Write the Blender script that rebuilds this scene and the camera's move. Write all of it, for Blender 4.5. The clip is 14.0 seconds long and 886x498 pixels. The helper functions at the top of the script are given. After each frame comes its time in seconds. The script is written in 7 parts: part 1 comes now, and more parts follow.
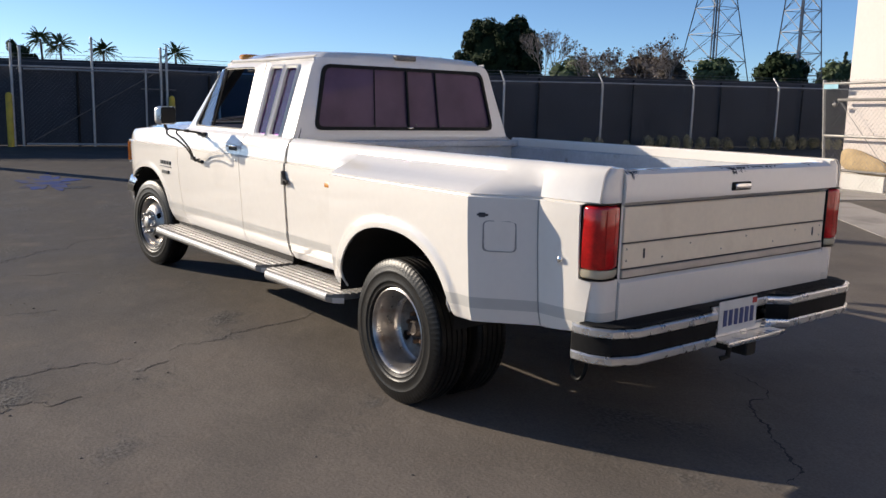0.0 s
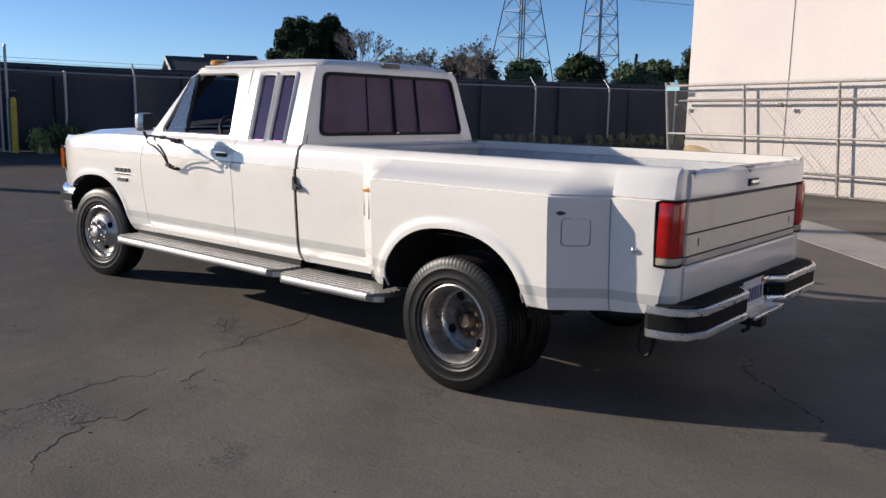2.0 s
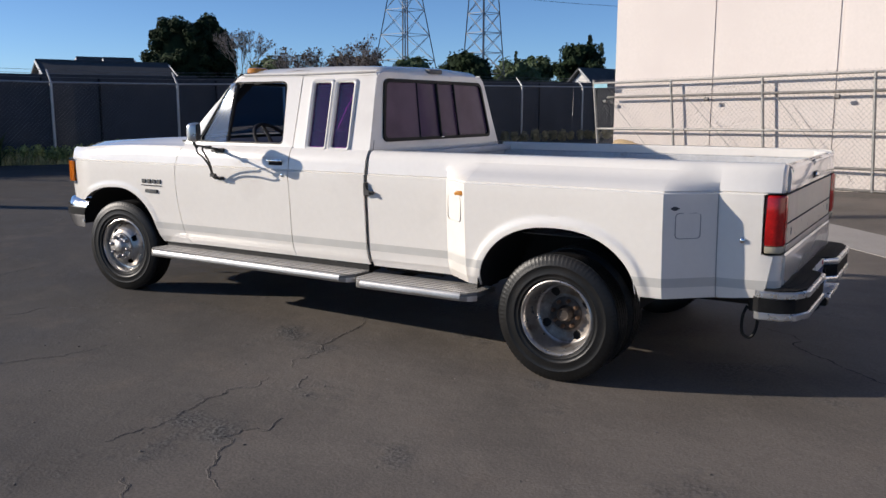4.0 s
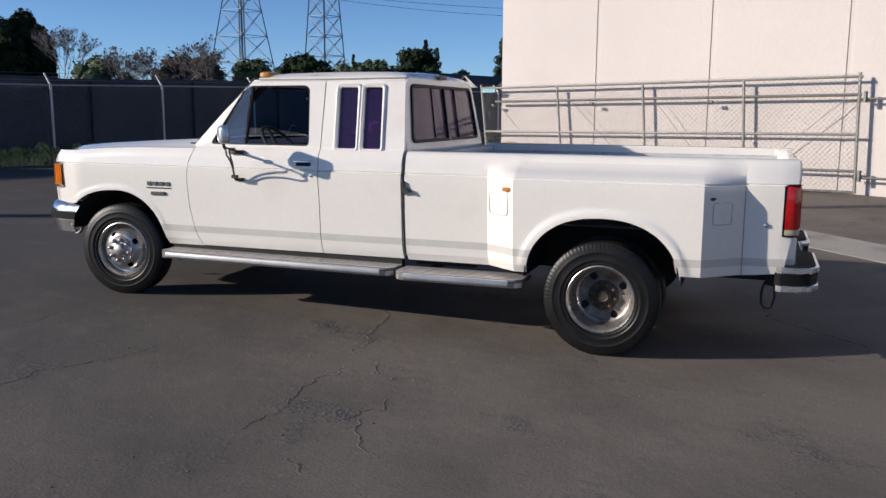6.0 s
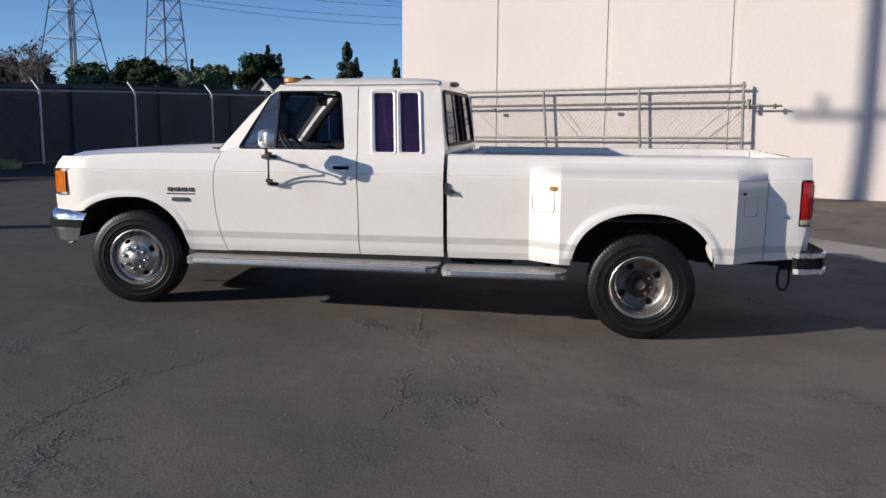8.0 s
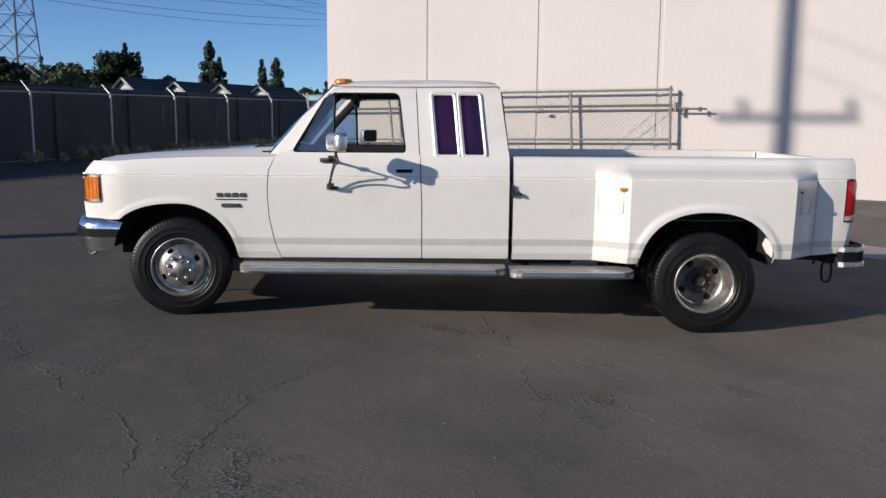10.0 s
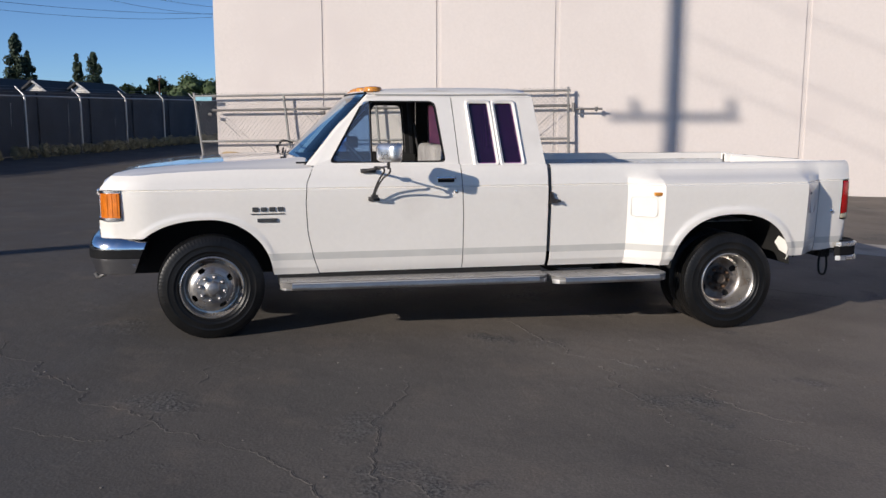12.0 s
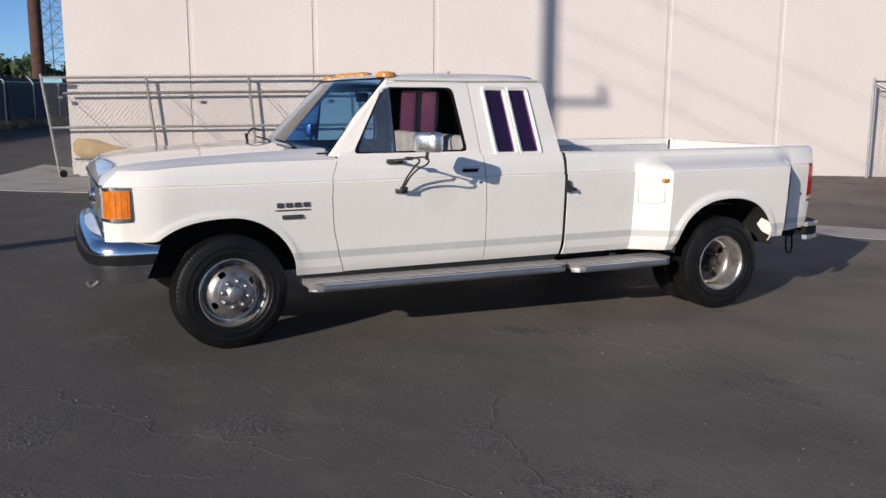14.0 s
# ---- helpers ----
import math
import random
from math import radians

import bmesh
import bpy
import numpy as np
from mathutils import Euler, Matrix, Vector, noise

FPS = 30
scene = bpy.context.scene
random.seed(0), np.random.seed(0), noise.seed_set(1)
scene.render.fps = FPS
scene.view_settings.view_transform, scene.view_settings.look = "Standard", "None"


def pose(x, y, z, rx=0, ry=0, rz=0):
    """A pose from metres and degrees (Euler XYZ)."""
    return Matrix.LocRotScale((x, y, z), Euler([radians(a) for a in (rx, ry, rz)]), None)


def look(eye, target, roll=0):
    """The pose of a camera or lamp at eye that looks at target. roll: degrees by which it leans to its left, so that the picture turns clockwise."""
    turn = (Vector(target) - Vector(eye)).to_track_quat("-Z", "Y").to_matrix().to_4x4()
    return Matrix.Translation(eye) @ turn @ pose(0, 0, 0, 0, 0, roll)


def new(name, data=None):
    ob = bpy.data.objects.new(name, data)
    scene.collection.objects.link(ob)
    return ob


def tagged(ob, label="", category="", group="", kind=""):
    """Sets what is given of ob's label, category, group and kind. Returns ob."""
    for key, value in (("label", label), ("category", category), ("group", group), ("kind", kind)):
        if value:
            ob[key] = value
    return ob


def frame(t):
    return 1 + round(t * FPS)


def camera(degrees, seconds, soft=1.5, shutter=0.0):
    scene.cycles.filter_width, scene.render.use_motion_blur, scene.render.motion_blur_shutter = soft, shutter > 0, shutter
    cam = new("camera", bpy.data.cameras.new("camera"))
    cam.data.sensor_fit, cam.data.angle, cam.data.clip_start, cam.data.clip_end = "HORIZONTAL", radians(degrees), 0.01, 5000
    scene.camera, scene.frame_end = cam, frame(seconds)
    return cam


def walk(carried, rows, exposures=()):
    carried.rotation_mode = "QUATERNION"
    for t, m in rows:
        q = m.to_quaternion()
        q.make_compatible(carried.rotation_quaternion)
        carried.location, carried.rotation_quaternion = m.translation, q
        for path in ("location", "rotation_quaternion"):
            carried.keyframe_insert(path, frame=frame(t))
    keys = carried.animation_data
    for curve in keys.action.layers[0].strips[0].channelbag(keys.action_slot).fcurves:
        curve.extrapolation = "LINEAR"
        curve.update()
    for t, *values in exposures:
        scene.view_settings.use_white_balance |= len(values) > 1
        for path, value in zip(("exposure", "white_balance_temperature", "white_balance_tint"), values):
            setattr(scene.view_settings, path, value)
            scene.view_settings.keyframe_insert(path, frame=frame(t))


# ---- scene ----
cam = camera(54.5, 14.0)
METRES, EYE, TILT, LEAN, TURN = 10.12, 1.493, 0.0, 0.0, -128.2
ROWS = [
    (0.0, 0.0, 0.0, 0.0, 0.25, -9.53, -1.47),
    (0.5, -0.0315, -0.0043, 0.0006, -3.9, -9.4, -1.93),
    (1.0, -0.0642, -0.0148, 0.002, -7.25, -9.32, -1.99),
    (1.5, -0.0951, -0.0177, 0.001, -9.19, -9.29, -1.46),
    (2.0, -0.1264, -0.0182, 0.002, -12.45, -9.32, -1.32),
    (2.5, -0.1604, -0.0212, 0.0037, -14.5, -9.36, -1.08),
    (3.0, -0.1882, -0.0147, 0.0032, -17.2, -9.3, -1.03),
    (3.5, -0.2143, -0.0044, 0.0044, -18.76, -9.31, -0.86),
    (4.0, -0.2471, -0.0009, 0.0045, -20.59, -9.33, -0.13),
    (6.5, -0.4241, 0.0269, 0.004, -34.4, -8.9, -0.49),
    (7.0, -0.4614, 0.0385, 0.0028, -36.72, -8.74, -0.4),
    (9.5, -0.5912, 0.1622, 0.002, -50.28, -8.48, -0.43),
    (10.0, -0.6174, 0.1898, 0.002, -51.87, -8.43, -0.41),
    (10.5, -0.6423, 0.2174, 0.0058, -55.25, -8.55, -0.62),
    (11.0, -0.6607, 0.2508, 0.0068, -57.82, -8.57, -0.61),
    (11.5, -0.6799, 0.2876, 0.0074, -60.1, -8.5, -0.26),
    (12.0, -0.6946, 0.3236, 0.0102, -63.48, -8.64, -0.05),
    (12.5, -0.7034, 0.3614, 0.0119, -66.59, -8.75, -0.16),
    (13.0, -0.7149, 0.4001, 0.0115, -70.01, -9.25, -0.17),
    (13.5, -0.7225, 0.4367, 0.0118, -72.92, -9.55, -0.3),
    (14.0, -0.7248, 0.4749, 0.0127, -76.47, -9.7, -0.21),
]
walk(cam, [(t, pose(-3.37, 3.57, EYE, TILT, LEAN, TURN) @ pose(METRES * x, METRES * y, METRES * z, 90 + pitch, roll, yaw)) for t, x, y, z, yaw, pitch, roll in ROWS], [(0.0, 0.33, 7150, 10), (1.5, 0.16, 6850, 10), (4.0, 0.05, 6600, 10), (6.5, 0.0, 6550, 10), (9.5, -0.08, 6500, 10), (14.0, -0.10, 6500, 10)])

# ---- world, sun, exposure ----
SUN_AZ, SUN_EL = 30.5, 20.0
world = bpy.data.worlds.new("world")
scene.world = world
world.use_nodes = True
wn, wl = world.node_tree.nodes, world.node_tree.links
sky = wn.new("ShaderNodeTexSky")
sky.sky_type, sky.sun_disc = "NISHITA", False
sky.sun_elevation, sky.sun_rotation = radians(SUN_EL), radians(90 - SUN_AZ)
sky.air_density, sky.dust_density, sky.ozone_density = 0.58, 0.2, 4.0
clear_air = wn.new("ShaderNodeMix")
clear_air.data_type, clear_air.blend_type = "RGBA", "MULTIPLY"
clear_air.inputs["Factor"].default_value = 1.0
clear_air.inputs["B"].default_value = (0.89, 1.0, 1.09, 1)
wl.new(sky.outputs[0], clear_air.inputs["A"])
wn["Background"].inputs[1].default_value = 0.120
wl.new(clear_air.outputs["Result"], wn["Background"].inputs[0])
sun = new("sun", bpy.data.lights.new("sun", "SUN"))
sun.data.energy, sun.data.angle, sun.data.color = 5.1, radians(0.55), (1.0, 0.915, 0.815)
SUN_DIR = Vector((math.cos(radians(SUN_AZ)) * math.cos(radians(SUN_EL)), math.sin(radians(SUN_AZ)) * math.cos(radians(SUN_EL)), math.sin(radians(SUN_EL))))
sun.matrix_world = look(SUN_DIR * 60, (0, 0, 0))


# ---- materials ----
def mat(name, color, rough=0.5, metal=0.0, spread=0.0, scale=4.0, fine=0.0, fine_scale=60.0, bump=0.0, bump_scale=80.0, coat=0.0, rough_spread=0.0, stain=None, stain_scale=1.5, stain_lo=0.55, stain_hi=0.7, per_object=0.0, spec=0.5, coat_rough=0.06):
    """A principled material with broad and fine colour variation, stains and fine relief."""
    m = bpy.data.materials.new(name)
    m.use_nodes = True
    n, l = m.node_tree.nodes, m.node_tree.links
    b = n["Principled BSDF"]
    b.inputs["Roughness"].default_value, b.inputs["Metallic"].default_value = rough, metal
    b.inputs["Coat Weight"].default_value = coat
    b.inputs["Coat Roughness"].default_value = coat_rough
    b.inputs["Specular IOR Level"].default_value = spec
    tc = n.new("ShaderNodeTexCoord")
    where = n.new("ShaderNodeMapping")
    l.new(tc.outputs["Object"], where.inputs["Vector"])

    def noise_at(s, detail=4.0):
        t = n.new("ShaderNodeTexNoise")
        t.inputs["Scale"].default_value, t.inputs["Detail"].default_value = s, detail
        l.new(where.outputs["Vector"], t.inputs["Vector"])
        return t.outputs["Fac"]

    def mix(fac, a, c, mode="MIX"):
        x = n.new("ShaderNodeMix")
        x.data_type, x.blend_type = "RGBA", mode
        l.new(fac, x.inputs["Factor"]) if hasattr(fac, "is_linked") else None
        if not hasattr(fac, "is_linked"):
            x.inputs["Factor"].default_value = fac
        for sock, v in ((x.inputs["A"], a), (x.inputs["B"], c)):
            if hasattr(v, "is_linked"):
                l.new(v, sock)
            else:
                sock.default_value = (*v, 1)
        return x.outputs["Result"]

    def ramp(fac, lo, hi):
        r = n.new("ShaderNodeMapRange")
        l.new(fac, r.inputs["Value"])
        r.inputs["From Min"].default_value, r.inputs["From Max"].default_value = lo, hi
        return r.outputs["Result"]

    out = color
    if spread:
        out = mix(ramp(noise_at(scale), 0.3, 0.7), tuple(c * (1 - spread) for c in color), tuple(min(1, c * (1 + spread)) for c in color))
    if fine:
        f = mix(ramp(noise_at(fine_scale, 2.0), 0.25, 0.75), (1 - fine,) * 3, (1 + fine,) * 3)
        out = mix(1.0, out, f, "MULTIPLY")
    if stain:
        out = mix(ramp(noise_at(stain_scale, 6.0), stain_lo, stain_hi), out, stain)
    if per_object:
        info = n.new("ShaderNodeObjectInfo")
        f = mix(info.outputs["Random"], (1 - per_object,) * 3, (1 + per_object,) * 3)
        out = mix(1.0, out, f, "MULTIPLY")
    if hasattr(out, "is_linked"):
        l.new(out, b.inputs["Base Color"])
    else:
        b.inputs["Base Color"].default_value = (*color, 1)
    if rough_spread:
        r = n.new("ShaderNodeMapRange")
        l.new(noise_at(scale * 2.3, 5.0), r.inputs["Value"])
        r.inputs["From Min"].default_value, r.inputs["From Max"].default_value = 0.3, 0.7
        r.inputs["To Min"].default_value, r.inputs["To Max"].default_value = max(0.02, rough - rough_spread), min(1, rough + rough_spread)
        l.new(r.outputs["Result"], b.inputs["Roughness"])
    if bump:
        bp = n.new("ShaderNodeBump")
        bp.inputs["Strength"].default_value, bp.inputs["Distance"].default_value = 1.0, bump
        l.new(noise_at(bump_scale, 3.0), bp.inputs["Height"])
        l.new(bp.outputs["Normal"], b.inputs["Normal"])
    return m


def glass(name, tint, haze=0.0, haze_color=(0.3, 0.2, 0.3), ior=1.5, milky=False):
    """A thin pane: tinted clear glass with Fresnel gloss and some haze, for aged film and a painted pale reflection."""
    m = bpy.data.materials.new(name)
    m.use_nodes = True
    n, l = m.node_tree.nodes, m.node_tree.links
    n.remove(n["Principled BSDF"])
    clear, gloss, fres, mx = n.new("ShaderNodeBsdfTransparent"), n.new("ShaderNodeBsdfGlossy"), n.new("ShaderNodeLayerWeight"), n.new("ShaderNodeMixShader")
    clear.inputs["Color"].default_value = (*tint, 1)
    gloss.inputs["Roughness"].default_value = 0.02
    fres.inputs["Blend"].default_value = 0.5
    power, ramp = n.new("ShaderNodeMath"), n.new("ShaderNodeMapRange")
    power.operation, power.inputs[1].default_value = "POWER", 5.0
    l.new(fres.outputs["Facing"], power.inputs[0])
    l.new(power.outputs[0], ramp.inputs["Value"])
    ramp.inputs["To Min"].default_value = ((ior - 1) / (ior + 1)) ** 2
    body = clear.outputs[0]
    if haze:
        d, mh = n.new("ShaderNodeBsdfTranslucent" if milky else "ShaderNodeBsdfDiffuse"), n.new("ShaderNodeMixShader")
        tc, t, r = n.new("ShaderNodeTexCoord"), n.new("ShaderNodeTexNoise"), n.new("ShaderNodeMapRange")
        t.inputs["Scale"].default_value, t.inputs["Detail"].default_value = 3.0, 5.0
        l.new(tc.outputs["Object"], t.inputs["Vector"])
        l.new(t.outputs["Fac"], r.inputs["Value"])
        r.inputs["From Min"].default_value, r.inputs["From Max"].default_value = 0.25, 0.75
        r.inputs["To Min"].default_value, r.inputs["To Max"].default_value = haze * 0.75, min(1, haze * 1.25)
        d.inputs["Color"].default_value = (*haze_color, 1)
        l.new(r.outputs["Result"], mh.inputs[0])
        l.new(clear.outputs[0], mh.inputs[1])
        l.new(d.outputs[0], mh.inputs[2])
        body = mh.outputs[0]
    l.new(ramp.outputs["Result"], mx.inputs[0])
    l.new(body, mx.inputs[1])
    l.new(gloss.outputs[0], mx.inputs[2])
    l.new(mx.outputs[0], n["Material Output"].inputs["Surface"])
    return m


WHITE = mat("white_paint", (0.83, 0.785, 0.722), 0.22, spread=0.025, scale=1.3, fine=0.015, fine_scale=30, coat=1.0, coat_rough=0.02, rough_spread=0.03, stain=(0.72, 0.67, 0.61), stain_scale=2.2, stain_lo=0.60, stain_hi=0.85)
SEAM = mat("shadowed_seam", (0.30, 0.29, 0.275), 0.6, spread=0.2, scale=8)
STRIPE = mat("grey_stripe", (0.56, 0.54, 0.50), 0.4, spread=0.06, scale=5, coat=0.15)
BEDPAINT = mat("worn_bed_paint", (0.52, 0.52, 0.52), 0.55, spread=0.15, scale=3, fine=0.08, fine_scale=40, stain=(0.22, 0.17, 0.13), stain_scale=6, stain_lo=0.62, stain_hi=0.72)
TAN = mat("cream_trim", (0.86, 0.74, 0.57), 0.42, spread=0.05, scale=2.5, fine=0.03, fine_scale=35, stain=(0.66, 0.53, 0.38), stain_scale=3, stain_lo=0.60, stain_hi=0.85)
TANDARK = mat("dull_aluminium", (0.52, 0.47, 0.41), 0.42, metal=0.25, spread=0.1, scale=6, fine=0.06)
CHROME = mat("chrome", (0.80, 0.80, 0.81), 0.14, metal=1.0, spread=0.06, scale=9, rough_spread=0.06)
RIMDARK = mat("dark_wheel_disc", (0.20, 0.175, 0.155), 0.5, metal=0.55, spread=0.3, scale=10, fine=0.2, fine_scale=50, stain=(0.11, 0.075, 0.05), stain_scale=9, stain_lo=0.52, stain_hi=0.7)
ROOFLAMP = mat("sun_faded_amber_lens", (0.62, 0.25, 0.035), 0.25, spread=0.2, scale=20, fine=0.15, fine_scale=120, coat=0.5)
WORN_STEEL = mat("worn_rim_steel", (0.46, 0.435, 0.41), 0.33, metal=0.82, spread=0.14, scale=8, fine=0.1, fine_scale=50, stain=(0.24, 0.17, 0.12), stain_scale=9, stain_lo=0.58, stain_hi=0.74, rough_spread=0.1)
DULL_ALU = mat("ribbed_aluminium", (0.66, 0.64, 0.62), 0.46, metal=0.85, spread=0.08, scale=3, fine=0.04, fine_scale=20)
BOARD_EDGE = mat("shaded_board_edge", (0.36, 0.35, 0.34), 0.36, metal=0.85, spread=0.15, scale=6, fine=0.1)
GROOVE = mat("dark_groove", (0.17, 0.16, 0.148), 0.8, spread=0.3, scale=9, fine=0.2)
TYRE = mat("tyre_rubber", (0.0085, 0.0082, 0.008), 0.40, spec=0.30, spread=0.3, scale=6, fine=0.2, fine_scale=60, stain=(0.026, 0.022, 0.019), stain_scale=4, stain_lo=0.58, stain_hi=0.82, bump=0.0008, bump_scale=120)
BLACK = mat("black_rubber", (0.006, 0.006, 0.0065), 0.5, spec=0.18, spread=0.3, scale=8, fine=0.2)
PAD = mat("black_step_pad", (0.011, 0.011, 0.0115), 0.7, spec=0.12, spread=0.3, scale=8, fine=0.2, bump=0.0006, bump_scale=200)
BUMPER_STEEL = mat("satin_bumper_chrome", (0.74, 0.735, 0.73), 0.30, metal=0.9, spread=0.05, scale=7, fine=0.04, rough_spread=0.08)
ARM = mat("weathered_bracket_paint", (0.052, 0.048, 0.045), 0.5, metal=0.3, spread=0.3, scale=12, fine=0.2)
HUBSTEEL = mat("satin_hub_steel", (0.42, 0.40, 0.385), 0.44, metal=0.9, spread=0.12, scale=14, fine=0.1, fine_scale=60, rough_spread=0.08)
DARK = mat("dark_underbody", (0.008, 0.0075, 0.007), 0.8, spread=0.4, scale=6, fine=0.3)
RUST = mat("rusty_steel", (0.13, 0.075, 0.045), 0.75, metal=0.2, spread=0.4, scale=9, fine=0.3)
HUBDARK = mat("dark_hub_steel", (0.07, 0.055, 0.045), 0.6, metal=0.5, spread=0.4, scale=14, fine=0.3)
REDLENS = mat("red_lens", (0.50, 0.010, 0.010), 0.12, spread=0.35, scale=9, fine=0.15, fine_scale=90, coat=0.35, coat_rough=0.05)
CLEARLENS = mat("dirty_clear_lens", (0.52, 0.46, 0.34), 0.22, spread=0.2, scale=12, coat=0.5)
AMBER = mat("amber_lens", (0.64, 0.165, 0.010), 0.2, spread=0.18, scale=20, fine=0.15, fine_scale=120, coat=0.7)
HEADLAMP = mat("headlamp_lens", (0.66, 0.68, 0.70), 0.12, metal=0.5, spread=0.15, scale=25, coat=0.5)
CLOTH = mat("grey_seat_cloth", (0.34, 0.325, 0.31), 0.9, spread=0.2, scale=9, fine=0.25, fine_scale=160, bump=0.002, bump_scale=300)
PLASTIC = mat("black_interior_plastic", (0.014, 0.014, 0.015), 0.6, spread=0.2, scale=9)
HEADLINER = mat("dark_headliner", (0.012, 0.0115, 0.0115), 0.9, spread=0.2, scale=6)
BADGE = mat("dark_badge", (0.11, 0.108, 0.105), 0.35, metal=0.6, spread=0.3, scale=40)
PLATE = mat("plate_white", (0.62, 0.62, 0.60), 0.4, spread=0.05, scale=10)
INK = mat("plate_blue_ink", (0.03, 0.05, 0.16), 0.5, spread=0.1, scale=20)
REDINK = mat("red_sticker", (0.50, 0.03, 0.03), 0.5, spread=0.1, scale=20)
SOOT = mat("paint_chip_primer", (0.05, 0.05, 0.055), 0.7, spread=0.4, scale=20, fine=0.3)
CLEARGLASS = glass("clear_window_glass", (0.945, 0.965, 0.955), ior=1.34)
VENTGLASS = glass("sky_tinted_vent_glass", (0.50, 0.66, 0.86), ior=1.75)
# much of this blue tint is painted for the sky the windshield reflects
WINDSHIELD = glass("windshield_glass", (0.20, 0.44, 0.74))
PURPLE = glass("purple_film_glass", (0.44, 0.11, 0.50), 0.06, (0.22, 0.10, 0.28), ior=1.9)
HAZEVENT = glass("sky_haze_vent_glass", (0.46, 0.62, 0.84), 0.05, (0.52, 0.60, 0.70), ior=1.75)
PINK = glass("faded_pink_film_glass", (0.80, 0.52, 0.62), 0.72, (0.80, 0.45, 0.55), milky=True)
MAUVE = glass("faded_mauve_film_glass", (0.26, 0.14, 0.22), 0.55, (0.205, 0.125, 0.195), ior=1.3)

def asphalt():
    """Sealed asphalt: dark seal coat, dusty and worn paler towards the rear of the yard, with flaked rough patches."""
    m = bpy.data.materials.new("asphalt")
    m.use_nodes = True
    n, l = m.node_tree.nodes, m.node_tree.links
    b = n["Principled BSDF"]
    tc = n.new("ShaderNodeTexCoord")

    def noise_at(scale, detail=4.0, rough=0.5):
        t = n.new("ShaderNodeTexNoise")
        t.inputs["Scale"].default_value, t.inputs["Detail"].default_value, t.inputs["Roughness"].default_value = scale, detail, rough
        l.new(tc.outputs["Object"], t.inputs["Vector"])
        return t.outputs["Fac"]

    def remap(v, a, c, lo=0.0, hi=1.0):
        r = n.new("ShaderNodeMapRange")
        l.new(v, r.inputs["Value"])
        for key, x in (("From Min", a), ("From Max", c), ("To Min", lo), ("To Max", hi)):
            r.inputs[key].default_value = x
        return r.outputs["Result"]

    def calc(op, u, v):
        k = n.new("ShaderNodeMath")
        k.operation = op
        for sock, x in zip(k.inputs, (u, v)):
            if hasattr(x, "is_linked"):
                l.new(x, sock)
            else:
                sock.default_value = x
        return k.outputs[0]

    def mix(fac, u, v, mode="MIX"):
        x = n.new("ShaderNodeMix")
        x.data_type, x.blend_type = "RGBA", mode
        if hasattr(fac, "is_linked"):
            l.new(fac, x.inputs["Factor"])
        else:
            x.inputs["Factor"].default_value = fac
        for sock, c in ((x.inputs["A"], u), (x.inputs["B"], v)):
            if hasattr(c, "is_linked"):
                l.new(c, sock)
            else:
                sock.default_value = (*c, 1)
        return x.outputs["Result"]

    xyz = n.new("ShaderNodeSeparateXYZ")
    l.new(tc.outputs["Object"], xyz.inputs[0])
    drift = calc("ADD", xyz.outputs["X"], remap(noise_at(0.35, 3.0), 0.25, 0.75, -1.6, 1.6))
    dusty = remap(drift, 4.2, 0.2)
    out = mix(dusty, (0.097, 0.089, 0.081), (0.172, 0.149, 0.128))
    out = mix(remap(noise_at(0.9, 5.0), 0.42, 0.66, 0.0, 0.55), out, (0.082, 0.074, 0.067))
    out = mix(remap(noise_at(2.7, 4.0), 0.55, 0.75, 0.0, 0.5), out, (0.168, 0.138, 0.114))
    flaked = remap(noise_at(1.15, 6.0, 0.62), 0.56, 0.68)
    grain = noise_at(75.0, 2.0)
    out = mix(1.0, out, mix(remap(grain, 0.3, 0.7), (0.86,) * 3, (1.14,) * 3), "MULTIPLY")
    out = mix(flaked, out, mix(remap(noise_at(48.0, 2.0), 0.38, 0.62), (0.050, 0.048, 0.047), (0.150, 0.142, 0.132)))
    l.new(out, b.inputs["Base Color"])
    l.new(remap(noise_at(1.6, 5.0), 0.3, 0.7, 0.62, 0.82), b.inputs["Roughness"])
    b.inputs["Specular IOR Level"].default_value = 0.10
    height = calc("ADD", calc("MULTIPLY", grain, 0.0022), calc("MULTIPLY", calc("MULTIPLY", noise_at(48.0, 2.0), flaked), 0.010))
    height = calc("ADD", height, calc("MULTIPLY", noise_at(7.0, 3.0), 0.006))
    bp = n.new("ShaderNodeBump")
    bp.inputs["Strength"].default_value, bp.inputs["Distance"].default_value = 0.8, 1.0
    l.new(height, bp.inputs["Height"])
    l.new(bp.outputs["Normal"], b.inputs["Normal"])
    return m


ASPHALT = asphalt()
CRACK = mat("crack_dirt", (0.034, 0.030, 0.027), 0.95, spread=0.3, scale=9)
CONCRETE = mat("concrete", (0.34, 0.31, 0.28), 0.85, spread=0.1, scale=1.2, fine=0.1, fine_scale=40, bump=0.002, bump_scale=90, stain=(0.22, 0.2, 0.18), stain_scale=1.4)
STUCCO = mat("painted_concrete_panel", (0.655, 0.588, 0.545), 0.85, spread=0.02, scale=0.6, fine=0.025, fine_scale=18, bump=0.0015, bump_scale=60, stain=(0.625, 0.558, 0.52), stain_scale=0.5)
GALV = mat("galvanised_pipe", (0.42, 0.42, 0.42), 0.45, metal=0.55, spread=0.14, scale=9, fine=0.1)
GATEPIPE = mat("weathered_galvanised_pipe", (0.29, 0.28, 0.265), 0.5, metal=0.45, spread=0.2, scale=9, fine=0.12)
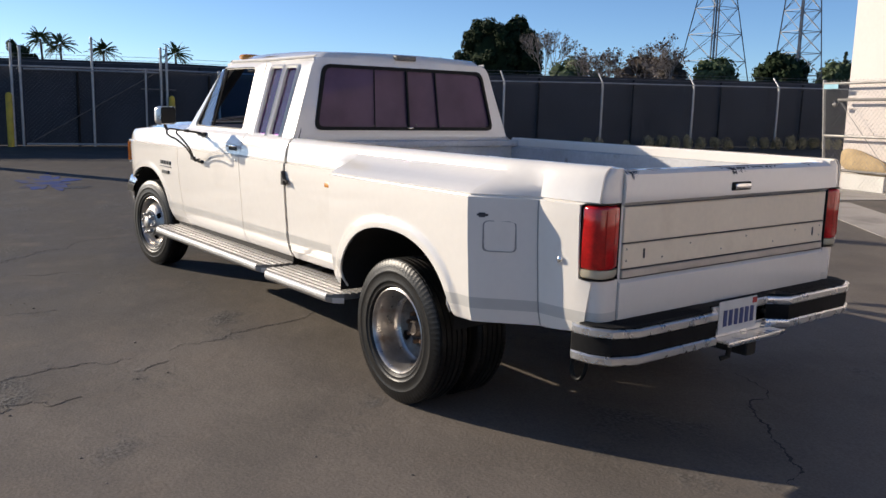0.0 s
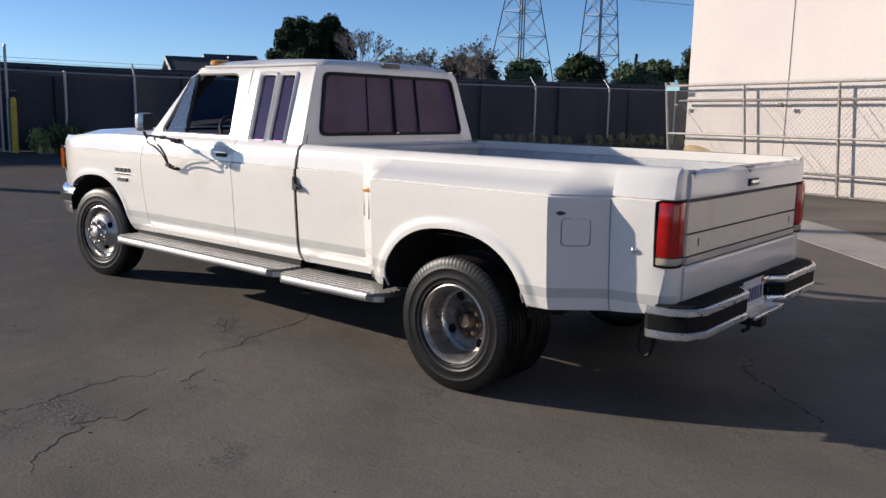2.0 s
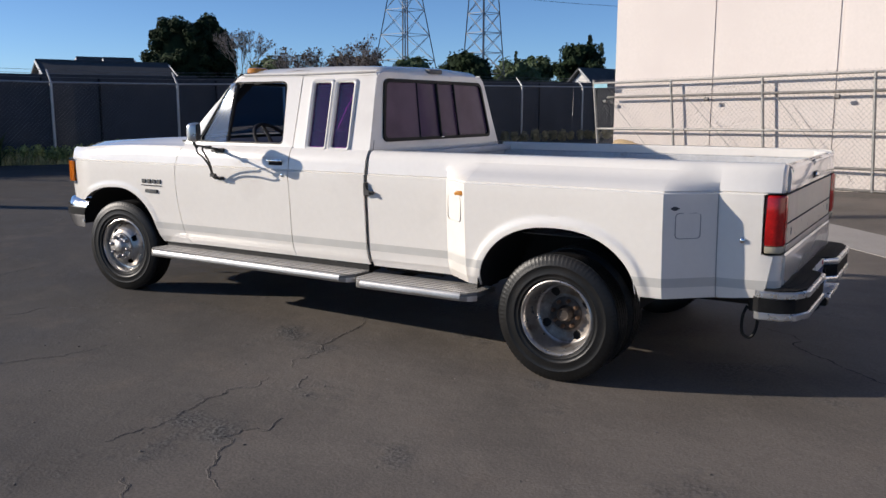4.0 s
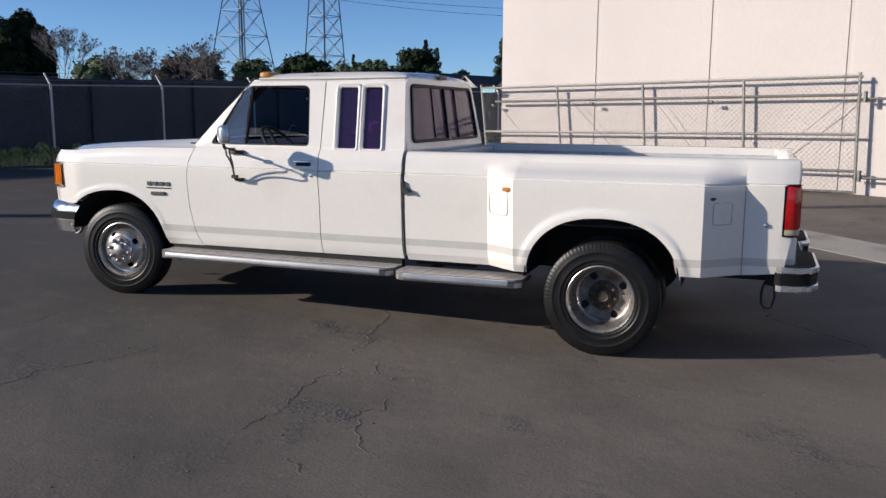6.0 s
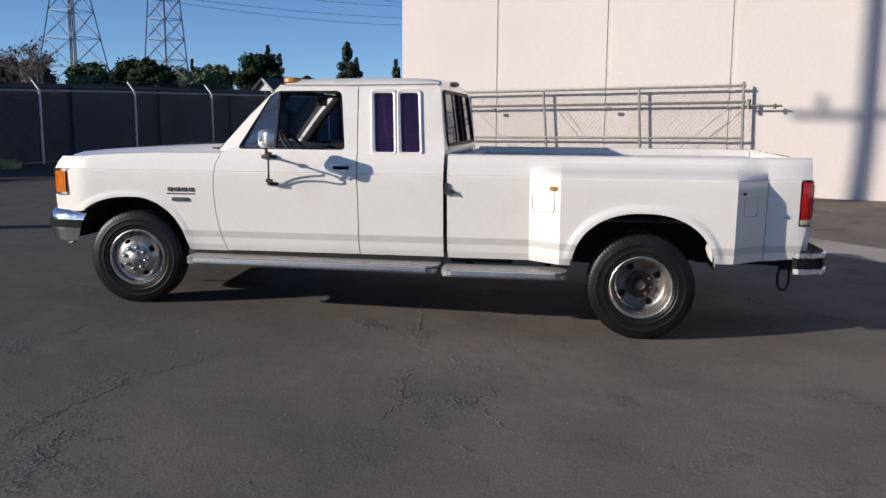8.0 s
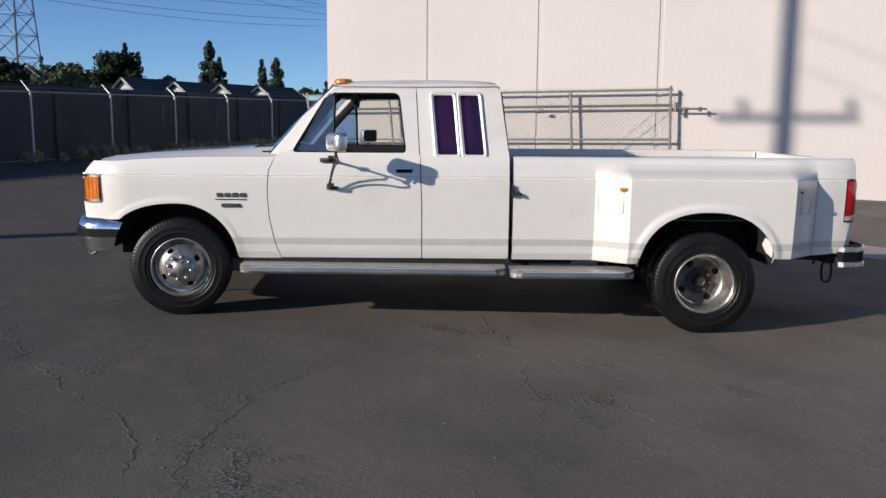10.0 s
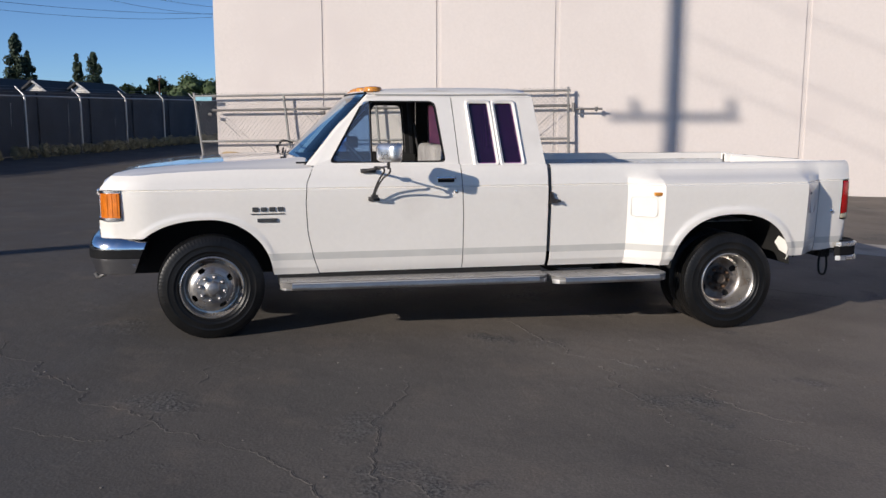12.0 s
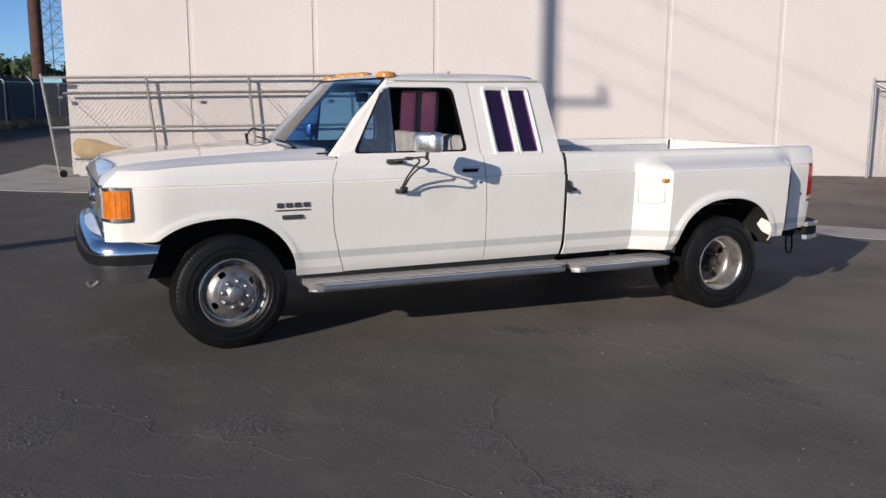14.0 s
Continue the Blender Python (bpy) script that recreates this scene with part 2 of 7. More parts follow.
GALVDARK = mat("weathered_pipe", (0.17, 0.16, 0.15), 0.6, metal=0.4, spread=0.25, scale=9, fine=0.15)
WIRE = mat("chain_link_wire", (0.25, 0.24, 0.23), 0.5, metal=0.4, spread=0.15, scale=5)
WIREDARK = mat("dull_chain_link_wire", (0.17, 0.18, 0.20), 0.7, metal=0.2, spread=0.2, scale=5)
SCREEN = mat("dark_windscreen_fabric", (0.043, 0.047, 0.057), 0.85, spread=0.22, scale=0.7, fine=0.15, fine_scale=14, stain=(0.058, 0.061, 0.068), stain_scale=0.8, bump=0.004, bump_scale=9)
YELLOW = mat("yellow_bollard_paint", (0.60, 0.42, 0.05), 0.6, spread=0.15, scale=5, stain=(0.3, 0.22, 0.06), stain_scale=4)
WOODPOLE = mat("creosote_pole", (0.075, 0.038, 0.024), 0.9, spread=0.3, scale=3, fine=0.25, fine_scale=30)
STEEL_TOWER = mat("tower_steel", (0.17, 0.18, 0.20), 0.6, metal=0.5, spread=0.1, scale=0.5)
CABLE = mat("power_cable", (0.05, 0.055, 0.07), 0.6, spread=0.1, scale=1)
TWIG = mat("grey_twigs", (0.27, 0.235, 0.215), 0.9, spread=0.2, scale=2.5)
BARK = mat("bark", (0.10, 0.075, 0.058), 0.9, spread=0.3, scale=2.5, fine=0.3)
DARKLEAF = mat("dark_leaves", (0.016, 0.029, 0.011), 0.85, spec=0.2, spread=0.35, scale=1.1, fine=0.3, fine_scale=9)
LEAF = mat("leaves", (0.050, 0.078, 0.026), 0.7, spread=0.3, scale=0.9, fine=0.3, fine_scale=9)
CONIFER = mat("conifer_leaves", (0.030, 0.050, 0.026), 0.75, spread=0.35, scale=1.1, fine=0.3, fine_scale=8)
DRYLEAF = mat("dry_leaves", (0.085, 0.062, 0.042), 0.85, spread=0.3, scale=1.0, fine=0.3, fine_scale=9)
SHRUB = mat("shrub_leaves", (0.31, 0.275, 0.165), 0.8, spread=0.3, scale=5, fine=0.3, fine_scale=30, per_object=0.2)
ROOF = mat("grey_shingle_roof", (0.055, 0.056, 0.06), 0.9, spread=0.15, scale=1.5, fine=0.2, fine_scale=12)
HOUSEWALL = mat("house_stucco", (0.66, 0.64, 0.61), 0.9, spread=0.06, scale=1.0)
TARP = mat("tan_burlap", (0.46, 0.33, 0.18), 0.9, spread=0.15, scale=6, fine=0.2, fine_scale=70, bump=0.006, bump_scale=60)
SIGN = mat("pale_blue_sign", (0.20, 0.42, 0.50), 0.5, spread=0.08, scale=12)
WHITEBOX = mat("off_white_plastic", (0.62, 0.60, 0.56), 0.5, spread=0.06, scale=5)


# ---- building helpers ----
def finish(bm, name, material, parent=None, label="", smooth=True, angle=35, weld=0.0):
    if weld:
        bmesh.ops.remove_doubles(bm, verts=bm.verts, dist=weld)
    bmesh.ops.recalc_face_normals(bm, faces=bm.faces)
    if all(e.is_manifold for e in bm.edges) and bm.calc_volume(signed=True) < 0:
        bmesh.ops.reverse_faces(bm, faces=bm.faces)
    me = bpy.data.meshes.new(name)
    bm.to_mesh(me)
    bm.free()
    for m in (material if isinstance(material, (list, tuple)) else (material,)):
        me.materials.append(m)
    if smooth:
        for p in me.polygons:
            p.use_smooth = True
        me.set_sharp_from_angle(angle=radians(angle))
    ob = new(name, me)
    if parent:
        ob.parent = parent
    if label:
        tagged(ob, label)
    return ob


def part(name, bm, material, parent, label="", **kw):
    return finish(bm, name, material, parent, label, **kw)


def empty(name, at=(0, 0, 0), turn=0.0):
    ob = new(name)
    ob.matrix_world = pose(*at, 0, 0, turn)
    return ob


def box(bm, lo, hi, bevel=0.0, seg=2):
    geo = bmesh.ops.create_cube(bm, size=1.0)["verts"]
    for v in geo:
        for i in range(3):
            v.co[i] = lo[i] if v.co[i] < 0 else hi[i]
    if bevel:
        edges = {e for v in geo for e in v.link_edges}
        bmesh.ops.bevel(bm, geom=list(edges), offset=bevel, segments=seg, affect="EDGES", profile=0.5)
    return geo


def tube(bm, pts, r, n=8, caps=True):
    """A round bar along a line of points; r a number or one for each point."""
    pts = [Vector(p) for p in pts]
    rings, up = [], None
    for i, p in enumerate(pts):
        d = (pts[min(i + 1, len(pts) - 1)] - pts[max(i - 1, 0)]).normalized()
        if up is None:
            up = Vector((0, 0, 1)) if abs(d.z) < 0.9 else Vector((1, 0, 0))
        a = d.cross(up).normalized()
        b = a.cross(d).normalized()
        up = b
        rr = r[i] if isinstance(r, (list, tuple)) else r
        rings.append([bm.verts.new(p + a * (rr * math.cos(2 * math.pi * k / n)) + b * (rr * math.sin(2 * math.pi * k / n))) for k in range(n)])
    for u, v in zip(rings, rings[1:]):
        for k in range(n):
            bm.faces.new((u[k], u[(k + 1) % n], v[(k + 1) % n], v[k]))
    if caps:
        bm.faces.new(rings[0][::-1])
        bm.faces.new(rings[-1])


def curve_pts(pts, n=6):
    """A smooth line through the points."""
    p = [Vector(q) for q in pts]
    p = [2 * p[0] - p[1]] + p + [2 * p[-1] - p[-2]]
    out = []
    for i in range(1, len(p) - 2):
        for k in range(n):
            t = k / n
            out.append(0.5 * (2 * p[i] + (p[i + 1] - p[i - 1]) * t + (2 * p[i - 1] - 5 * p[i] + 4 * p[i + 1] - p[i + 2]) * t * t + (3 * p[i] - p[i - 1] - 3 * p[i + 1] + p[i + 2]) * t ** 3))
    return out + [p[-2]]


def lathe(bm, prof, n=48, axis="y", centre=(0, 0, 0), skip=None):
    """Turns a profile of (along, radius) round an axis through centre. skip(i, k): leave a face out."""
    c = Vector(centre)
    rings = []
    for a, r in prof:
        ring = []
        for k in range(n):
            t = 2 * math.pi * k / n
            q = Vector((r * math.cos(t), a, r * math.sin(t))) if axis == "y" else Vector((r * math.cos(t), r * math.sin(t), a))
            ring.append(bm.verts.new(c + q))
        rings.append(ring)
    for i, (u, v) in enumerate(zip(rings, rings[1:])):
        for k in range(n):
            if skip and skip(i, k):
                continue
            bm.faces.new((u[k], u[(k + 1) % n], v[(k + 1) % n], v[k]))
    return rings


def loft(bm, rows, closed=False):
    vs = [[bm.verts.new(p) for p in row] for row in rows]
    fs = []
    for u, v in zip(vs, vs[1:]):
        m = len(u)
        for k in range(m if closed else m - 1):
            fs.append(bm.faces.new((u[k], u[(k + 1) % m], v[(k + 1) % m], v[k])))
    return vs, fs


def round_poly(corners, radii, seg=5):
    """A 2D polygon with rounded corners; the same number of points a corner."""
    out, n = [], len(corners)
    for i, c in enumerate(corners):
        c = Vector(c)
        a, b = (Vector(corners[i - 1]) - c), (Vector(corners[(i + 1) % n]) - c)
        r = radii[i] if isinstance(radii, (list, tuple)) else radii
        r = min(r, a.length * 0.49, b.length * 0.49)
        p, q = c + a.normalized() * r, c + b.normalized() * r
        for k in range(seg + 1):
            t = k / seg
            out.append((1 - t) ** 2 * p + 2 * t * (1 - t) * c + t * t * q)
    return out


def solid(bm, thick):
    """Gives a sheet thickness on its under side."""
    bm.normal_update()
    bmesh.ops.solidify(bm, geom=bm.faces[:], thickness=thick)


def interp(x, pts):
    if x <= pts[0][0]:
        return pts[0][1]
    for (a, u), (b, v) in zip(pts, pts[1:]):
        if x <= b:
            return u + (v - u) * (x - a) / (b - a)
    return pts[-1][1]


def sstep(a, b, x):
    t = max(0.0, min(1.0, (x - a) / (b - a)))
    return t * t * (3 - 2 * t)


# ---- ground ----
def slope(x, y):
    return 0.023 * x - 0.0162 * y + 0.016


LEVELS = [(-6.5, -7.9, 0.15), (-2.6, -9.1, 0.20), (1.5, -10.6, 0.20), (4.7, -11.7, 0.17), (-11, -6.2, 0.10), (16, -1, 0.40), (13.7, -8.1, 0.39), (11.7, -13.3, 0.48), (9.8, -18.5, 0.53), (6, -28.7, 0.63),
          (3.94, 1, 0.072), (0, 1, -0.012), (3.94, -1, 0.085), (0, -1, 0.008), (3.1, 3.35, 0.03), (1.4, 2.8, 0.0)]


def ground_z(x, y):
    """The yard's height: a gentle slope, bent to meet the walls and the fence."""
    w = d = 0.0
    for a, b, z in LEVELS:
        k = 1.0 / (((x - a) ** 2 + (y - b) ** 2) ** 1.5 + 0.3)
        w, d = w + k, d + k * (z - slope(a, b))
    far = math.hypot(x - 3, y + 5)
    return (slope(x, y) + d / w) * (1 - sstep(30, 70, far)) + 0.6 * sstep(30, 70, far)


axis = np.unique(np.round(np.concatenate([np.arange(-12, 18.1, 0.75), np.arange(-60, 66, 6.0), np.arange(-900, 901, 100.0)]), 3))
bm = bmesh.new()
loft(bm, [[(x, y - 4, ground_z(x, y - 4)) for y in axis] for x in axis])
tagged(finish(bm, "ground", ASPHALT, angle=80), "dark grey worn asphalt of a sloping yard", "asphalt", kind="structure")

# concrete drain strip that runs across the yard to the gate, and the apron by the gate
def ground_patch(name, poly_rows, lift, material, label):
    bm = bmesh.new()
    vs, fs = loft(bm, [[(x, y, ground_z(x, y) + lift) for x, y in row] for row in poly_rows])
    geo = bmesh.ops.extrude_face_region(bm, geom=fs)["geom"]
    for v in geo:
        if isinstance(v, bmesh.types.BMVert):
            v.co.z -= 0.12
    return tagged(finish(bm, name, material), label, "concrete", kind="structure")


def strip_rows(a, b, width, n=24, across=3):
    a, b = Vector(a), Vector(b)
    s = (b - a).normalized()
    s = Vector((-s.y, s.x)) * width
    return [[tuple(a.lerp(b, i / n) + s * (k / across - 0.5)) for k in range(across + 1)] for i in range(n + 1)]


ground_patch("drain_strip", strip_rows((-9.6, 3.22), (3.3, -8.9), 0.86), 0.006, CONCRETE, "pale concrete drain strip set flush in asphalt")
ground_patch("gate_apron", [[tuple(Vector((4.2, -8.1)).lerp(Vector((2.4, -10.75)), k / 6).lerp(Vector((6.6, -9.7)).lerp(Vector((5.0, -14.2)), k / 6), j / 4)) for k in range(7)] for j in range(5)], 0.010, CONCRETE, "pale concrete apron beside the rolling gate")


def blotch(name, cx, cy, a, b, turn, material, seed, label, category, fingers=0.35):
    """A thin uneven stain on the asphalt."""
    rng = random.Random(seed)
    ph = [rng.uniform(0, 6.28) for _ in range(4)]
    bm = bmesh.new()
    rim = []
    for k in range(72):
        t = 2 * math.pi * k / 72
        r = 1 + fingers * (0.5 * math.sin(5 * t + ph[0]) + 0.4 * math.sin(9 * t + ph[1]) + 0.3 * math.sin(14 * t + ph[2]))
        x, y = a * r * math.cos(t), b * r * math.sin(t)
        c, s = math.cos(radians(turn)), math.sin(radians(turn))
        rim.append((cx + x * c - y * s, cy + x * s + y * c))
    rows = [[(cx + (x - cx) * f, cy + (y - cy) * f) for x, y in rim] for f in (0.05, 0.35, 0.7, 1.0)]
    vs, _ = loft(bm, [[(x, y, ground_z(x, y) + 0.004) for x, y in row] for row in rows], closed=True)
    bm.faces.new(vs[0])
    return tagged(finish(bm, name, material, smooth=False), label, category, kind="structure")


BLUEPAINT = mat("faded_blue_paint", (0.012, 0.042, 0.19), 0.9, spec=0.15, spread=0.25, scale=2.5, fine=0.3, fine_scale=30, stain=(0.07, 0.07, 0.085), stain_scale=3, stain_lo=0.5, stain_hi=0.65)
blotch("paint_stain", 10.10, 0.38, 0.80, 0.33, -14, BLUEPAINT, 4, "faded blue paint splash dried on asphalt", "paint stain", 0.52)
DARKPATCH = mat("dark_asphalt_patch", (0.030, 0.029, 0.030), 0.6, spread=0.3, scale=4, fine=0.25, fine_scale=30)
# small patch darker than the asphalt round it
blotch("oil_stain", 9.34, 0.20, 0.13, 0.20, 10, DARKPATCH, 9, "small dark patch on asphalt", "oil stain", 0.5)


def crack(points, width, seed, name="asphalt_crack"):
    """A jagged crack that wanders between a few points."""
    rng = random.Random(seed)
    pts = [Vector(p) for p in points]
    for level in range(4):
        out = [pts[0]]
        for a, b in zip(pts, pts[1:]):
            d = b - a
            out += [(a + b) / 2 + Vector((-d.y, d.x)) * rng.gauss(0, 0.13), b]
        pts = out
    bm = bmesh.new()
    rows = []
    for i, p in enumerate(pts):
        d = (pts[min(i + 1, len(pts) - 1)] - pts[max(i - 1, 0)]).normalized()
        n = Vector((-d.y, d.x))
        fade = min(1.0, 4 * min(i, len(pts) - 1 - i) / len(pts) + 0.15)
        w = width * fade * rng.uniform(0.3, 1.35) * (0.3 if rng.random() < 0.22 else 1)
        row = []
        for side in (1, -1):
            lip, up = w + width * rng.uniform(0.5, 1.4) * fade, rng.uniform(0.0014, 0.0026) * fade ** 0.5
            edge = [(lip + width * 1.6, 0.0004), (lip, up), (w, 0.0016)]
            for off, lift in (edge if side > 0 else edge[::-1]):
                q = p + n * off * side
                row.append((q.x, q.y, ground_z(q.x, q.y) + lift))
        rows.append(row)
    _, fs = loft(bm, rows)
    for k, f in enumerate(fs):
        f.material_index = 1 if k % 5 in (1, 2, 3) else 0
    for f in fs[2::5]:
        f.material_index = 2
    tagged(finish(bm, name, (ASPHALT, ASPHALT, CRACK), smooth=False), "dark jagged crack with crumbled edges in worn asphalt", "crack", group="asphalt cracks", kind="structure")


for k, (pts, w) in enumerate((
        ([(2.76, 2.10), (2.80, 2.34), (2.89, 2.52), (2.98, 2.72), (3.03, 2.95), (3.05, 3.13), (3.10, 3.38), (3.12, 3.66), (3.07, 3.98)], 0.007),
        ([(3.08, 3.40), (2.93, 3.60), (2.89, 3.76), (2.82, 3.88), (2.60, 3.98)], 0.005),
        ([(3.09, 3.72), (2.92, 3.80), (2.80, 3.98)], 0.004),
        ([(1.86, 0.60), (1.68, 0.92), (1.63, 1.27), (1.53, 1.50), (1.48, 1.79)], 0.007),
        ([(1.48, 2.00), (1.52, 2.28), (1.48, 2.55), (1.44, 2.79)], 0.006),
        ([(1.44, 2.79), (1.47, 2.94), (1.49, 3.10)], 0.003),
        ([(1.00, 2.42), (0.95, 2.58), (1.07, 2.76), (0.97, 2.89), (0.85, 3.06), (0.70, 3.15)], 0.005),
        ([(1.33, 1.86), (1.26, 1.99), (1.22, 2.08)], 0.004),
        ([(0.95, 3.42), (1.03, 3.33), (1.12, 3.29)], 0.006),
        ([(5.32, 0.90), (5.20, 1.30), (4.96, 1.63), (4.82, 1.81), (4.56, 2.09), (4.38, 2.37), (4.13, 2.65), (3.97, 2.82), (3.77, 3.03)], 0.006),
        ([(3.77, 3.03), (3.58, 3.19), (3.47, 3.36), (3.38, 3.62), (3.34, 3.84)], 0.006),
        ([(4.81, 2.63), (4.67, 2.73), (4.55, 2.78), (4.46, 2.85), (4.34, 2.87), (4.24, 2.79), (4.14, 2.66)], 0.005),
        ([(4.03, 2.07), (3.94, 1.81), (3.69, 1.47)], 0.003),
        ([(-0.63, -0.78), (-0.97, -0.40), (-1.11, -0.25), (-1.37, -0.03), (-1.56, 0.12), (-1.66, 0.33)], 0.016))):
    crack(pts, w * 0.50, 100 + k)

# grit and dry leaf bits scattered over the asphalt
rng = random.Random(8)
bm = bmesh.new()
for _ in range(240):
    x, y = rng.uniform(-3.5, 7.5), rng.uniform(1.4, 6.0)
    s = rng.uniform(0.0025, 0.008)
    m = Matrix.Translation((x, y, ground_z(x, y) + s * 0.3)) @ Matrix.Rotation(rng.uniform(0, 6.28), 4, "Z") @ Matrix.Diagonal((s * rng.uniform(0.8, 1.8), s, s * 0.6, 1))
    for v in bmesh.ops.create_icosphere(bm, subdivisions=1, radius=1.0)["verts"]:
        v.co = m @ v.co
GRIT = mat("grit", (0.13, 0.115, 0.10), 0.9, spread=0.5, scale=3)
tagged(finish(bm, "grit", GRIT, smooth=False), "small grey stones and grit scattered on asphalt", "grit", kind="stuff")

# ---- building ----
WALL_AT, WALL_U, WALL_N = Vector((4.5, -11.74)), Vector((-0.9432, 0.3322)), Vector((0.3322, 0.9432))


def on_wall(s, out=0.0):
    """The plan position s metres along the building's face and out metres in front of it."""
    return WALL_AT + WALL_U * s + WALL_N * out


building = empty("building")
tagged(building, "tall pale cream warehouse of tilt-up concrete panels", "building")
TOP, PANEL = 4.9, 2.347
bm = bmesh.new()
a, b = on_wall(0.03, -0.10), on_wall(PANEL * 13, -0.10)
a2, b2 = on_wall(0.03, -12), on_wall(PANEL * 13, -12)
loft(bm, [[(*p, -0.6) for p in (a, b, b2, a2)], [(*p, TOP - 0.05) for p in (a, b, b2, a2)]], closed=True)
bm.faces.new([bm.verts.new((*p, TOP - 0.05)) for p in (a, b, b2, a2)])
part("core_wall", bm, STUCCO, building, smooth=False)
for i in range(13):
    bm = bmesh.new()
    g = 0.001
    p2, q2 = on_wall(i * PANEL + g, -0.1), on_wall((i + 1) * PANEL - g, -0.1)
    left, right = i * PANEL + (0.012 if i == 0 else 0.048), (i + 1) * PANEL - 0.048
    ring = [on_wall(left), on_wall(right), on_wall(right + 0.004, -0.016), on_wall((i + 1) * PANEL - g, -0.017), q2, p2, on_wall(i * PANEL + g, -0.017), on_wall(left - 0.004, -0.016)]
    loft(bm, [[(*v, -0.6) for v in ring], [(*v, TOP) for v in ring]], closed=True)
    bm.faces.new([bm.verts.new((*v, TOP)) for v in ring])
    part("panel", bm, STUCCO, building, smooth=False)

# unseen wall added behind the camera: closes the yard, bounces sun at the tailgate
bm = bmesh.new()
box(bm, (-34.0, -3.0, -0.8), (-25.0, 16.0, 5.2))
tagged(finish(bm, "wall_west", STUCCO, smooth=False), "plain pale cream wall added out of view to bounce sunlight", "wall", kind="structure")

# ---- pickup truck: x forward, rear axle near 0, left side at +y ----
truck = empty("pickup_truck")
tagged(truck, "white extended-cab pickup truck with dual rear wheels on asphalt", "pickup truck")

SIDE = [(0.44, 0.930), (0.50, 0.955), (0.55, 0.985), (0.608, 1.000), (0.658, 1.006), (0.90, 1.022), (1.05, 1.028), (1.104, 1.027), (1.111, 1.011), (1.118, 1.018), (1.19, 1.006), (1.24, 0.985), (1.27, 0.960), (1.285, 0.935)]
F_AX, R_AX = 3.94, 0.085
F_Z, R_Z = 0.432, 0.358


def side_y(z):
    return interp(z, SIDE)


def front_arch(x):
    u, e = ((3.925 - x) / 0.414, 1.9) if x < 3.925 else ((x - 3.925) / 0.58, 2.5)
    return 0.50 + 0.408 * (1 - u ** e) ** 0.5 if u < 1 else 0.50


def rear_arch(x):
    u = (x - 0.085) / 0.485
    return 0.50 + 0.385 * max(0.0, 1 - abs(u) ** 2.3) ** 0.5 if abs(u) < 1 else 0.50


def arch_lip(x, z, cx, ax, az, z0, width, rise, power=2.3):
    d = (abs((x - cx) / ax) ** power + abs((z - z0) / az) ** 2.0) ** 0.465 - 1.0
    return rise * (1 - sstep(width * 0.45, width, d)) * sstep(0.50, 0.62, z)


def hip(x, z):
    """The wide rear fender's bulge."""
    across = interp(x, [(-0.752, 0.0), (-0.522, 0.172), (0.655, 0.172), (0.88, 0.0)])
    return across * (1 - sstep(1.105, 1.215, z))


def thicken(bm, by):
    """Gives an open sheet a back face, moved by a vector, and closes the rim."""
    geo = bmesh.ops.extrude_face_region(bm, geom=bm.faces[:])["geom"]
    for v in geo:
        if isinstance(v, bmesh.types.BMVert):
            v.co += by


def side_panel(bm, x_rear, x_front, bottom, levels, section, extra, xs, s, thick=0.012, stripe=True, rear_lock=9.0, front_lock=9.0):
    """A body side panel: columns from rear to front, rows at the given heights, cut below by bottom(x)."""
    cols = []
    for x in xs:
        col = []
        for z in levels:
            zz = max(z, bottom(x))
            xx = x
            if x < rear_lock:
                xx = rear_lock - (rear_lock - x) * (rear_lock - x_rear(zz)) / (rear_lock - xs[0])
            elif x > front_lock:
                xx = front_lock + (x - front_lock) * (x_front(zz) - front_lock) / (xs[-1] - front_lock)
            zz = max(z, bottom(xx))
            col.append(Vector((xx, s * (section(zz) + extra(xx, zz)), zz)))
        cols.append(col)
    vs, fs = loft(bm, cols)
    for i in range(len(cols) - 1):
        for k in range(len(levels) - 1):
            f = fs[i * (len(levels) - 1) + k]
            if stripe and levels[k] >= 0.607 and levels[k + 1] <= 0.66:
                f.material_index = 1
    bmesh.ops.remove_doubles(bm, verts=bm.verts, dist=0.0004)
    bad = [f for f in bm.faces if f.calc_area() < 1e-9]
    bmesh.ops.delete(bm, geom=bad, context="FACES_ONLY")
    bmesh.ops.recalc_face_normals(bm, faces=bm.faces)
    up = sum((f.normal.y * s * f.calc_area() for f in bm.faces))
    if up < 0:
        bmesh.ops.reverse_faces(bm, faces=bm.faces)
    before = set(bm.faces)
    thicken(bm, Vector((0, -s * thick, 0)))
    bm.normal_update()
    for f in bm.faces:
        if abs(f.normal.y) > 0.35 and f not in before:
            f.material_index = 2


LOW = [0.50, 0.52, 0.55, 0.58, 0.608, 0.633, 0.658, 0.68, 0.70, 0.73, 0.76, 0.79, 0.82, 0.85, 0.88, 0.905, 0.93, 0.96, 1.0, 1.03, 1.05, 1.075, 1.104, 1.111, 1.118, 1.135, 1.15, 1.165, 1.19, 1.215]


FINE = sorted(set(LOW + [round(0.508 + 0.0125 * k, 4) for k in range(40)]))
FINE = [z for k, z in enumerate(FINE) if k == 0 or z in LOW or min(abs(z - q) for q in LOW) > 0.004]


def span(a, b, n):
    return [a + (b - a) * i / n for i in range(n + 1)]


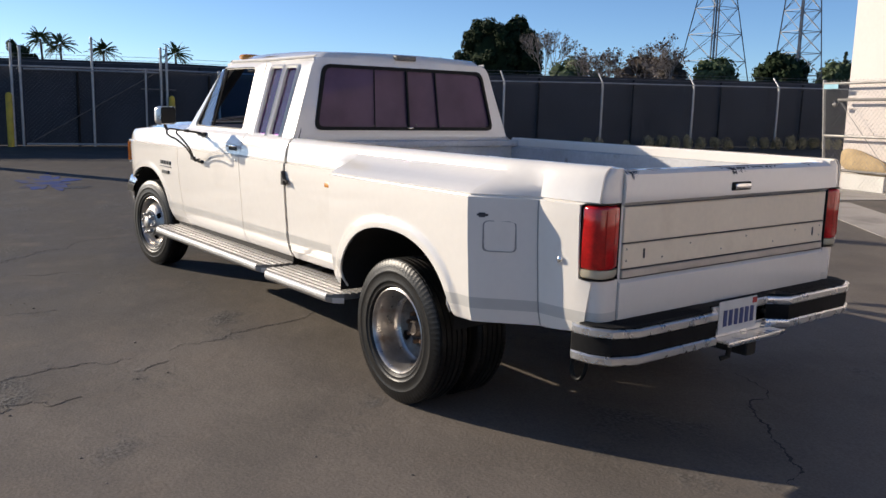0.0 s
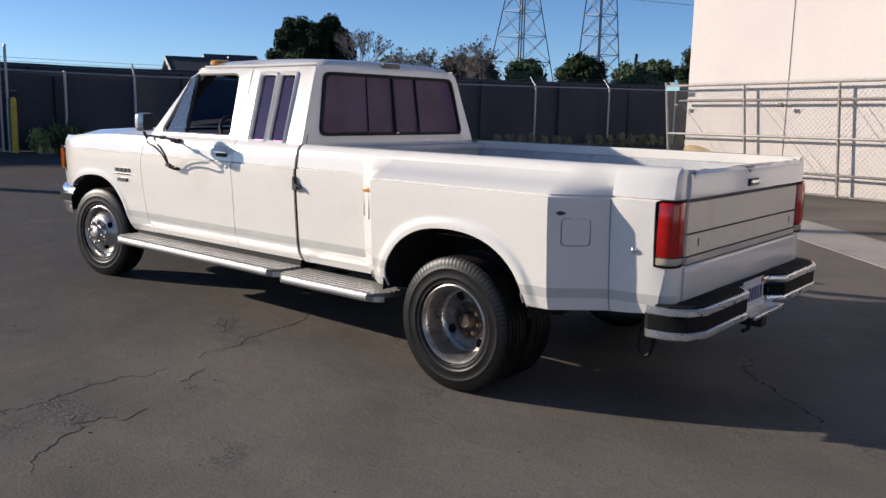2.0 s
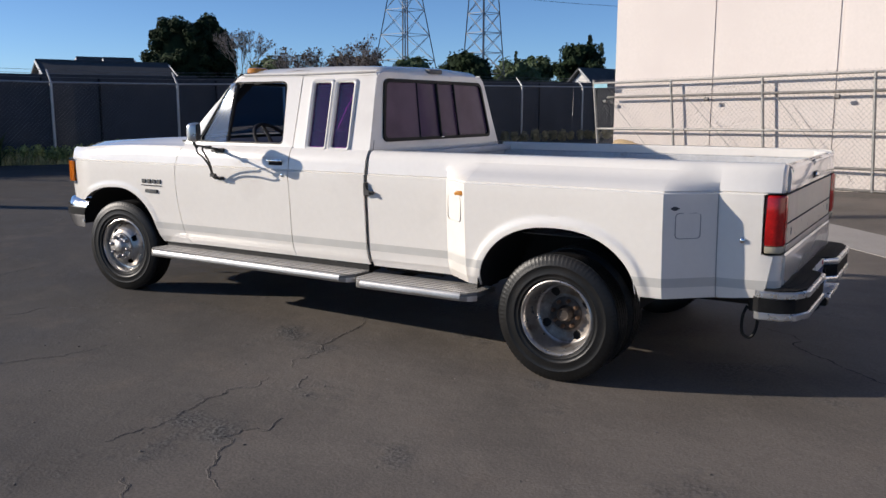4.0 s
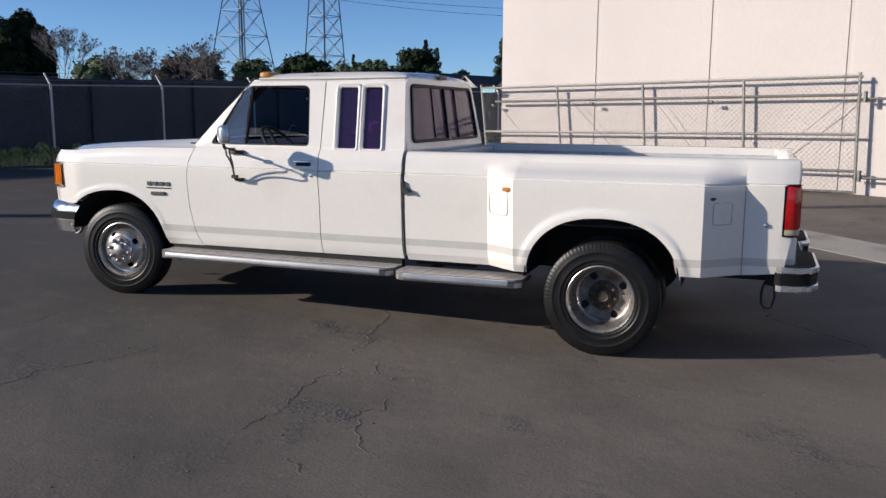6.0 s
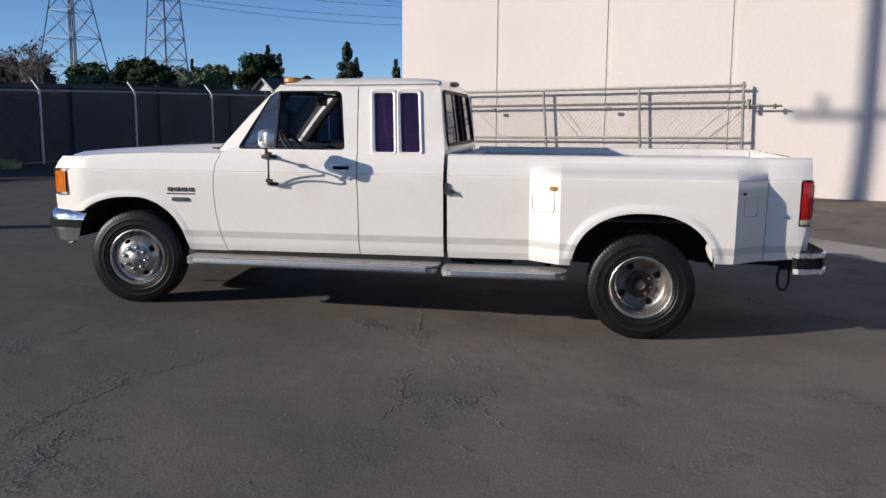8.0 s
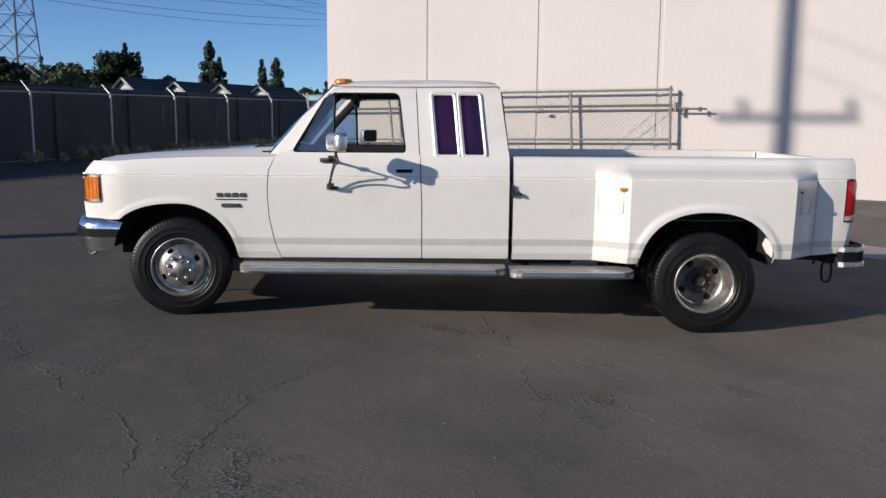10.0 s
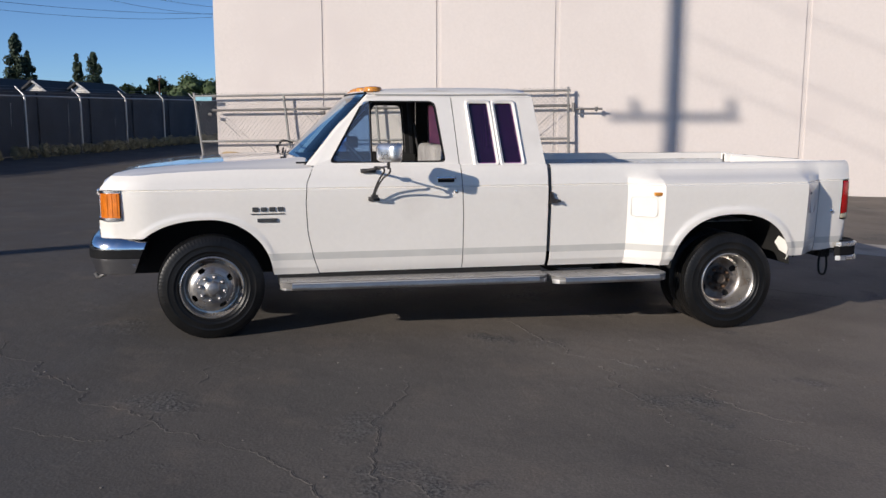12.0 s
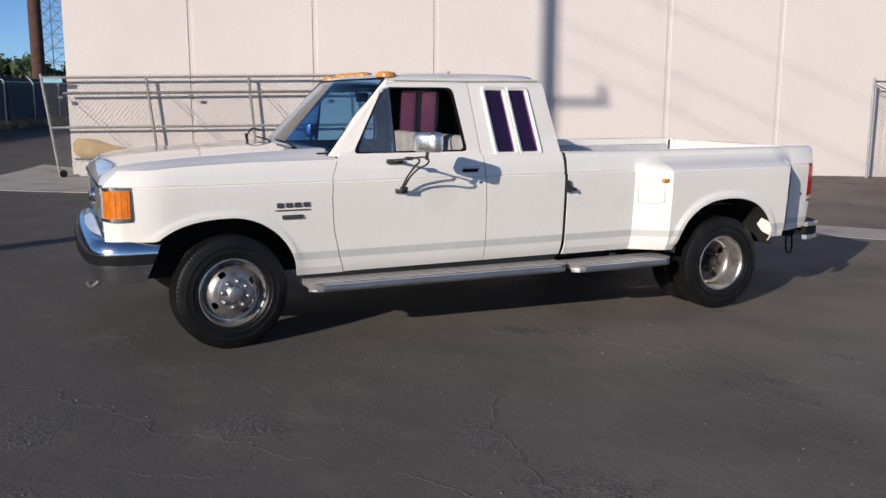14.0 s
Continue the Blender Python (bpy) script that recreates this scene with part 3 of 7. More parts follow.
def ring_plate(bm, outer, inner, place, thick):
    """A flat frame between two rounded outlines of equal count, put in space by place(x, z, depth)."""
    rows = [[place(*p, 0) for p in outer], [place(*p, 0) for p in inner], [place(*p, thick) for p in inner], [place(*p, thick) for p in outer]]
    vs, _ = loft(bm, rows + [rows[0]], closed=True)
    bmesh.ops.remove_doubles(bm, verts=bm.verts, dist=0.0003)


def plate(bm, outline, place, thick):
    front, back = [bm.verts.new(place(*p, 0)) for p in outline], [bm.verts.new(place(*p, thick)) for p in outline]
    bm.faces.new(front)
    bm.faces.new(back[::-1])
    n = len(front)
    for k in range(n):
        bm.faces.new((front[k], back[k], back[(k + 1) % n], front[(k + 1) % n]))


def house_y(z):
    """Half width of the cab above the belt line."""
    return 0.952 - (z - 1.27) * 0.36 - max(0.0, z - 1.72) * 0.35


def upper(s, inset=0.0):
    return lambda x, z, d: Vector((x, s * (house_y(z) - inset - d), z))


DOOR_F = lambda z: interp(z, [(0.50, 3.185), (0.62, 3.225), (0.80, 3.262), (1.0, 3.272), (1.15, 3.262), (1.285, 3.205)])
DOOR_R = lambda z: interp(z, [(0.50, 2.150), (0.9, 2.150), (1.285, 2.165)])

for s, side in ((1, "left"), (-1, "right")):
    # front fender
    bm = bmesh.new()
    xs = sorted(set(span(3.19, 3.505, 10) + [3.936 - 0.424 * math.cos(math.pi * k / 44) for k in range(45)] + span(4.375, 4.66, 12)))
    nose = lambda x, z: -0.075 * sstep(4.25, 4.66, x) ** 1.5 - 0.05 * sstep(4.56, 4.68, x)
    lip = lambda x, z: (arch_lip(x, z, 3.925, 0.414, 0.408, 0.50, 0.11, 0.007, 1.9) if x < 3.925 else arch_lip(x, z, 3.925, 0.58, 0.408, 0.50, 0.11, 0.007, 2.5)) + nose(x, z)
    fbot = lambda x: front_arch(x) if x < 4.19 else max(front_arch(x), 0.785)
    side_panel(bm, lambda z: DOOR_F(z) + 0.006, lambda z: interp(z, [(0.75, 4.655), (0.912, 4.662), (0.917, 4.508), (1.112, 4.508), (1.117, 4.652), (1.24, 4.57)]), fbot, sorted(FINE + [0.912, 0.917, 1.112, 1.117, 1.232, 1.245]), side_y, lip, xs, s, rear_lock=3.45, front_lock=4.42)
    for v in bm.verts:
        if v.co.z > 1.14:
            v.co.z -= (v.co.z - 1.14) / 0.105 * 0.034 * sstep(3.75, 4.50, v.co.x)
    fender = part("front_fender", bm, (WHITE, STRIPE, DARK), truck, angle=28)
    # badge: plain dark bars
    bm = bmesh.new()
    for k, (x0, x1, z0, z1) in enumerate([(3.43 + 0.057 * i, 3.43 + 0.057 * i + 0.042, 0.958, 0.988) for i in range(4)] + [(3.425, 3.655, 0.938, 0.944), (3.475, 3.61, 0.884, 0.910)]):
        box(bm, (x0, s * 1.022 - 0.006, z0), (x1, s * 1.022 + 0.012, z1), 0.003, 1)
    part("badge", bm, BADGE, fender, "dark metal badge of plain bars", smooth=False)

    # door: lower skin and window frame
    bm = bmesh.new()
    side_panel(bm, DOOR_R, DOOR_F, lambda x: 0.505, LOW + [1.232, 1.25, 1.268], side_y, lambda x, z: 0.0, span(2.15, 3.27, 14), s, rear_lock=2.6, front_lock=2.6)
    b2 = bmesh.new()
    outer = round_poly([(3.215, 1.262), (2.168, 1.262), (2.200, 1.762), (2.655, 1.766)], [0.01, 0.01, 0.03, 0.05])
    inner = round_poly([(3.105, 1.283), (2.262, 1.283), (2.318, 1.722), (2.765, 1.720)], [0.045, 0.035, 0.05, 0.05])
    ring_plate(b2, outer, inner, upper(s), 0.045)
    me = bpy.data.meshes.new("tmp")
    b2.to_mesh(me)
    bm.from_mesh(me)
    b2.free()
    door = part("door", bm, (WHITE, STRIPE, DARK), truck, "white door with its window rolled down" if s > 0 else "", angle=28)
    bm = bmesh.new()
    ring_plate(bm, outer, inner, upper(s, 0.048), 0.006)
    plate(bm, [(3.20, 0.56), (2.17, 0.56), (2.17, 1.275), (3.20, 1.275)], lambda x, z, d: Vector((x, s * (0.905 - d), z)), 0.02)
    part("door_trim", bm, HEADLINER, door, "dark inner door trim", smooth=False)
    # black window seal, vent pane divider, glass
    bm = bmesh.new()
    slim = round_poly([(3.080, 1.293), (2.274, 1.293), (2.328, 1.711), (2.757, 1.709)], [0.045, 0.035, 0.05, 0.05])
    ring_plate(bm, inner, slim, upper(s, 0.008), 0.03)
    part("window_seal", bm, BLACK, door, "black rubber seal")
    bm = bmesh.new()
    tube(bm, [upper(s, 0.02)(2.80, 1.285, 0), upper(s, 0.02)(2.715, 1.712, 0)], 0.011, 6)
    part("vent_divider", bm, BLACK, door)
    bm = bmesh.new()
    plate(bm, [(3.09, 1.288), (2.805, 1.288), (2.722, 1.712), (2.76, 1.712)], lambda x, z, d: upper(s, 0.022 - 0.030 * (3.09 - x) / 0.37)(x, z, d), 0.004)
    # blue tint and pale haze are painted in for reflected sky
    g = part("vent_pane", bm, HAZEVENT if s > 0 else VENTGLASS, door, "vent pane with sky reflection put into blue tint and haze" if s > 0 else "vent pane with sky reflection put into its blue tint", smooth=False)
    g.visible_shadow = False
    if s < 0:
        bm = bmesh.new()
        plate(bm, [(2.795, 1.288), (2.268, 1.288), (2.322, 1.715), (2.712, 1.715)], upper(s, 0.022), 0.004)
        g = part("window_pane", bm, CLEARGLASS, door, smooth=False)
        g.visible_shadow = False
    # handle and lock
    bm = bmesh.new()
    y0 = s * 1.006
    box(bm, (2.215, y0 - 0.01, 1.142), (2.335, y0 + s * 0.004 + 0.01 * (s > 0), 1.172), 0.004, 1)
    part("handle_cup", bm, BLACK, door, "black recessed handle cup")
    bm = bmesh.new()
    box(bm, (2.205, min(y0 + s * 0.012, y0 + s * 0.03), 1.165), (2.345, max(y0 + s * 0.012, y0 + s * 0.03), 1.182), 0.006, 2)
    part("door_handle", bm, CHROME, door, "chrome pull handle")
    bm = bmesh.new()
    lathe(bm, [(0, 0.0005), (0, 0.011), (s * 0.008, 0.011), (s * 0.009, 0.0005)], 14, centre=(2.205, s * 1.026, 1.075))
    part("door_lock", bm, CHROME, door)

    # extended cab quarter
    bm = bmesh.new()
    side_panel(bm, lambda z: interp(z, [(0.5, 1.508), (1.3, 1.508)]), lambda z: DOOR_R(z) - 0.007, lambda x: 0.505, LOW + [1.232, 1.25, 1.262], side_y, lambda x, z: 0.0, span(1.508, 2.143, 8), s, rear_lock=1.8, front_lock=1.8)
    b2 = bmesh.new()
    outer = round_poly([(2.161, 1.256), (1.508, 1.256), (1.575, 1.775), (2.193, 1.762)], [0.005, 0.01, 0.05, 0.02])
    inner = round_poly([(2.042, 1.228), (1.678, 1.228), (1.722, 1.720), (2.083, 1.720)], 0.03)
    inner = [Vector((p.x, max(p.y, 1.262))) for p in inner]
    ring_plate(b2, outer, inner, upper(s), 0.035)
    me = bpy.data.meshes.new("tmp")
    b2.to_mesh(me)
    bm.from_mesh(me)
    b2.free()
    quarter = part("cab_quarter", bm, (WHITE, STRIPE, DARK), truck, angle=28)
    bm = bmesh.new()
    ring_plate(bm, outer, inner, upper(s, 0.038), 0.006)
    plate(bm, [(2.16, 0.56), (1.53, 0.56), (1.53, 1.235), (2.16, 1.235)], lambda x, z, d: Vector((x, s * (0.91 - d), z)), 0.02)
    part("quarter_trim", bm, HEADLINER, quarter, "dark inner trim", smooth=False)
    # twin quarter windows in one raised white frame
    for x0, x1, x2, x3 in ((2.028, 1.884, 1.925, 2.070), (1.830, 1.690, 1.735, 1.872)):
        hole = round_poly([(x0, 1.272), (x1, 1.272), (x2, 1.706), (x3, 1.706)], 0.018)
        rim = round_poly([(x0 + 0.032, 1.244), (x1 - 0.028, 1.244), (x2 - 0.028, 1.734), (x3 + 0.03, 1.734)], 0.035)
        bm = bmesh.new()
        mid_ = [h_ * 0.45 + r_ * 0.55 for h_, r_ in zip(hole, rim)]
        soft_ = [h_ * 0.12 + r_ * 0.88 for h_, r_ in zip(hole, rim)]
        rows = [[place_(p_.x, p_.y, 0) for p_ in ring_] for ring_, place_ in ((rim, upper(s, 0.004)), (soft_, upper(s, -0.010)), (mid_, upper(s, -0.017)), (hole, upper(s, -0.008)), (hole, upper(s, 0.03)))]
        loft(bm, rows, closed=True)
        frame_ = part("window_frame", bm, WHITE, quarter)
        bm = bmesh.new()
        plate(bm, [(p.x, p.y) for p in hole], upper(s, 0.010), 0.004)
        g = part("window_pane", bm, PURPLE if s > 0 else PINK, frame_, "purple tinted pane" if s > 0 else "faded pink tinted pane")
        g.visible_shadow = False
    # lower lip that closes the skin under the frame
    bm = bmesh.new()
    plate(bm, [(2.12, 1.20), (1.60, 1.20), (1.60, 1.275), (2.12, 1.275)], upper(s, 0.012), 0.01)
    part("quarter_filler", bm, WHITE, quarter, smooth=False)

    # bed side with the wide rear fender
    bm = bmesh.new()
    xs = sorted(set(span(-1.05, -0.775, 5) + [-0.757] + span(-0.752, -0.522, 5) + span(-0.505, -0.405, 6) + [0.085 - 0.485 * math.cos(math.pi * k / 40) * 0.9995 for k in range(41)] + span(0.575, 0.655, 5) + span(0.66, 0.88, 4) + span(0.92, 1.478, 6)))
    tail = lambda x: -0.030 * sstep(-0.53, -0.752, x) - 0.022 * sstep(-0.78, -1.05, x) - 0.016 * sstep(-0.98, -1.06, x)
    extra = lambda x, z: hip(x, z) + tail(x) + arch_lip(x, z, 0.085, 0.485, 0.385, 0.50, 0.15, 0.014) * (1 - sstep(1.0, 1.1, z))
    rear_edge = lambda z: interp(z, [(0.5, -0.985), (0.62, -1.0), (0.792, -1.03), (0.797, -0.972), (1.110, -0.972), (1.114, -1.05), (1.262, -1.05)])
    bedbot = lambda x: rear_arch(x) if abs(x - 0.085) < 0.485 else (0.50 if x > 0 else 0.545 + 0.02 * sstep(-0.75, -1.0, x))
    rail = [1.232, 1.248, 1.258, 1.264]
    bsec = lambda z: interp(z, SIDE[:10] + [(1.19, 1.006), (1.215, 1.000), (1.232, 0.994), (1.248, 0.982), (1.258, 0.968), (1.264, 0.945)])
    side_panel(bm, rear_edge, lambda z: 1.478, bedbot, sorted(FINE + rail + [0.797, 1.1115, 1.114]), bsec, extra, xs, s, thick=0.01, rear_lock=-0.92, front_lock=1.4)
    bedside = part("bed_side", bm, (WHITE, STRIPE, DARK), truck, angle=22)
    # rail top and inner wall
    bm = bmesh.new()
    loft(bm, [[(x, s * (bsec(1.264) + tail(x) + 0.006), 1.262), (x, s * 0.885, 1.262), (x, s * 0.875, 1.250), (x, s * 0.875, 1.205)] for x in span(-1.045, 1.475, 10)])
    thicken(bm, Vector((0, s * 0.004, -0.003)))
    part("bed_rail", bm, WHITE, bedside, "white bed rail", angle=25)
    bm = bmesh.new()
    loft(bm, [[(x, s * 0.878, 1.203), (x, s * 0.845, 1.195), (x, s * 0.845, 1.10), (x, s * 0.838, 1.095), (x, s * 0.838, 1.06), (x, s * 0.845, 1.055), (x, s * 0.845, 0.905 if -0.5 < x < 0.7 else 0.78)] for x in span(-1.045, 1.475, 10)])
    thicken(bm, Vector((0, s * 0.004, -0.003)))
    part("bed_inner_wall", bm, BEDPAINT, bedside, "worn grey-white inner bed wall", angle=25)
    # wheel house inside the bed side
    bm = bmesh.new()
    def hoop(y, cx, ax, az, f=1.0, z0=0.48):
        out = []
        for k in range(25):
            a = math.pi * k / 24
            c, q = math.cos(a), math.sin(a)
            out.append((cx + ax * math.copysign(abs(c) ** 0.88, c), s * y, z0 + (az + 0.42 - z0) * q ** 0.9 * f))
        return out
    loft(bm, [hoop(1.165, 0.085, 0.497, 0.478), hoop(0.58, 0.085, 0.497, 0.478)])
    loft(bm, [hoop(0.58, 0.085, 0.497, 0.478), hoop(0.58, 0.085, 0.497, 0.478, 0.0)])
    part("wheel_house", bm, DARK, bedside)
    bm = bmesh.new()
    loft(bm, [hoop(0.985, 3.945, 0.478, 0.492, 1.0, 0.58), hoop(0.50, 3.945, 0.478, 0.492, 1.0, 0.58)])
    loft(bm, [hoop(0.50, 3.945, 0.478, 0.492, 1.0, 0.58), hoop(0.50, 3.945, 0.478, 0.492, 0.0, 0.58)])
    part("wheel_house", bm, DARK, fender)
    # fuel doors: raised rounded outlines, lock hole, side marker, plug
    if s > 0:
        bm = bmesh.new()
        fy = lambda x: side_y(0.98) + hip(x, 0.98)
        o = round_poly([(0.86, 0.868), (0.70, 0.868), (0.70, 1.018), (0.86, 1.018)], 0.03)
        i = round_poly([(0.8575, 0.8705), (0.7025, 0.8705), (0.7025, 1.0155), (0.8575, 1.0155)], 0.0285)
        ring_plate(bm, o, i, lambda x, z, d: Vector((x, fy(x) + 0.003 - d, z)), 0.01)
        part("fuel_door_seam", bm, STRIPE, bedside, smooth=False)
        bm = bmesh.new()
        o = round_poly([(-0.575, 0.868), (-0.682, 0.868), (-0.682, 1.005), (-0.575, 1.005)], 0.022)
        i = round_poly([(-0.5785, 0.8715), (-0.6785, 0.8715), (-0.6785, 1.0015), (-0.5785, 1.0015)], 0.020)
        ring_plate(bm, o, i, lambda x, z, d: Vector((x, side_y(0.93) + hip(x, 0.93) + tail(x) + 0.003 - d, z)), 0.01)
        part("fuel_door_seam", bm, SEAM, bedside, smooth=False)
        bm = bmesh.new()
        for x0, x1, z0, z1 in ((-0.592, -0.556, 1.024, 1.033), (-0.583, -0.563, 1.018, 1.038)):
            o = round_poly([(x1, z0), (x0, z0), (x0, z1), (x1, z1)], 0.004)
            plate(bm, o, lambda x, z, d: Vector((x, side_y(1.03) + hip(x, 1.03) + tail(x) + 0.003 + 0.001 * (z0 < 1.02) - d, z)), 0.012)
        part("lock_hole", bm, SOOT, bedside, "dark hole where a lock is missing", smooth=False)
        bm = bmesh.new()
        yy = side_y(1.04) + hip(0.69, 1.04)
        box(bm, (0.658, yy - 0.02, 1.030), (0.732, yy + 0.012, 1.056), 0.006, 2)
        marker = part("side_marker", bm, ROOFLAMP, bedside, "small amber side marker lamp")
        bm = bmesh.new()
        box(bm, (0.640, yy - 0.02, 1.024), (0.657, yy + 0.013, 1.062), 0.004, 2)
        part("marker_base", bm, BLACK, marker)
        bm = bmesh.new()
        lathe(bm, [(0.012, 0.0005), (0.012, 0.008), (0.008, 0.014), (0, 0.016), (-0.01, 0.016)], 12, centre=(-0.880, side_y(0.87) + tail(-0.88) + 0.001, 0.866))
        part("chrome_plug", bm, CHROME, bedside)
        # joint between the wide fender and the bed side behind it
        bm = bmesh.new()
        loft(bm, [[Vector((x, bsec(z) + hip(x, z) + tail(x) + 0.0025, z)) for x in (-0.7545, -0.7505)] for z in (0.548, 0.58, 0.608, 0.658, 0.75, 0.85, 0.95, 1.05, 1.10)])
        thicken(bm, Vector((0, -0.008, 0)))
        part("fender_joint", bm, SEAM, bedside, "thin dark joint line", smooth=False)
        # latch hook at the bed's front edge
        bm = bmesh.new()
        plate(bm, [(1.492, 1.058), (1.492, 0.975), (1.418, 0.985), (1.418, 1.002), (1.462, 1.012)], lambda x, z, d: Vector((x, 1.052 - d, z)), 0.014)
        tube(bm, [(1.445, 1.045, 0.992), (1.445, 1.068, 0.992)], 0.010, 8)
        box(bm, (1.474, 0.99, 0.972), (1.492, 1.05, 1.06), 0.003, 1)
        part("tie_down_bracket", bm, ARM, bedside, "dark triangular tie-down bracket")
    # torn flap in the arch
        bm = bmesh.new()
        fl = [Vector(p) for p in ((-0.352, 1.055, 0.640), (-0.362, 1.090, 0.695), (-0.372, 1.180, 0.665), (-0.382, 1.188, 0.600), (-0.384, 1.170, 0.560), (-0.366, 1.100, 0.585))]
        mid_ = sum(fl, Vector()) / 6 + Vector((0.008, 0, 0))
        cv = bm.verts.new(mid_)
        fv = [bm.verts.new(p) for p in fl]
        for k in range(6):
            bm.faces.new((cv, fv[k], fv[(k + 1) % 6]))
        solid(bm, 0.004)
        part("mud_flap", bm, WHITE, bedside, "bent white liner flap")

# hood
bm = bmesh.new()
rows = []
for x in span(3.30, 4.46, 10) + [4.52, 4.57, 4.61, 4.64, 4.66, 4.668, 4.665]:
    crown = interp(x, [(3.30, 1.325), (3.7, 1.305), (4.2, 1.275), (4.46, 1.25), (4.57, 1.225), (4.64, 1.18), (4.668, 1.135), (4.7, 1.10)]) if x != 4.665 else 1.10
    half = 0.974 - 0.085 * sstep(4.25, 4.66, x) ** 1.5
    edge_ = interp(x, [(3.30, 1.249), (3.80, 1.246), (4.20, 1.228), (4.46, 1.205), (4.57, 1.175), (4.64, 1.13), (4.67, 1.10)])
    row = []
    for k in range(-12, 13):
        u = k / 12
        fall = 0.020 * u * u + max(0.0, crown - 0.020 - edge_) * sstep(0.76, 1.0, abs(u)) ** 1.5
        ridge = 0.012 * (sstep(0.72, 0.80, abs(u)) - sstep(0.80, 0.9, abs(u)))
        row.append(Vector((x - (0.085 * abs(u) ** 3 * (1 - sstep(3.30, 3.75, x))), u * half, crown - fall + ridge)))
    rows.append(row)
loft(bm, rows)
solid(bm, -0.012)
hood = part("hood", bm, WHITE, truck, angle=40)
# cowl and wipers, antenna base
bm = bmesh.new()
loft(bm, [[Vector((x, k / 8 * 0.925, z - 0.045 * (k / 8) ** 2)) for k in range(-8, 9)] for x, z in ((3.46, 1.275), (3.38, 1.280), (3.22, 1.275))])
solid(bm, 0.01)
part("cowl", bm, WHITE, truck)
for y0, y1 in ((0.62, 0.02), (-0.02, -0.62)):
    bm = bmesh.new()
    tube(bm, [(3.40, y0, 1.310), (3.385, (y0 + y1) / 2 + 0.1, 1.335), (3.37, y1, 1.34)], 0.008, 6)
    box(bm, (3.39, y0 - 0.03, 1.285), (3.43, y0 + 0.03, 1.318), 0.006, 1)
    part("wiper", bm, BLACK, truck)
bm = bmesh.new()
tube(bm, [(3.42, -0.80, 1.29), (3.42, -0.80, 1.36)], 0.012, 8)
tube(bm, curve_pts([(3.42, -0.80, 1.34), (3.36, -0.79, 1.40), (3.28, -0.72, 1.38)]), 0.008, 6)
part("antenna_stub", bm, BLACK, truck, "broken black antenna stub")

# roof and pillars
bm = bmesh.new()
rows = []
for x, zc in [(2.735, 1.768), (2.71, 1.795), (2.66, 1.813), (2.53, 1.828), (2.3, 1.836), (2.0, 1.838), (1.8, 1.836), (1.66, 1.829), (1.60, 1.816), (1.572, 1.785), (1.568, 1.765)]:
    row = []
    for k in range(-14, 15):
        u = k / 14
        edge = house_y(1.765) + 0.012
        z = zc - 0.022 * u * u - (zc - 1.752) * sstep(0.86, 1.0, abs(u)) ** 1.3 if abs(u) < 1 else min(zc, 1.752)
        row.append(Vector((x + 0.075 * (1 - abs(u) ** 2.4) * (1 if x > 2.6 else 0.5 if x > 2.5 else -0.05), u * edge, z)))
    rows.append(row)
loft(bm, rows)
solid(bm, 0.02)
roof = part("roof", bm, WHITE, truck, angle=45)
bm = bmesh.new()
loft(bm, [[Vector((x, y, z)) for y in (-0.70, 0, 0.70)] for x, z in ((2.72, 1.762), (2.3, 1.80), (1.65, 1.775))])
part("headliner", bm, HEADLINER, truck)
for y in (-0.62, -0.22, 0.0, 0.22, 0.62):
    bm = bmesh.new()
    zz = 1.822 - 0.02 * y * y
    rows = [[Vector((2.655 + 0.04 * (1 - abs(y) ** 1.5) + 0.062 * f * math.cos(2 * math.pi * k / 16), y + 0.082 * f * math.sin(2 * math.pi * k / 16) * (1.0 if abs(math.sin(2 * math.pi * k / 16)) < 0.9 else 0.97), zz + h)) for k in range(16)] for f, h in ((1.0, -0.024), (1.0, -0.003), (0.90, 0.008), (0.60, 0.0135), (0.25, 0.015))]
    vs, _ = loft(bm, rows, closed=True)
    bm.faces.new(vs[-1])
    part("roof_marker_lamp", bm, ROOFLAMP, roof, "amber cab roof marker lamp")
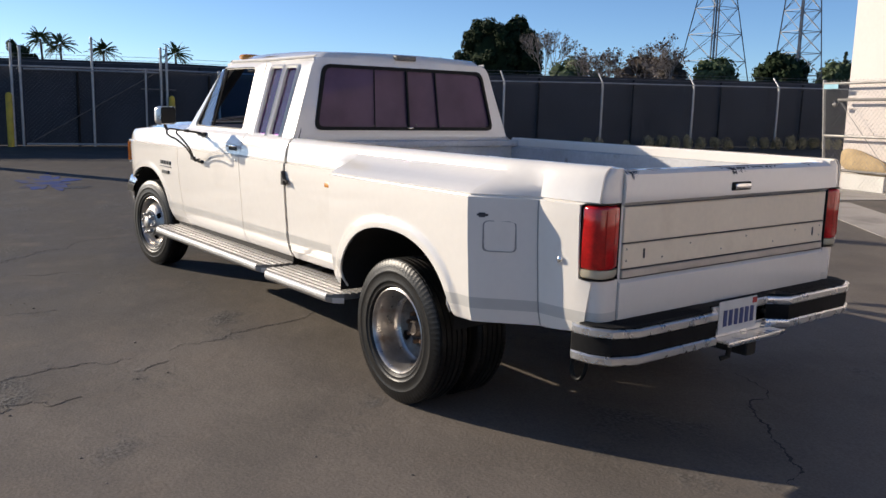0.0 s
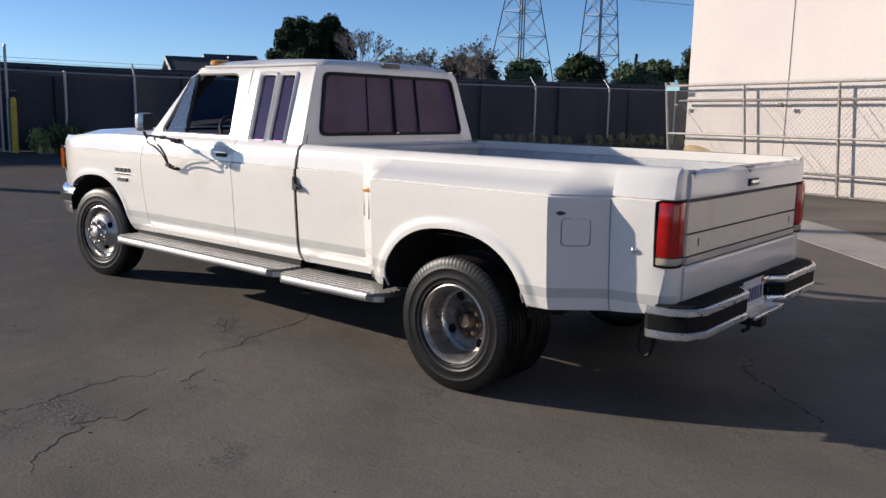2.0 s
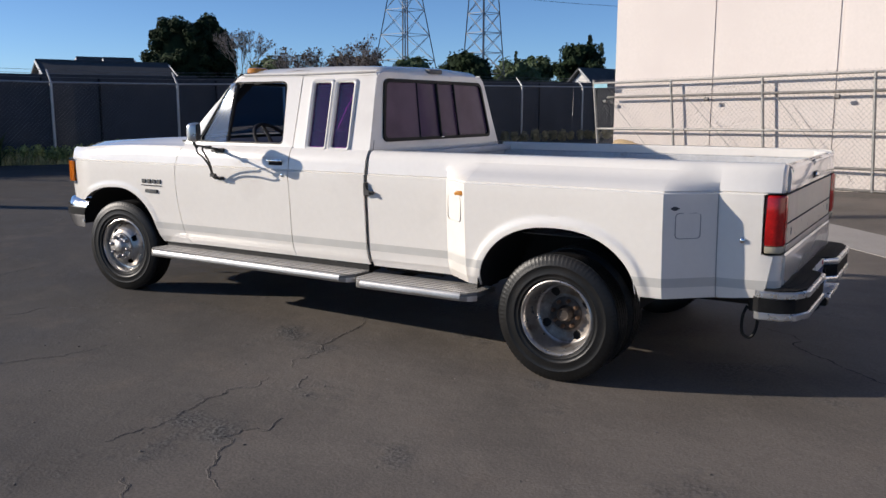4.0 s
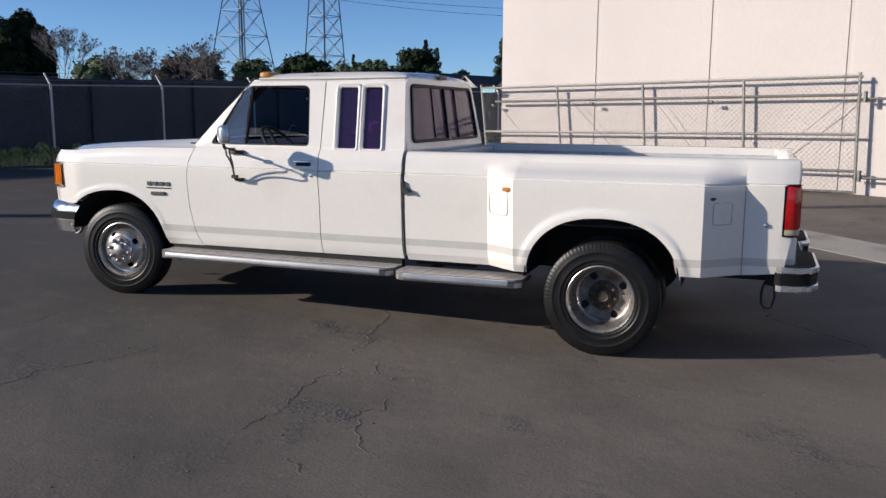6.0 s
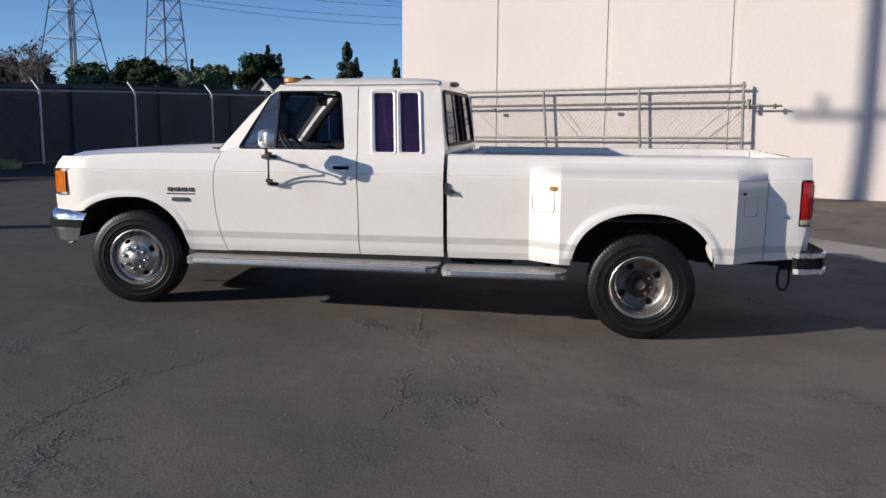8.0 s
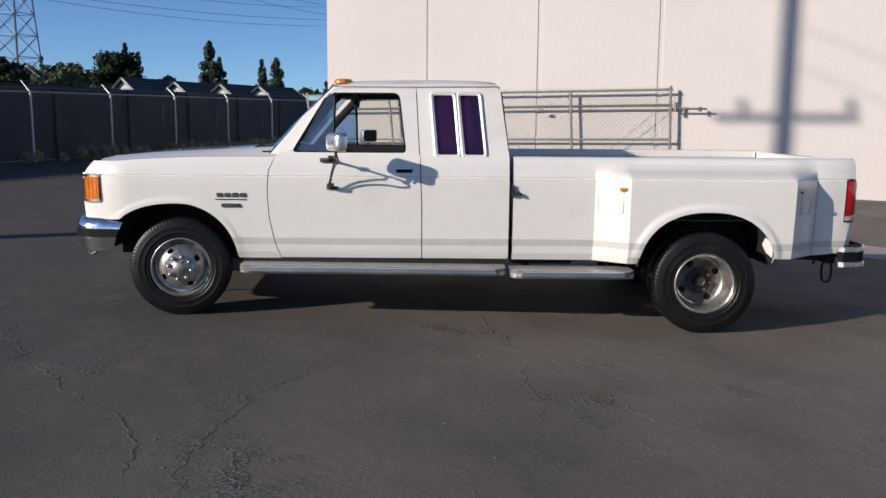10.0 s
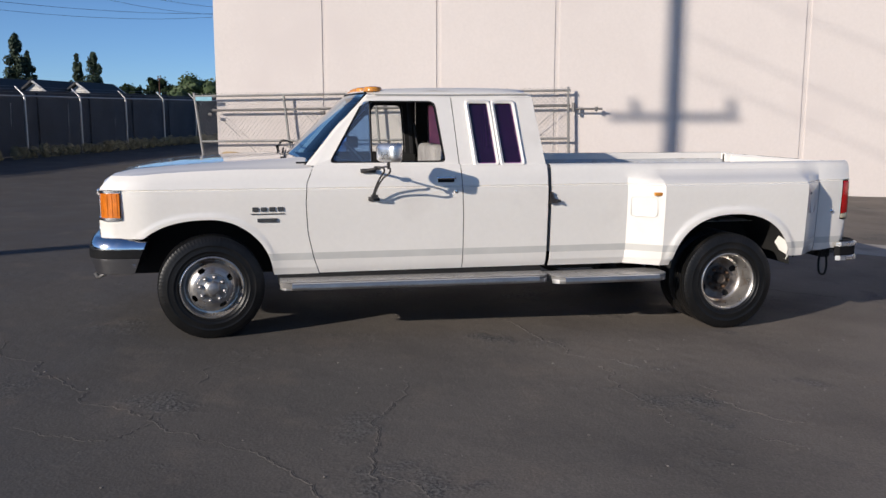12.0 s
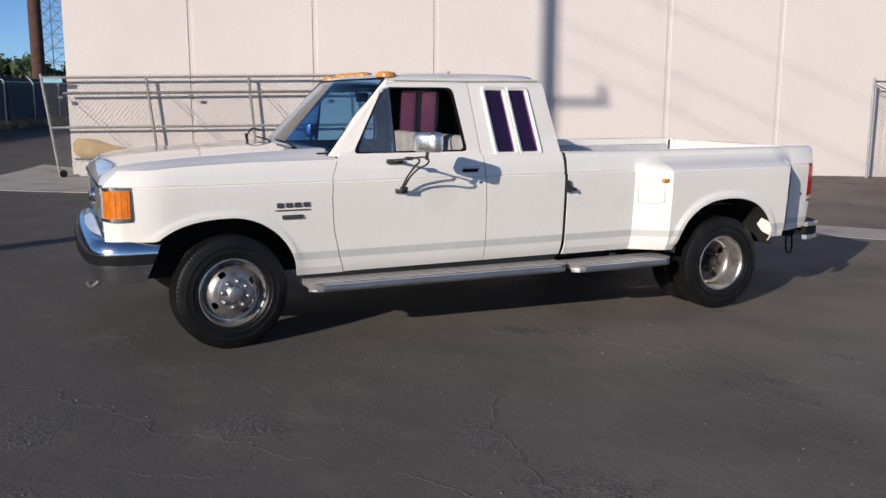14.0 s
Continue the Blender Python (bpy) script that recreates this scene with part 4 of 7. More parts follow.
for s in (1, -1):
    bm = bmesh.new()
    a_out, a_in = [(3.262, s * 0.932, 1.268), (2.985, s * 0.838, 1.525), (2.715, s * 0.760, 1.762)], [(3.275, s * 0.893, 1.272), (3.000, s * 0.800, 1.535), (2.735, s * 0.722, 1.775)]
    back = [(3.20, s * 0.945, 1.265), (2.915, s * 0.845, 1.525), (2.65, s * 0.766, 1.76)]
    backin = [(3.21, s * 0.885, 1.265), (2.925, s * 0.785, 1.525), (2.66, s * 0.70, 1.755)]
    loft(bm, [[Vector(r[i]) for r in (a_out, a_in, backin, back)] for i in range(3)], closed=True)
    bmesh.ops.bevel(bm, geom=bm.edges[:], offset=0.006, segments=2, affect="EDGES")
    part("a_pillar", bm, WHITE, truck)
    bm = bmesh.new()
    tube(bm, [(3.19, s * 0.862, 1.262), (2.92, s * 0.768, 1.518), (2.66, s * 0.690, 1.748)], 0.034, 8)
    part("a_pillar_trim", bm, HEADLINER, truck)
    bm = bmesh.new()
    tube(bm, [upper(s, 0.0)(2.68, 1.772, 0), upper(s, 0.0)(2.2, 1.772, 0), upper(s, 0.0)(1.585, 1.782, 0)], 0.008, 6)
    part("drip_rail", bm, WHITE, roof)
    # grey tube painted as the line of shade under the drip rail
    bm = bmesh.new()
    tube(bm, [upper(s, -0.003)(2.67, 1.763, 0), upper(s, -0.003)(2.2, 1.763, 0), upper(s, -0.003)(1.60, 1.771, 0)], 0.0045, 6)
    part("gutter_shadow_gap", bm, SEAM, roof)
# windshield
bm = bmesh.new()
def shield(u, v, d=0.0):
    half = 0.905 * (1 - v) + 0.73 * v
    return Vector((3.270 + (2.728 - 3.270) * v + (0.155 - 0.08 * v) * (1 - abs(u) ** 2.2) - d, u * half, 1.272 + (1.778 - 1.272) * v - d))
loft(bm, [[shield(k / 14, v) for k in range(-14, 15)] for v in (0, 0.33, 0.66, 1)])
g = part("windshield", bm, WINDSHIELD, truck)
g.visible_shadow = False
bm = bmesh.new()
loop = [shield(k / 8, 0) for k in range(-8, 9)] + [shield(k / 8, 1) for k in range(8, -9, -1)]
tube(bm, loop + [loop[0]], 0.007, 6)
part("windshield_seal", bm, BLACK, truck)

# cab back panel with the sliding rear window
RW_X = lambda z: 1.512 + (z - 1.27) * 0.13
back_at = lambda y, z, d: Vector((RW_X(z) + d - 0.02 * (1 - (y / 0.95) ** 2), y, z))
bm = bmesh.new()
outer = round_poly([(0.945, 1.262), (-0.842, 1.262), (-0.678, 1.775), (0.768, 1.775)], [0.01, 0.01, 0.07, 0.07])
inner = round_poly([(0.803, 1.311), (-0.706, 1.311), (-0.618, 1.734), (0.715, 1.734)], 0.06)
ring_plate(bm, outer, inner, back_at, 0.03)
plate(bm, [(0.945, 1.262), (0.985, 1.18), (0.95, 0.52), (-0.95, 0.52), (-0.985, 1.18), (-0.842, 1.262)], lambda y, z, d: Vector((1.512 + d, y, z)), 0.02)
backpanel = part("cab_back", bm, WHITE, truck, angle=30)
bm = bmesh.new()
seal = round_poly([(0.777, 1.334), (-0.682, 1.334), (-0.598, 1.711), (0.693, 1.711)], 0.045)
ring_plate(bm, inner, seal, lambda y, z, d: back_at(y, z, d - 0.012), 0.03)
trim = bmesh.new()
ring_plate(trim, outer, inner, lambda y, z, d: back_at(y * 0.97, z, d + 0.033), 0.006)
plate(trim, [(0.92, 0.56), (-0.92, 0.56), (-0.92, 1.26), (0.92, 1.26)], lambda y, z, d: Vector((1.545 + d, y, z)), 0.01)
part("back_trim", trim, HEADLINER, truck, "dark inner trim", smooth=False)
rear_window = part("rear_window", bm, BLACK, truck, "rear sliding window in black rubber seal")
cuts = [(0.781, 0.697), (0.343, 0.325), (0.066, 0.064), (-0.196, -0.182), (-0.686, -0.602)]
for k in range(4):
    (a0, a1), (b0, b1) = cuts[k], cuts[k + 1]
    bm = bmesh.new()
    plate(bm, [(a0, 1.330), (b0, 1.330), (b1, 1.714), (a1, 1.714)], lambda y, z, d: back_at(y, z, d + 0.004 + 0.006 * (k in (1, 2))), 0.004)
    g = part("pane", bm, MAUVE, rear_window, smooth=False)
    g.visible_shadow = False
for (y0, y1), thick in zip(cuts[1:4], (0.0045, 0.011, 0.0075)):
    bm = bmesh.new()
    tube(bm, [back_at(y0, 1.330, 0.0), back_at(y1, 1.714, 0.0)], thick, 6)
    part("divider", bm, BLACK, rear_window)
bm = bmesh.new()
box(bm, (1.490, 0.032, 1.322), (1.512, 0.072, 1.332), 0.003, 1)
part("window_latch", bm, CHROME, rear_window, "small bright latch")
for y, z in ((0.352, 1.341), (0.0, 1.35), (-0.235, 1.342), (-0.655, 1.348)):
    bm = bmesh.new()
    lathe(bm, [(-0.002, 0.006), (0.003, 0.005), (0.004, 0.001)], 8, centre=(0, 0, 0))
    bmesh.ops.rotate(bm, verts=bm.verts, cent=(0, 0, 0), matrix=Matrix.Rotation(radians(90), 3, "Z"))
    bmesh.ops.translate(bm, verts=bm.verts, vec=back_at(y, z, 0.0))
    part("glass_clip", bm, GALVDARK, rear_window)
bm = bmesh.new()
box(bm, (1.545, -0.022, 1.782), (1.60, 0.148, 1.815), 0.008, 2)
part("third_brake_lamp", bm, GALVDARK, roof, "grey high brake lamp over the rear window")
# the far rear corner of the cab draws in towards the back panel
for ob in list(truck.children_recursive):
    if ob.type == "MESH" and ob.name.split(".")[0] in ("cab_quarter", "quarter_trim", "window_frame", "window_pane", "quarter_filler", "roof_skin", "roof", "drip_rail", "gutter_shadow_gap"):
        for v in ob.data.vertices:
            if v.co.y < -0.1 and v.co.x < 1.90 and v.co.z > 1.15:
                v.co.y += 0.105 * min(1, (1.90 - v.co.x) / 0.36) ** 2 * sstep(1.15, 1.27, v.co.z) * sstep(0.1, 0.72, -v.co.y)
bm = bmesh.new()
box(bm, (1.468, -0.850, 1.150), (1.498, -0.815, 1.240), 0.006, 1)
box(bm, (1.455, -0.885, 1.225), (1.490, -0.815, 1.243), 0.005, 1)
part("bed_corner_clip", bm, BLACK, truck, "small black clip in the bed corner")

# cab floor, firewall, dash, seats, wheel
bm = bmesh.new()
box(bm, (1.54, -0.93, 0.50), (3.35, 0.93, 0.56))
box(bm, (3.33, -0.90, 0.50), (3.37, 0.90, 1.26))
part("cab_floor", bm, DARK, truck, smooth=False)
bm = bmesh.new()
loft(bm, [[Vector((x, y, z)) for x, z in ((3.33, 1.27), (3.10, 1.275), (2.93, 1.245), (2.90, 1.18), (2.98, 0.98), (3.2, 0.9))] for y in (-0.88, -0.3, 0.3, 0.88)])
solid(bm, 0.02)
part("dashboard", bm, PLASTIC, truck)
bm = bmesh.new()
c, nrm = Vector((2.80, 0.42, 1.25)), Vector((-0.82, 0, 0.57))
e1, e2 = Vector((0, 1, 0)), nrm.cross(Vector((0, 1, 0)))
ringp = [c + e1 * (0.19 * math.cos(t)) + e2 * (0.19 * math.sin(t)) for t in [2 * math.pi * k / 28 for k in range(29)]]
tube(bm, ringp, 0.014, 8, caps=False)
for t in (0.35, math.pi - 0.35, -math.pi / 2):
    tube(bm, [c - nrm * 0.03, c + e1 * (0.18 * math.cos(t)) + e2 * (0.18 * math.sin(t))], 0.014, 6)
tube(bm, [c - nrm * 0.35, c - nrm * 0.02], 0.035, 10)
part("steering_wheel", bm, PLASTIC, truck)
bm = bmesh.new()
for y0, y1 in ((0.04, 0.80), (-0.80, -0.04)):
    box(bm, (2.08, y0, 0.80), (2.62, y1, 0.97), 0.05, 3)
    vs = box(bm, (2.02, y0, 0.92), (2.17, y1, 1.375), 0.05, 3)
part("bench_seat", bm, CLOTH, truck, "grey cloth split bench seat", angle=60)
bm = bmesh.new()
box(bm, (1.60, -0.75, 0.78), (1.80, 0.75, 1.20), 0.04, 3)
part("rear_bench", bm, CLOTH, truck, angle=60)
bm = bmesh.new()
box(bm, (2.70, -0.09, 1.62), (2.73, 0.13, 1.69), 0.01, 2)
tube(bm, [(2.74, 0.02, 1.66), (2.80, 0.02, 1.74)], 0.008, 6)
part("inside_mirror", bm, PLASTIC, truck)
for s in (1, -1):
    bm = bmesh.new()
    vs = [upper(s, 0.05)(x, z, 0) for x, z in ((2.19, 1.28), (2.25, 1.74))]
    tube(bm, vs, 0.03, 8)
    tube(bm, [(2.20, s * 0.77, 1.55), (2.12, s * 0.74, 1.0)], 0.012, 6)
    part("b_pillar_trim", bm, PLASTIC, truck)
    # sun visor
bm = bmesh.new()
for y0, y1 in ((0.08, 0.60), (-0.60, -0.08)):
    box(bm, (2.62, y0, 1.70), (2.78, y1, 1.716), 0.006, 1)
part("sun_visor", bm, HEADLINER, truck)

# bed floor with ribs, front wall
bm = bmesh.new()
loft(bm, [[Vector((x, -0.85 + 1.70 * k / 44, 0.78 + 0.012 * (k % 4 < 2))) for k in range(45)] for x in (-1.04, 1.47)])
part("bed_floor", bm, BEDPAINT, truck, "worn ribbed bed floor", smooth=False)
bm = bmesh.new()
box(bm, (1.44, -0.95, 0.60), (1.472, 0.95, 1.235), 0.008, 2)
box(bm, (1.40, -0.90, 1.20), (1.47, 0.90, 1.245), 0.012, 2)
part("bed_front_wall", bm, BEDPAINT, truck, "worn white bulkhead of the bed")
for s in (1, -1):
    bm = bmesh.new()
    box(bm, (-1.03, min(s * 0.79, s * 0.86), 0.79), (-0.95, max(s * 0.79, s * 0.86), 1.255), 0.008, 2)
    part("bed_corner_post", bm, WHITE, truck)
    bm = bmesh.new()
    box(bm, (-0.47, min(s * 0.56, s * 0.85), 0.905), (0.64, max(s * 0.56, s * 0.85), 0.99), 0.04, 3)
    part("bed_wheel_box", bm, BEDPAINT, truck)

# tailgate
bm = bmesh.new()
rows = []
for y in (-0.815, -0.80, -0.4, 0, 0.4, 0.80, 0.815):
    rows.append([Vector((x, y, z)) for x, z in ((-1.035, 0.60), (-1.06, 0.605), (-1.066, 0.63), (-1.066, 0.775), (-1.050, 0.79), (-1.050, 1.10), (-1.070, 1.115), (-1.072, 1.19), (-1.066, 1.228), (-1.05, 1.246), (-1.02, 1.248), (-1.005, 1.23), (-1.005, 0.60))])
vs, _ = loft(bm, rows, closed=True)
bm.faces.new(vs[0])
bm.faces.new(vs[-1][::-1])
tailgate = part("tailgate", bm, WHITE, truck, "white tailgate with paint worn off its top edge", angle=28)
for nm, z0, z1, m, x in (("trim_panel", 0.945, 1.095, TAN, -1.059), ("lower_trim_panel", 0.835, 0.938, TAN, -1.060), ("moulding", 0.795, 0.828, TANDARK, -1.064)):
    bm = bmesh.new()
    box(bm, (x, -0.80, z0), (-1.046, 0.80, z1), 0.003, 1)
    t = part(nm, bm, m, tailgate, "tan brushed trim sheet with old rivet holes" if nm == "lower_trim_panel" else "")
for k in range(8):
    for z in ((0.868, 0.918) if k in (0, 7) else (0.912,) if k % 2 else (0.866,)):
        y = -0.76 + 1.52 * k / 7 + 0.02 * (k % 2)
        bm = bmesh.new()
        rim_ = [bm.verts.new((-1.0625, y + 0.0045 * math.cos(a_), z + 0.0045 * math.sin(a_))) for a_ in [math.pi * q / 5 for q in range(10)]]
        bm.faces.new(rim_)
        part("rivet_hole", bm, SOOT, tailgate, smooth=False)
for y in (-0.70, 0.66):
    bm = bmesh.new()
    box(bm, (-1.063, y, 0.872), (-1.0605, y + 0.010, 0.912))
    part("clip_slot", bm, SOOT, tailgate, "small dark slot left by a removed badge", smooth=False)
for z in (0.9415, 0.8315, 0.7925, 1.0985):
    bm = bmesh.new()
    box(bm, (-1.0625, -0.80, z - 0.0009), (-1.048, 0.80, z + 0.0009))
    part("trim_seam", bm, SOOT, tailgate, "dark line between trim sheets", smooth=False)
bm = bmesh.new()
box(bm, (-1.078, -0.075, 1.135), (-1.066, 0.075, 1.175), 0.006, 2)
part("handle_bezel", bm, BLACK, tailgate)
bm = bmesh.new()
box(bm, (-1.09, -0.06, 1.142), (-1.076, 0.06, 1.168), 0.006, 2)
part("tailgate_handle", bm, CHROME, tailgate, "chrome latch handle")
random.seed(5)
for cy, half, depth in ((-0.05, 0.34, 0.012), (0.04, 0.13, 0.034), (-0.24, 0.10, 0.022), (0.77, 0.045, 0.034), (0.62, 0.05, 0.010), (-0.60, 0.05, 0.012)):
    bm = bmesh.new()
    rows = [[], [], []]
    for k in range(25):
        y = cy + half * (k / 12 - 1)
        w = depth * (1 - abs(k / 12 - 1)) ** 0.5 * random.uniform(0.3, 1.4)
        for row, f in zip(rows, (0.0, 0.5, 1.0)):
            q = w * f
            row.append(Vector((-1.046 - min(q, 0.02) * 0.95 - max(0.0, q - 0.02) * 0.3, y, 1.2492 - min(q, 0.02) * 0.9 - max(0.0, q - 0.02) * 0.95)))
    loft(bm, rows)
    part("paint_chip", bm, SOOT, tailgate, "worn bare patch on the top edge", smooth=False)

# tail lamps
for s in (1, -1):
    def lens(f, grow, depth):
        pts = [(0.828, -1.056), (0.850, -1.068), (0.882, -1.074), (0.914, -1.073), (0.938, -1.064), (0.957, -1.044), (0.967, -1.015), (0.970, -0.985), (0.92, -0.978), (0.835, -1.02)]
        cy, cx = 0.905, -1.025
        return [(s * (cy + (y - cy) * f), cx + (x - cx) * f - depth) for y, x in pts]
    bm = bmesh.new()
    for z0, z1, e0, e1 in ((0.842, 1.104, 0.0, 1.0), (0.803, 0.840, 1.0, 0.0)):
        lev = [(z0, 0.86 if e0 == 0 else 0.98), (z0 + 0.004, 0.95 if e0 == 0 else 1.0), (z0 + 0.012, 1.0), (z1 - 0.014, 1.0), (z1 - 0.005, 0.96 if e1 else 0.98), (z1, 0.84 if e1 else 0.96)]
        if e0:
            lev = [(z0, 0.84), (z0 + 0.006, 0.96), (z0 + 0.014, 1.0), (z1, 1.0)]
        vs, _ = loft(bm, [[Vector((x, y, z)) for y, x in lens(f, 0, 0)] for z, f in lev], closed=True)
        bm.faces.new(vs[0])
        bm.faces.new(vs[-1][::-1])
    lamp = part("tail_lamp", bm, REDLENS, truck, "red tail lamp with a clear lower lens", angle=60)
    for f in lamp.data.polygons:
        f.material_index = 1 if f.center.z < 0.841 else 0
    lamp.data.materials.append(CLEARLENS)
    bm = bmesh.new()
    box(bm, (-1.058, min(s * 0.821, s * 0.830), 0.792), (-0.98, max(s * 0.821, s * 0.830), 1.116), 0.003, 1)
    for z in (0.797, 1.109):
        vs, _ = loft(bm, [[Vector((x, y, zz)) for y, x in lens(0.97, 0, 0)] for zz in (z - 0.0016, z + 0.0016)], closed=True)
        bm.faces.new(vs[0])
        bm.faces.new(vs[-1][::-1])
    part("lamp_bezel", bm, BLACK, lamp)
    # inner ribs of the lens
    for k in range(2):
        bm = bmesh.new()
        yy = s * (0.872 + 0.05 * k)
        tube(bm, [(-1.0715 + 0.002 * (k == 2), yy, 0.86), (-1.0715 + 0.002 * (k == 2), yy, 1.085)], 0.0025, 6)
        part("lens_rib", bm, REDLENS, lamp)
    # body corner below and above the lamp
    for zs in ((0.555, 0.58, 0.608, 0.633, 0.658, 0.70, 0.796), (1.114, 1.118, 1.15, 1.19, 1.215, 1.232, 1.246, 1.256)):
        bm = bmesh.new()
        rows = []
        for z in zs:
            ye = bsec(z) + tail(-1.04)
            rows.append([Vector((x, s * y, z)) for y, x in ((0.82, -1.056), (ye - 0.070, -1.062), (ye - 0.034, -1.058), (ye - 0.012, -1.044), (ye - 0.002, -1.02), (ye + 0.002, -0.99), (ye - 0.004, -0.95), (0.82, -0.95))])
        vs, fs = loft(bm, rows, closed=True)
        for k, f in enumerate(fs):
            f.material_index = 1 if 2 <= k // 8 < 4 and zs[0] < 1 and k % 8 < 7 else 0
        bm.faces.new(vs[0])
        bm.faces.new(vs[-1][::-1])
        part("bed_corner", bm, (WHITE, STRIPE), truck, angle=50)

# rear step bumper
bumper = empty("rear_bumper")
bumper.parent = truck
def bumper_line(inset):
    out = []
    for y, x in ((1.0, -0.985), (0.995, -1.08), (0.95, -1.16), (0.84, -1.205), (0.30, -1.205), (0.215, -1.13), (-0.215, -1.13), (-0.30, -1.205), (-0.84, -1.205), (-0.95, -1.16), (-0.995, -1.08), (-1.0, -0.985)):
        out.append((y * (1 - inset * 0.9), x + inset))
    return out
def band(bm, z0, z1, inset, round_=0.006):
    a, b = bumper_line(inset), bumper_line(inset + 0.03)
    rows = [[Vector((x, y, z)) for (y, x), z in zip((p, p2, p3, p4, q, q2), (z0 + round_, z0, z1, z1 - round_, z1, z0))] for p, p2, p3, p4, q, q2 in zip(a, bumper_line(inset + round_), bumper_line(inset + round_), a, b, b)]
    rows = [[r[0], r[3], r[2], r[4], r[5], r[1]] for r in rows]
    vs, _ = loft(bm, rows, closed=True)
    bm.faces.new(vs[0])
    bm.faces.new(vs[-1][::-1])
bm = bmesh.new()
band(bm, 0.575, 0.612, 0.0)
part("upper_chrome_band", bm, BUMPER_STEEL, bumper, "chrome band")
bm = bmesh.new()
band(bm, 0.462, 0.500, 0.0)
part("lower_chrome_band", bm, BUMPER_STEEL, bumper, "chrome band")
bm = bmesh.new()
band(bm, 0.498, 0.577, 0.008)
part("black_insert", bm, PAD, bumper, "black rubber insert")
for s in (1, -1):
    bm = bmesh.new()
    outl = [(s * 0.975, -1.07), (s * 0.93, -1.145), (s * 0.83, -1.185), (s * 0.32, -1.185), (s * 0.235, -1.11), (s * 0.235, -1.065), (s * 0.975, -1.0)]
    vs, _ = loft(bm, [[Vector((x, y, z)) for y, x in outl] for z in (0.59, 0.616, 0.619)], closed=True)
    bm.faces.new(vs[-1])
    pad = part("step_pad", bm, PAD, bumper, "black ribbed step pad", angle=25)
    for k in range(5):
        bm = bmesh.new()
        tube(bm, [(-1.085 - 0.018 * k, s * 0.36, 0.618), (-1.085 - 0.018 * k, s * 0.88, 0.618)], 0.004, 5)
        part("rib", bm, PAD, pad)
bm = bmesh.new()
box(bm, (-1.12, -0.235, 0.60), (-1.06, 0.235, 0.617))
part("centre_pad", bm, PAD, bumper)
bm = bmesh.new()
box(bm, (-1.122, -0.22, 0.50), (-1.112, 0.22, 0.60), 0.003, 1)
part("plate_recess", bm, BUMPER_STEEL, bumper)
bm = bmesh.new()
box(bm, (-1.21, -0.235, 0.452), (-1.09, 0.215, 0.463), 0.003, 1)
box(bm, (-1.222, -0.24, 0.442), (-1.208, 0.22, 0.466), 0.005, 2)
part("centre_step", bm, BUMPER_STEEL, bumper, "chrome edged centre step")
bm = bmesh.new()
box(bm, (-1.135, -0.115, 0.478), (-1.130, 0.190, 0.632), 0.002, 1)
lplate = part("licence_plate", bm, PLATE, bumper, "white plate with dark bars", smooth=False)
bm = bmesh.new()
for k in range(6):
    y = 0.155 - 0.043 * k
    box(bm, (-1.138, y - 0.026, 0.513), (-1.1345, y, 0.588), 0.0, 1)
part("plate_bar", bm, INK, lplate, smooth=False)
bm = bmesh.new()
box(bm, (-1.138, -0.108, 0.60), (-1.1345, -0.075, 0.627))
part("plate_sticker", bm, REDINK, lplate, smooth=False)
bm = bmesh.new()
tube(bm, [(-1.13, -0.17, 0.548), (-1.145, -0.17, 0.548)], 0.012, 10)
part("plate_lamp", bm, BLACK, bumper)
bm = bmesh.new()
box(bm, (-1.19, -0.05, 0.365), (-0.98, 0.03, 0.44), 0.006, 1)
tube(bm, [(-1.16, 0.12, 0.45), (-1.15, 0.12, 0.37), (-1.13, 0.15, 0.36)], 0.012, 6)
part("hitch_receiver", bm, DARK, truck)
bm = bmesh.new()
for y in (-0.10, 0.0, 0.10):
    box(bm, (-1.04, y - 0.035, 0.578), (-1.02, y + 0.035, 0.600), 0.004, 1)
part("red_marker_bar", bm, REDLENS, truck)
bm = bmesh.new()
tube(bm, curve_pts([(-0.95, 0.86, 0.50), (-0.955, 0.87, 0.40), (-0.93, 0.88, 0.335), (-0.885, 0.88, 0.35), (-0.88, 0.87, 0.44), (-0.90, 0.86, 0.50)], 5), 0.009, 6)
part("hanging_hose", bm, BLACK, truck, "loop of black hose hanging under the tail")

# front bumper, grille, headlamps
def f_band(bm, prof, n=22):
    half = [(0.0, 4.788), (0.3, 4.784), (0.6, 4.770), (0.78, 4.752), (0.87, 4.732), (0.925, 4.700), (0.962, 4.655), (0.985, 4.600), (0.996, 4.53), (1.000, 4.43), (1.003, 4.34)]
    line = [Vector((x, -y)) for y, x in half[:0:-1]] + [Vector((x, y)) for y, x in half]
    rows = []
    for i, p in enumerate(line):
        d = (line[min(i + 1, len(line) - 1)] - line[max(i - 1, 0)]).normalized()
        nrm = Vector((d.y, -d.x))
        rows.append([Vector((p.x + nrm.x * o + 0.42 * (0.79 - z) * (1 - sstep(4.34, 4.56, p.x)), p.y + nrm.y * o, z)) for o, z in prof])
    loft(bm, rows)
bm = bmesh.new()
f_band(bm, [(-0.12, 0.797), (-0.040, 0.794), (-0.024, 0.787), (-0.006, 0.752), (0.002, 0.735), (0.004, 0.716), (0.004, 0.648), (-0.002, 0.630), (-0.018, 0.575), (-0.026, 0.545), (-0.045, 0.535)])
fb = part("front_bumper", bm, CHROME, truck, "chrome front bumper with a dark strip", angle=40)
bm = bmesh.new()
f_band(bm, [(0.002, 0.714), (0.010, 0.708), (0.010, 0.655), (0.002, 0.649)])
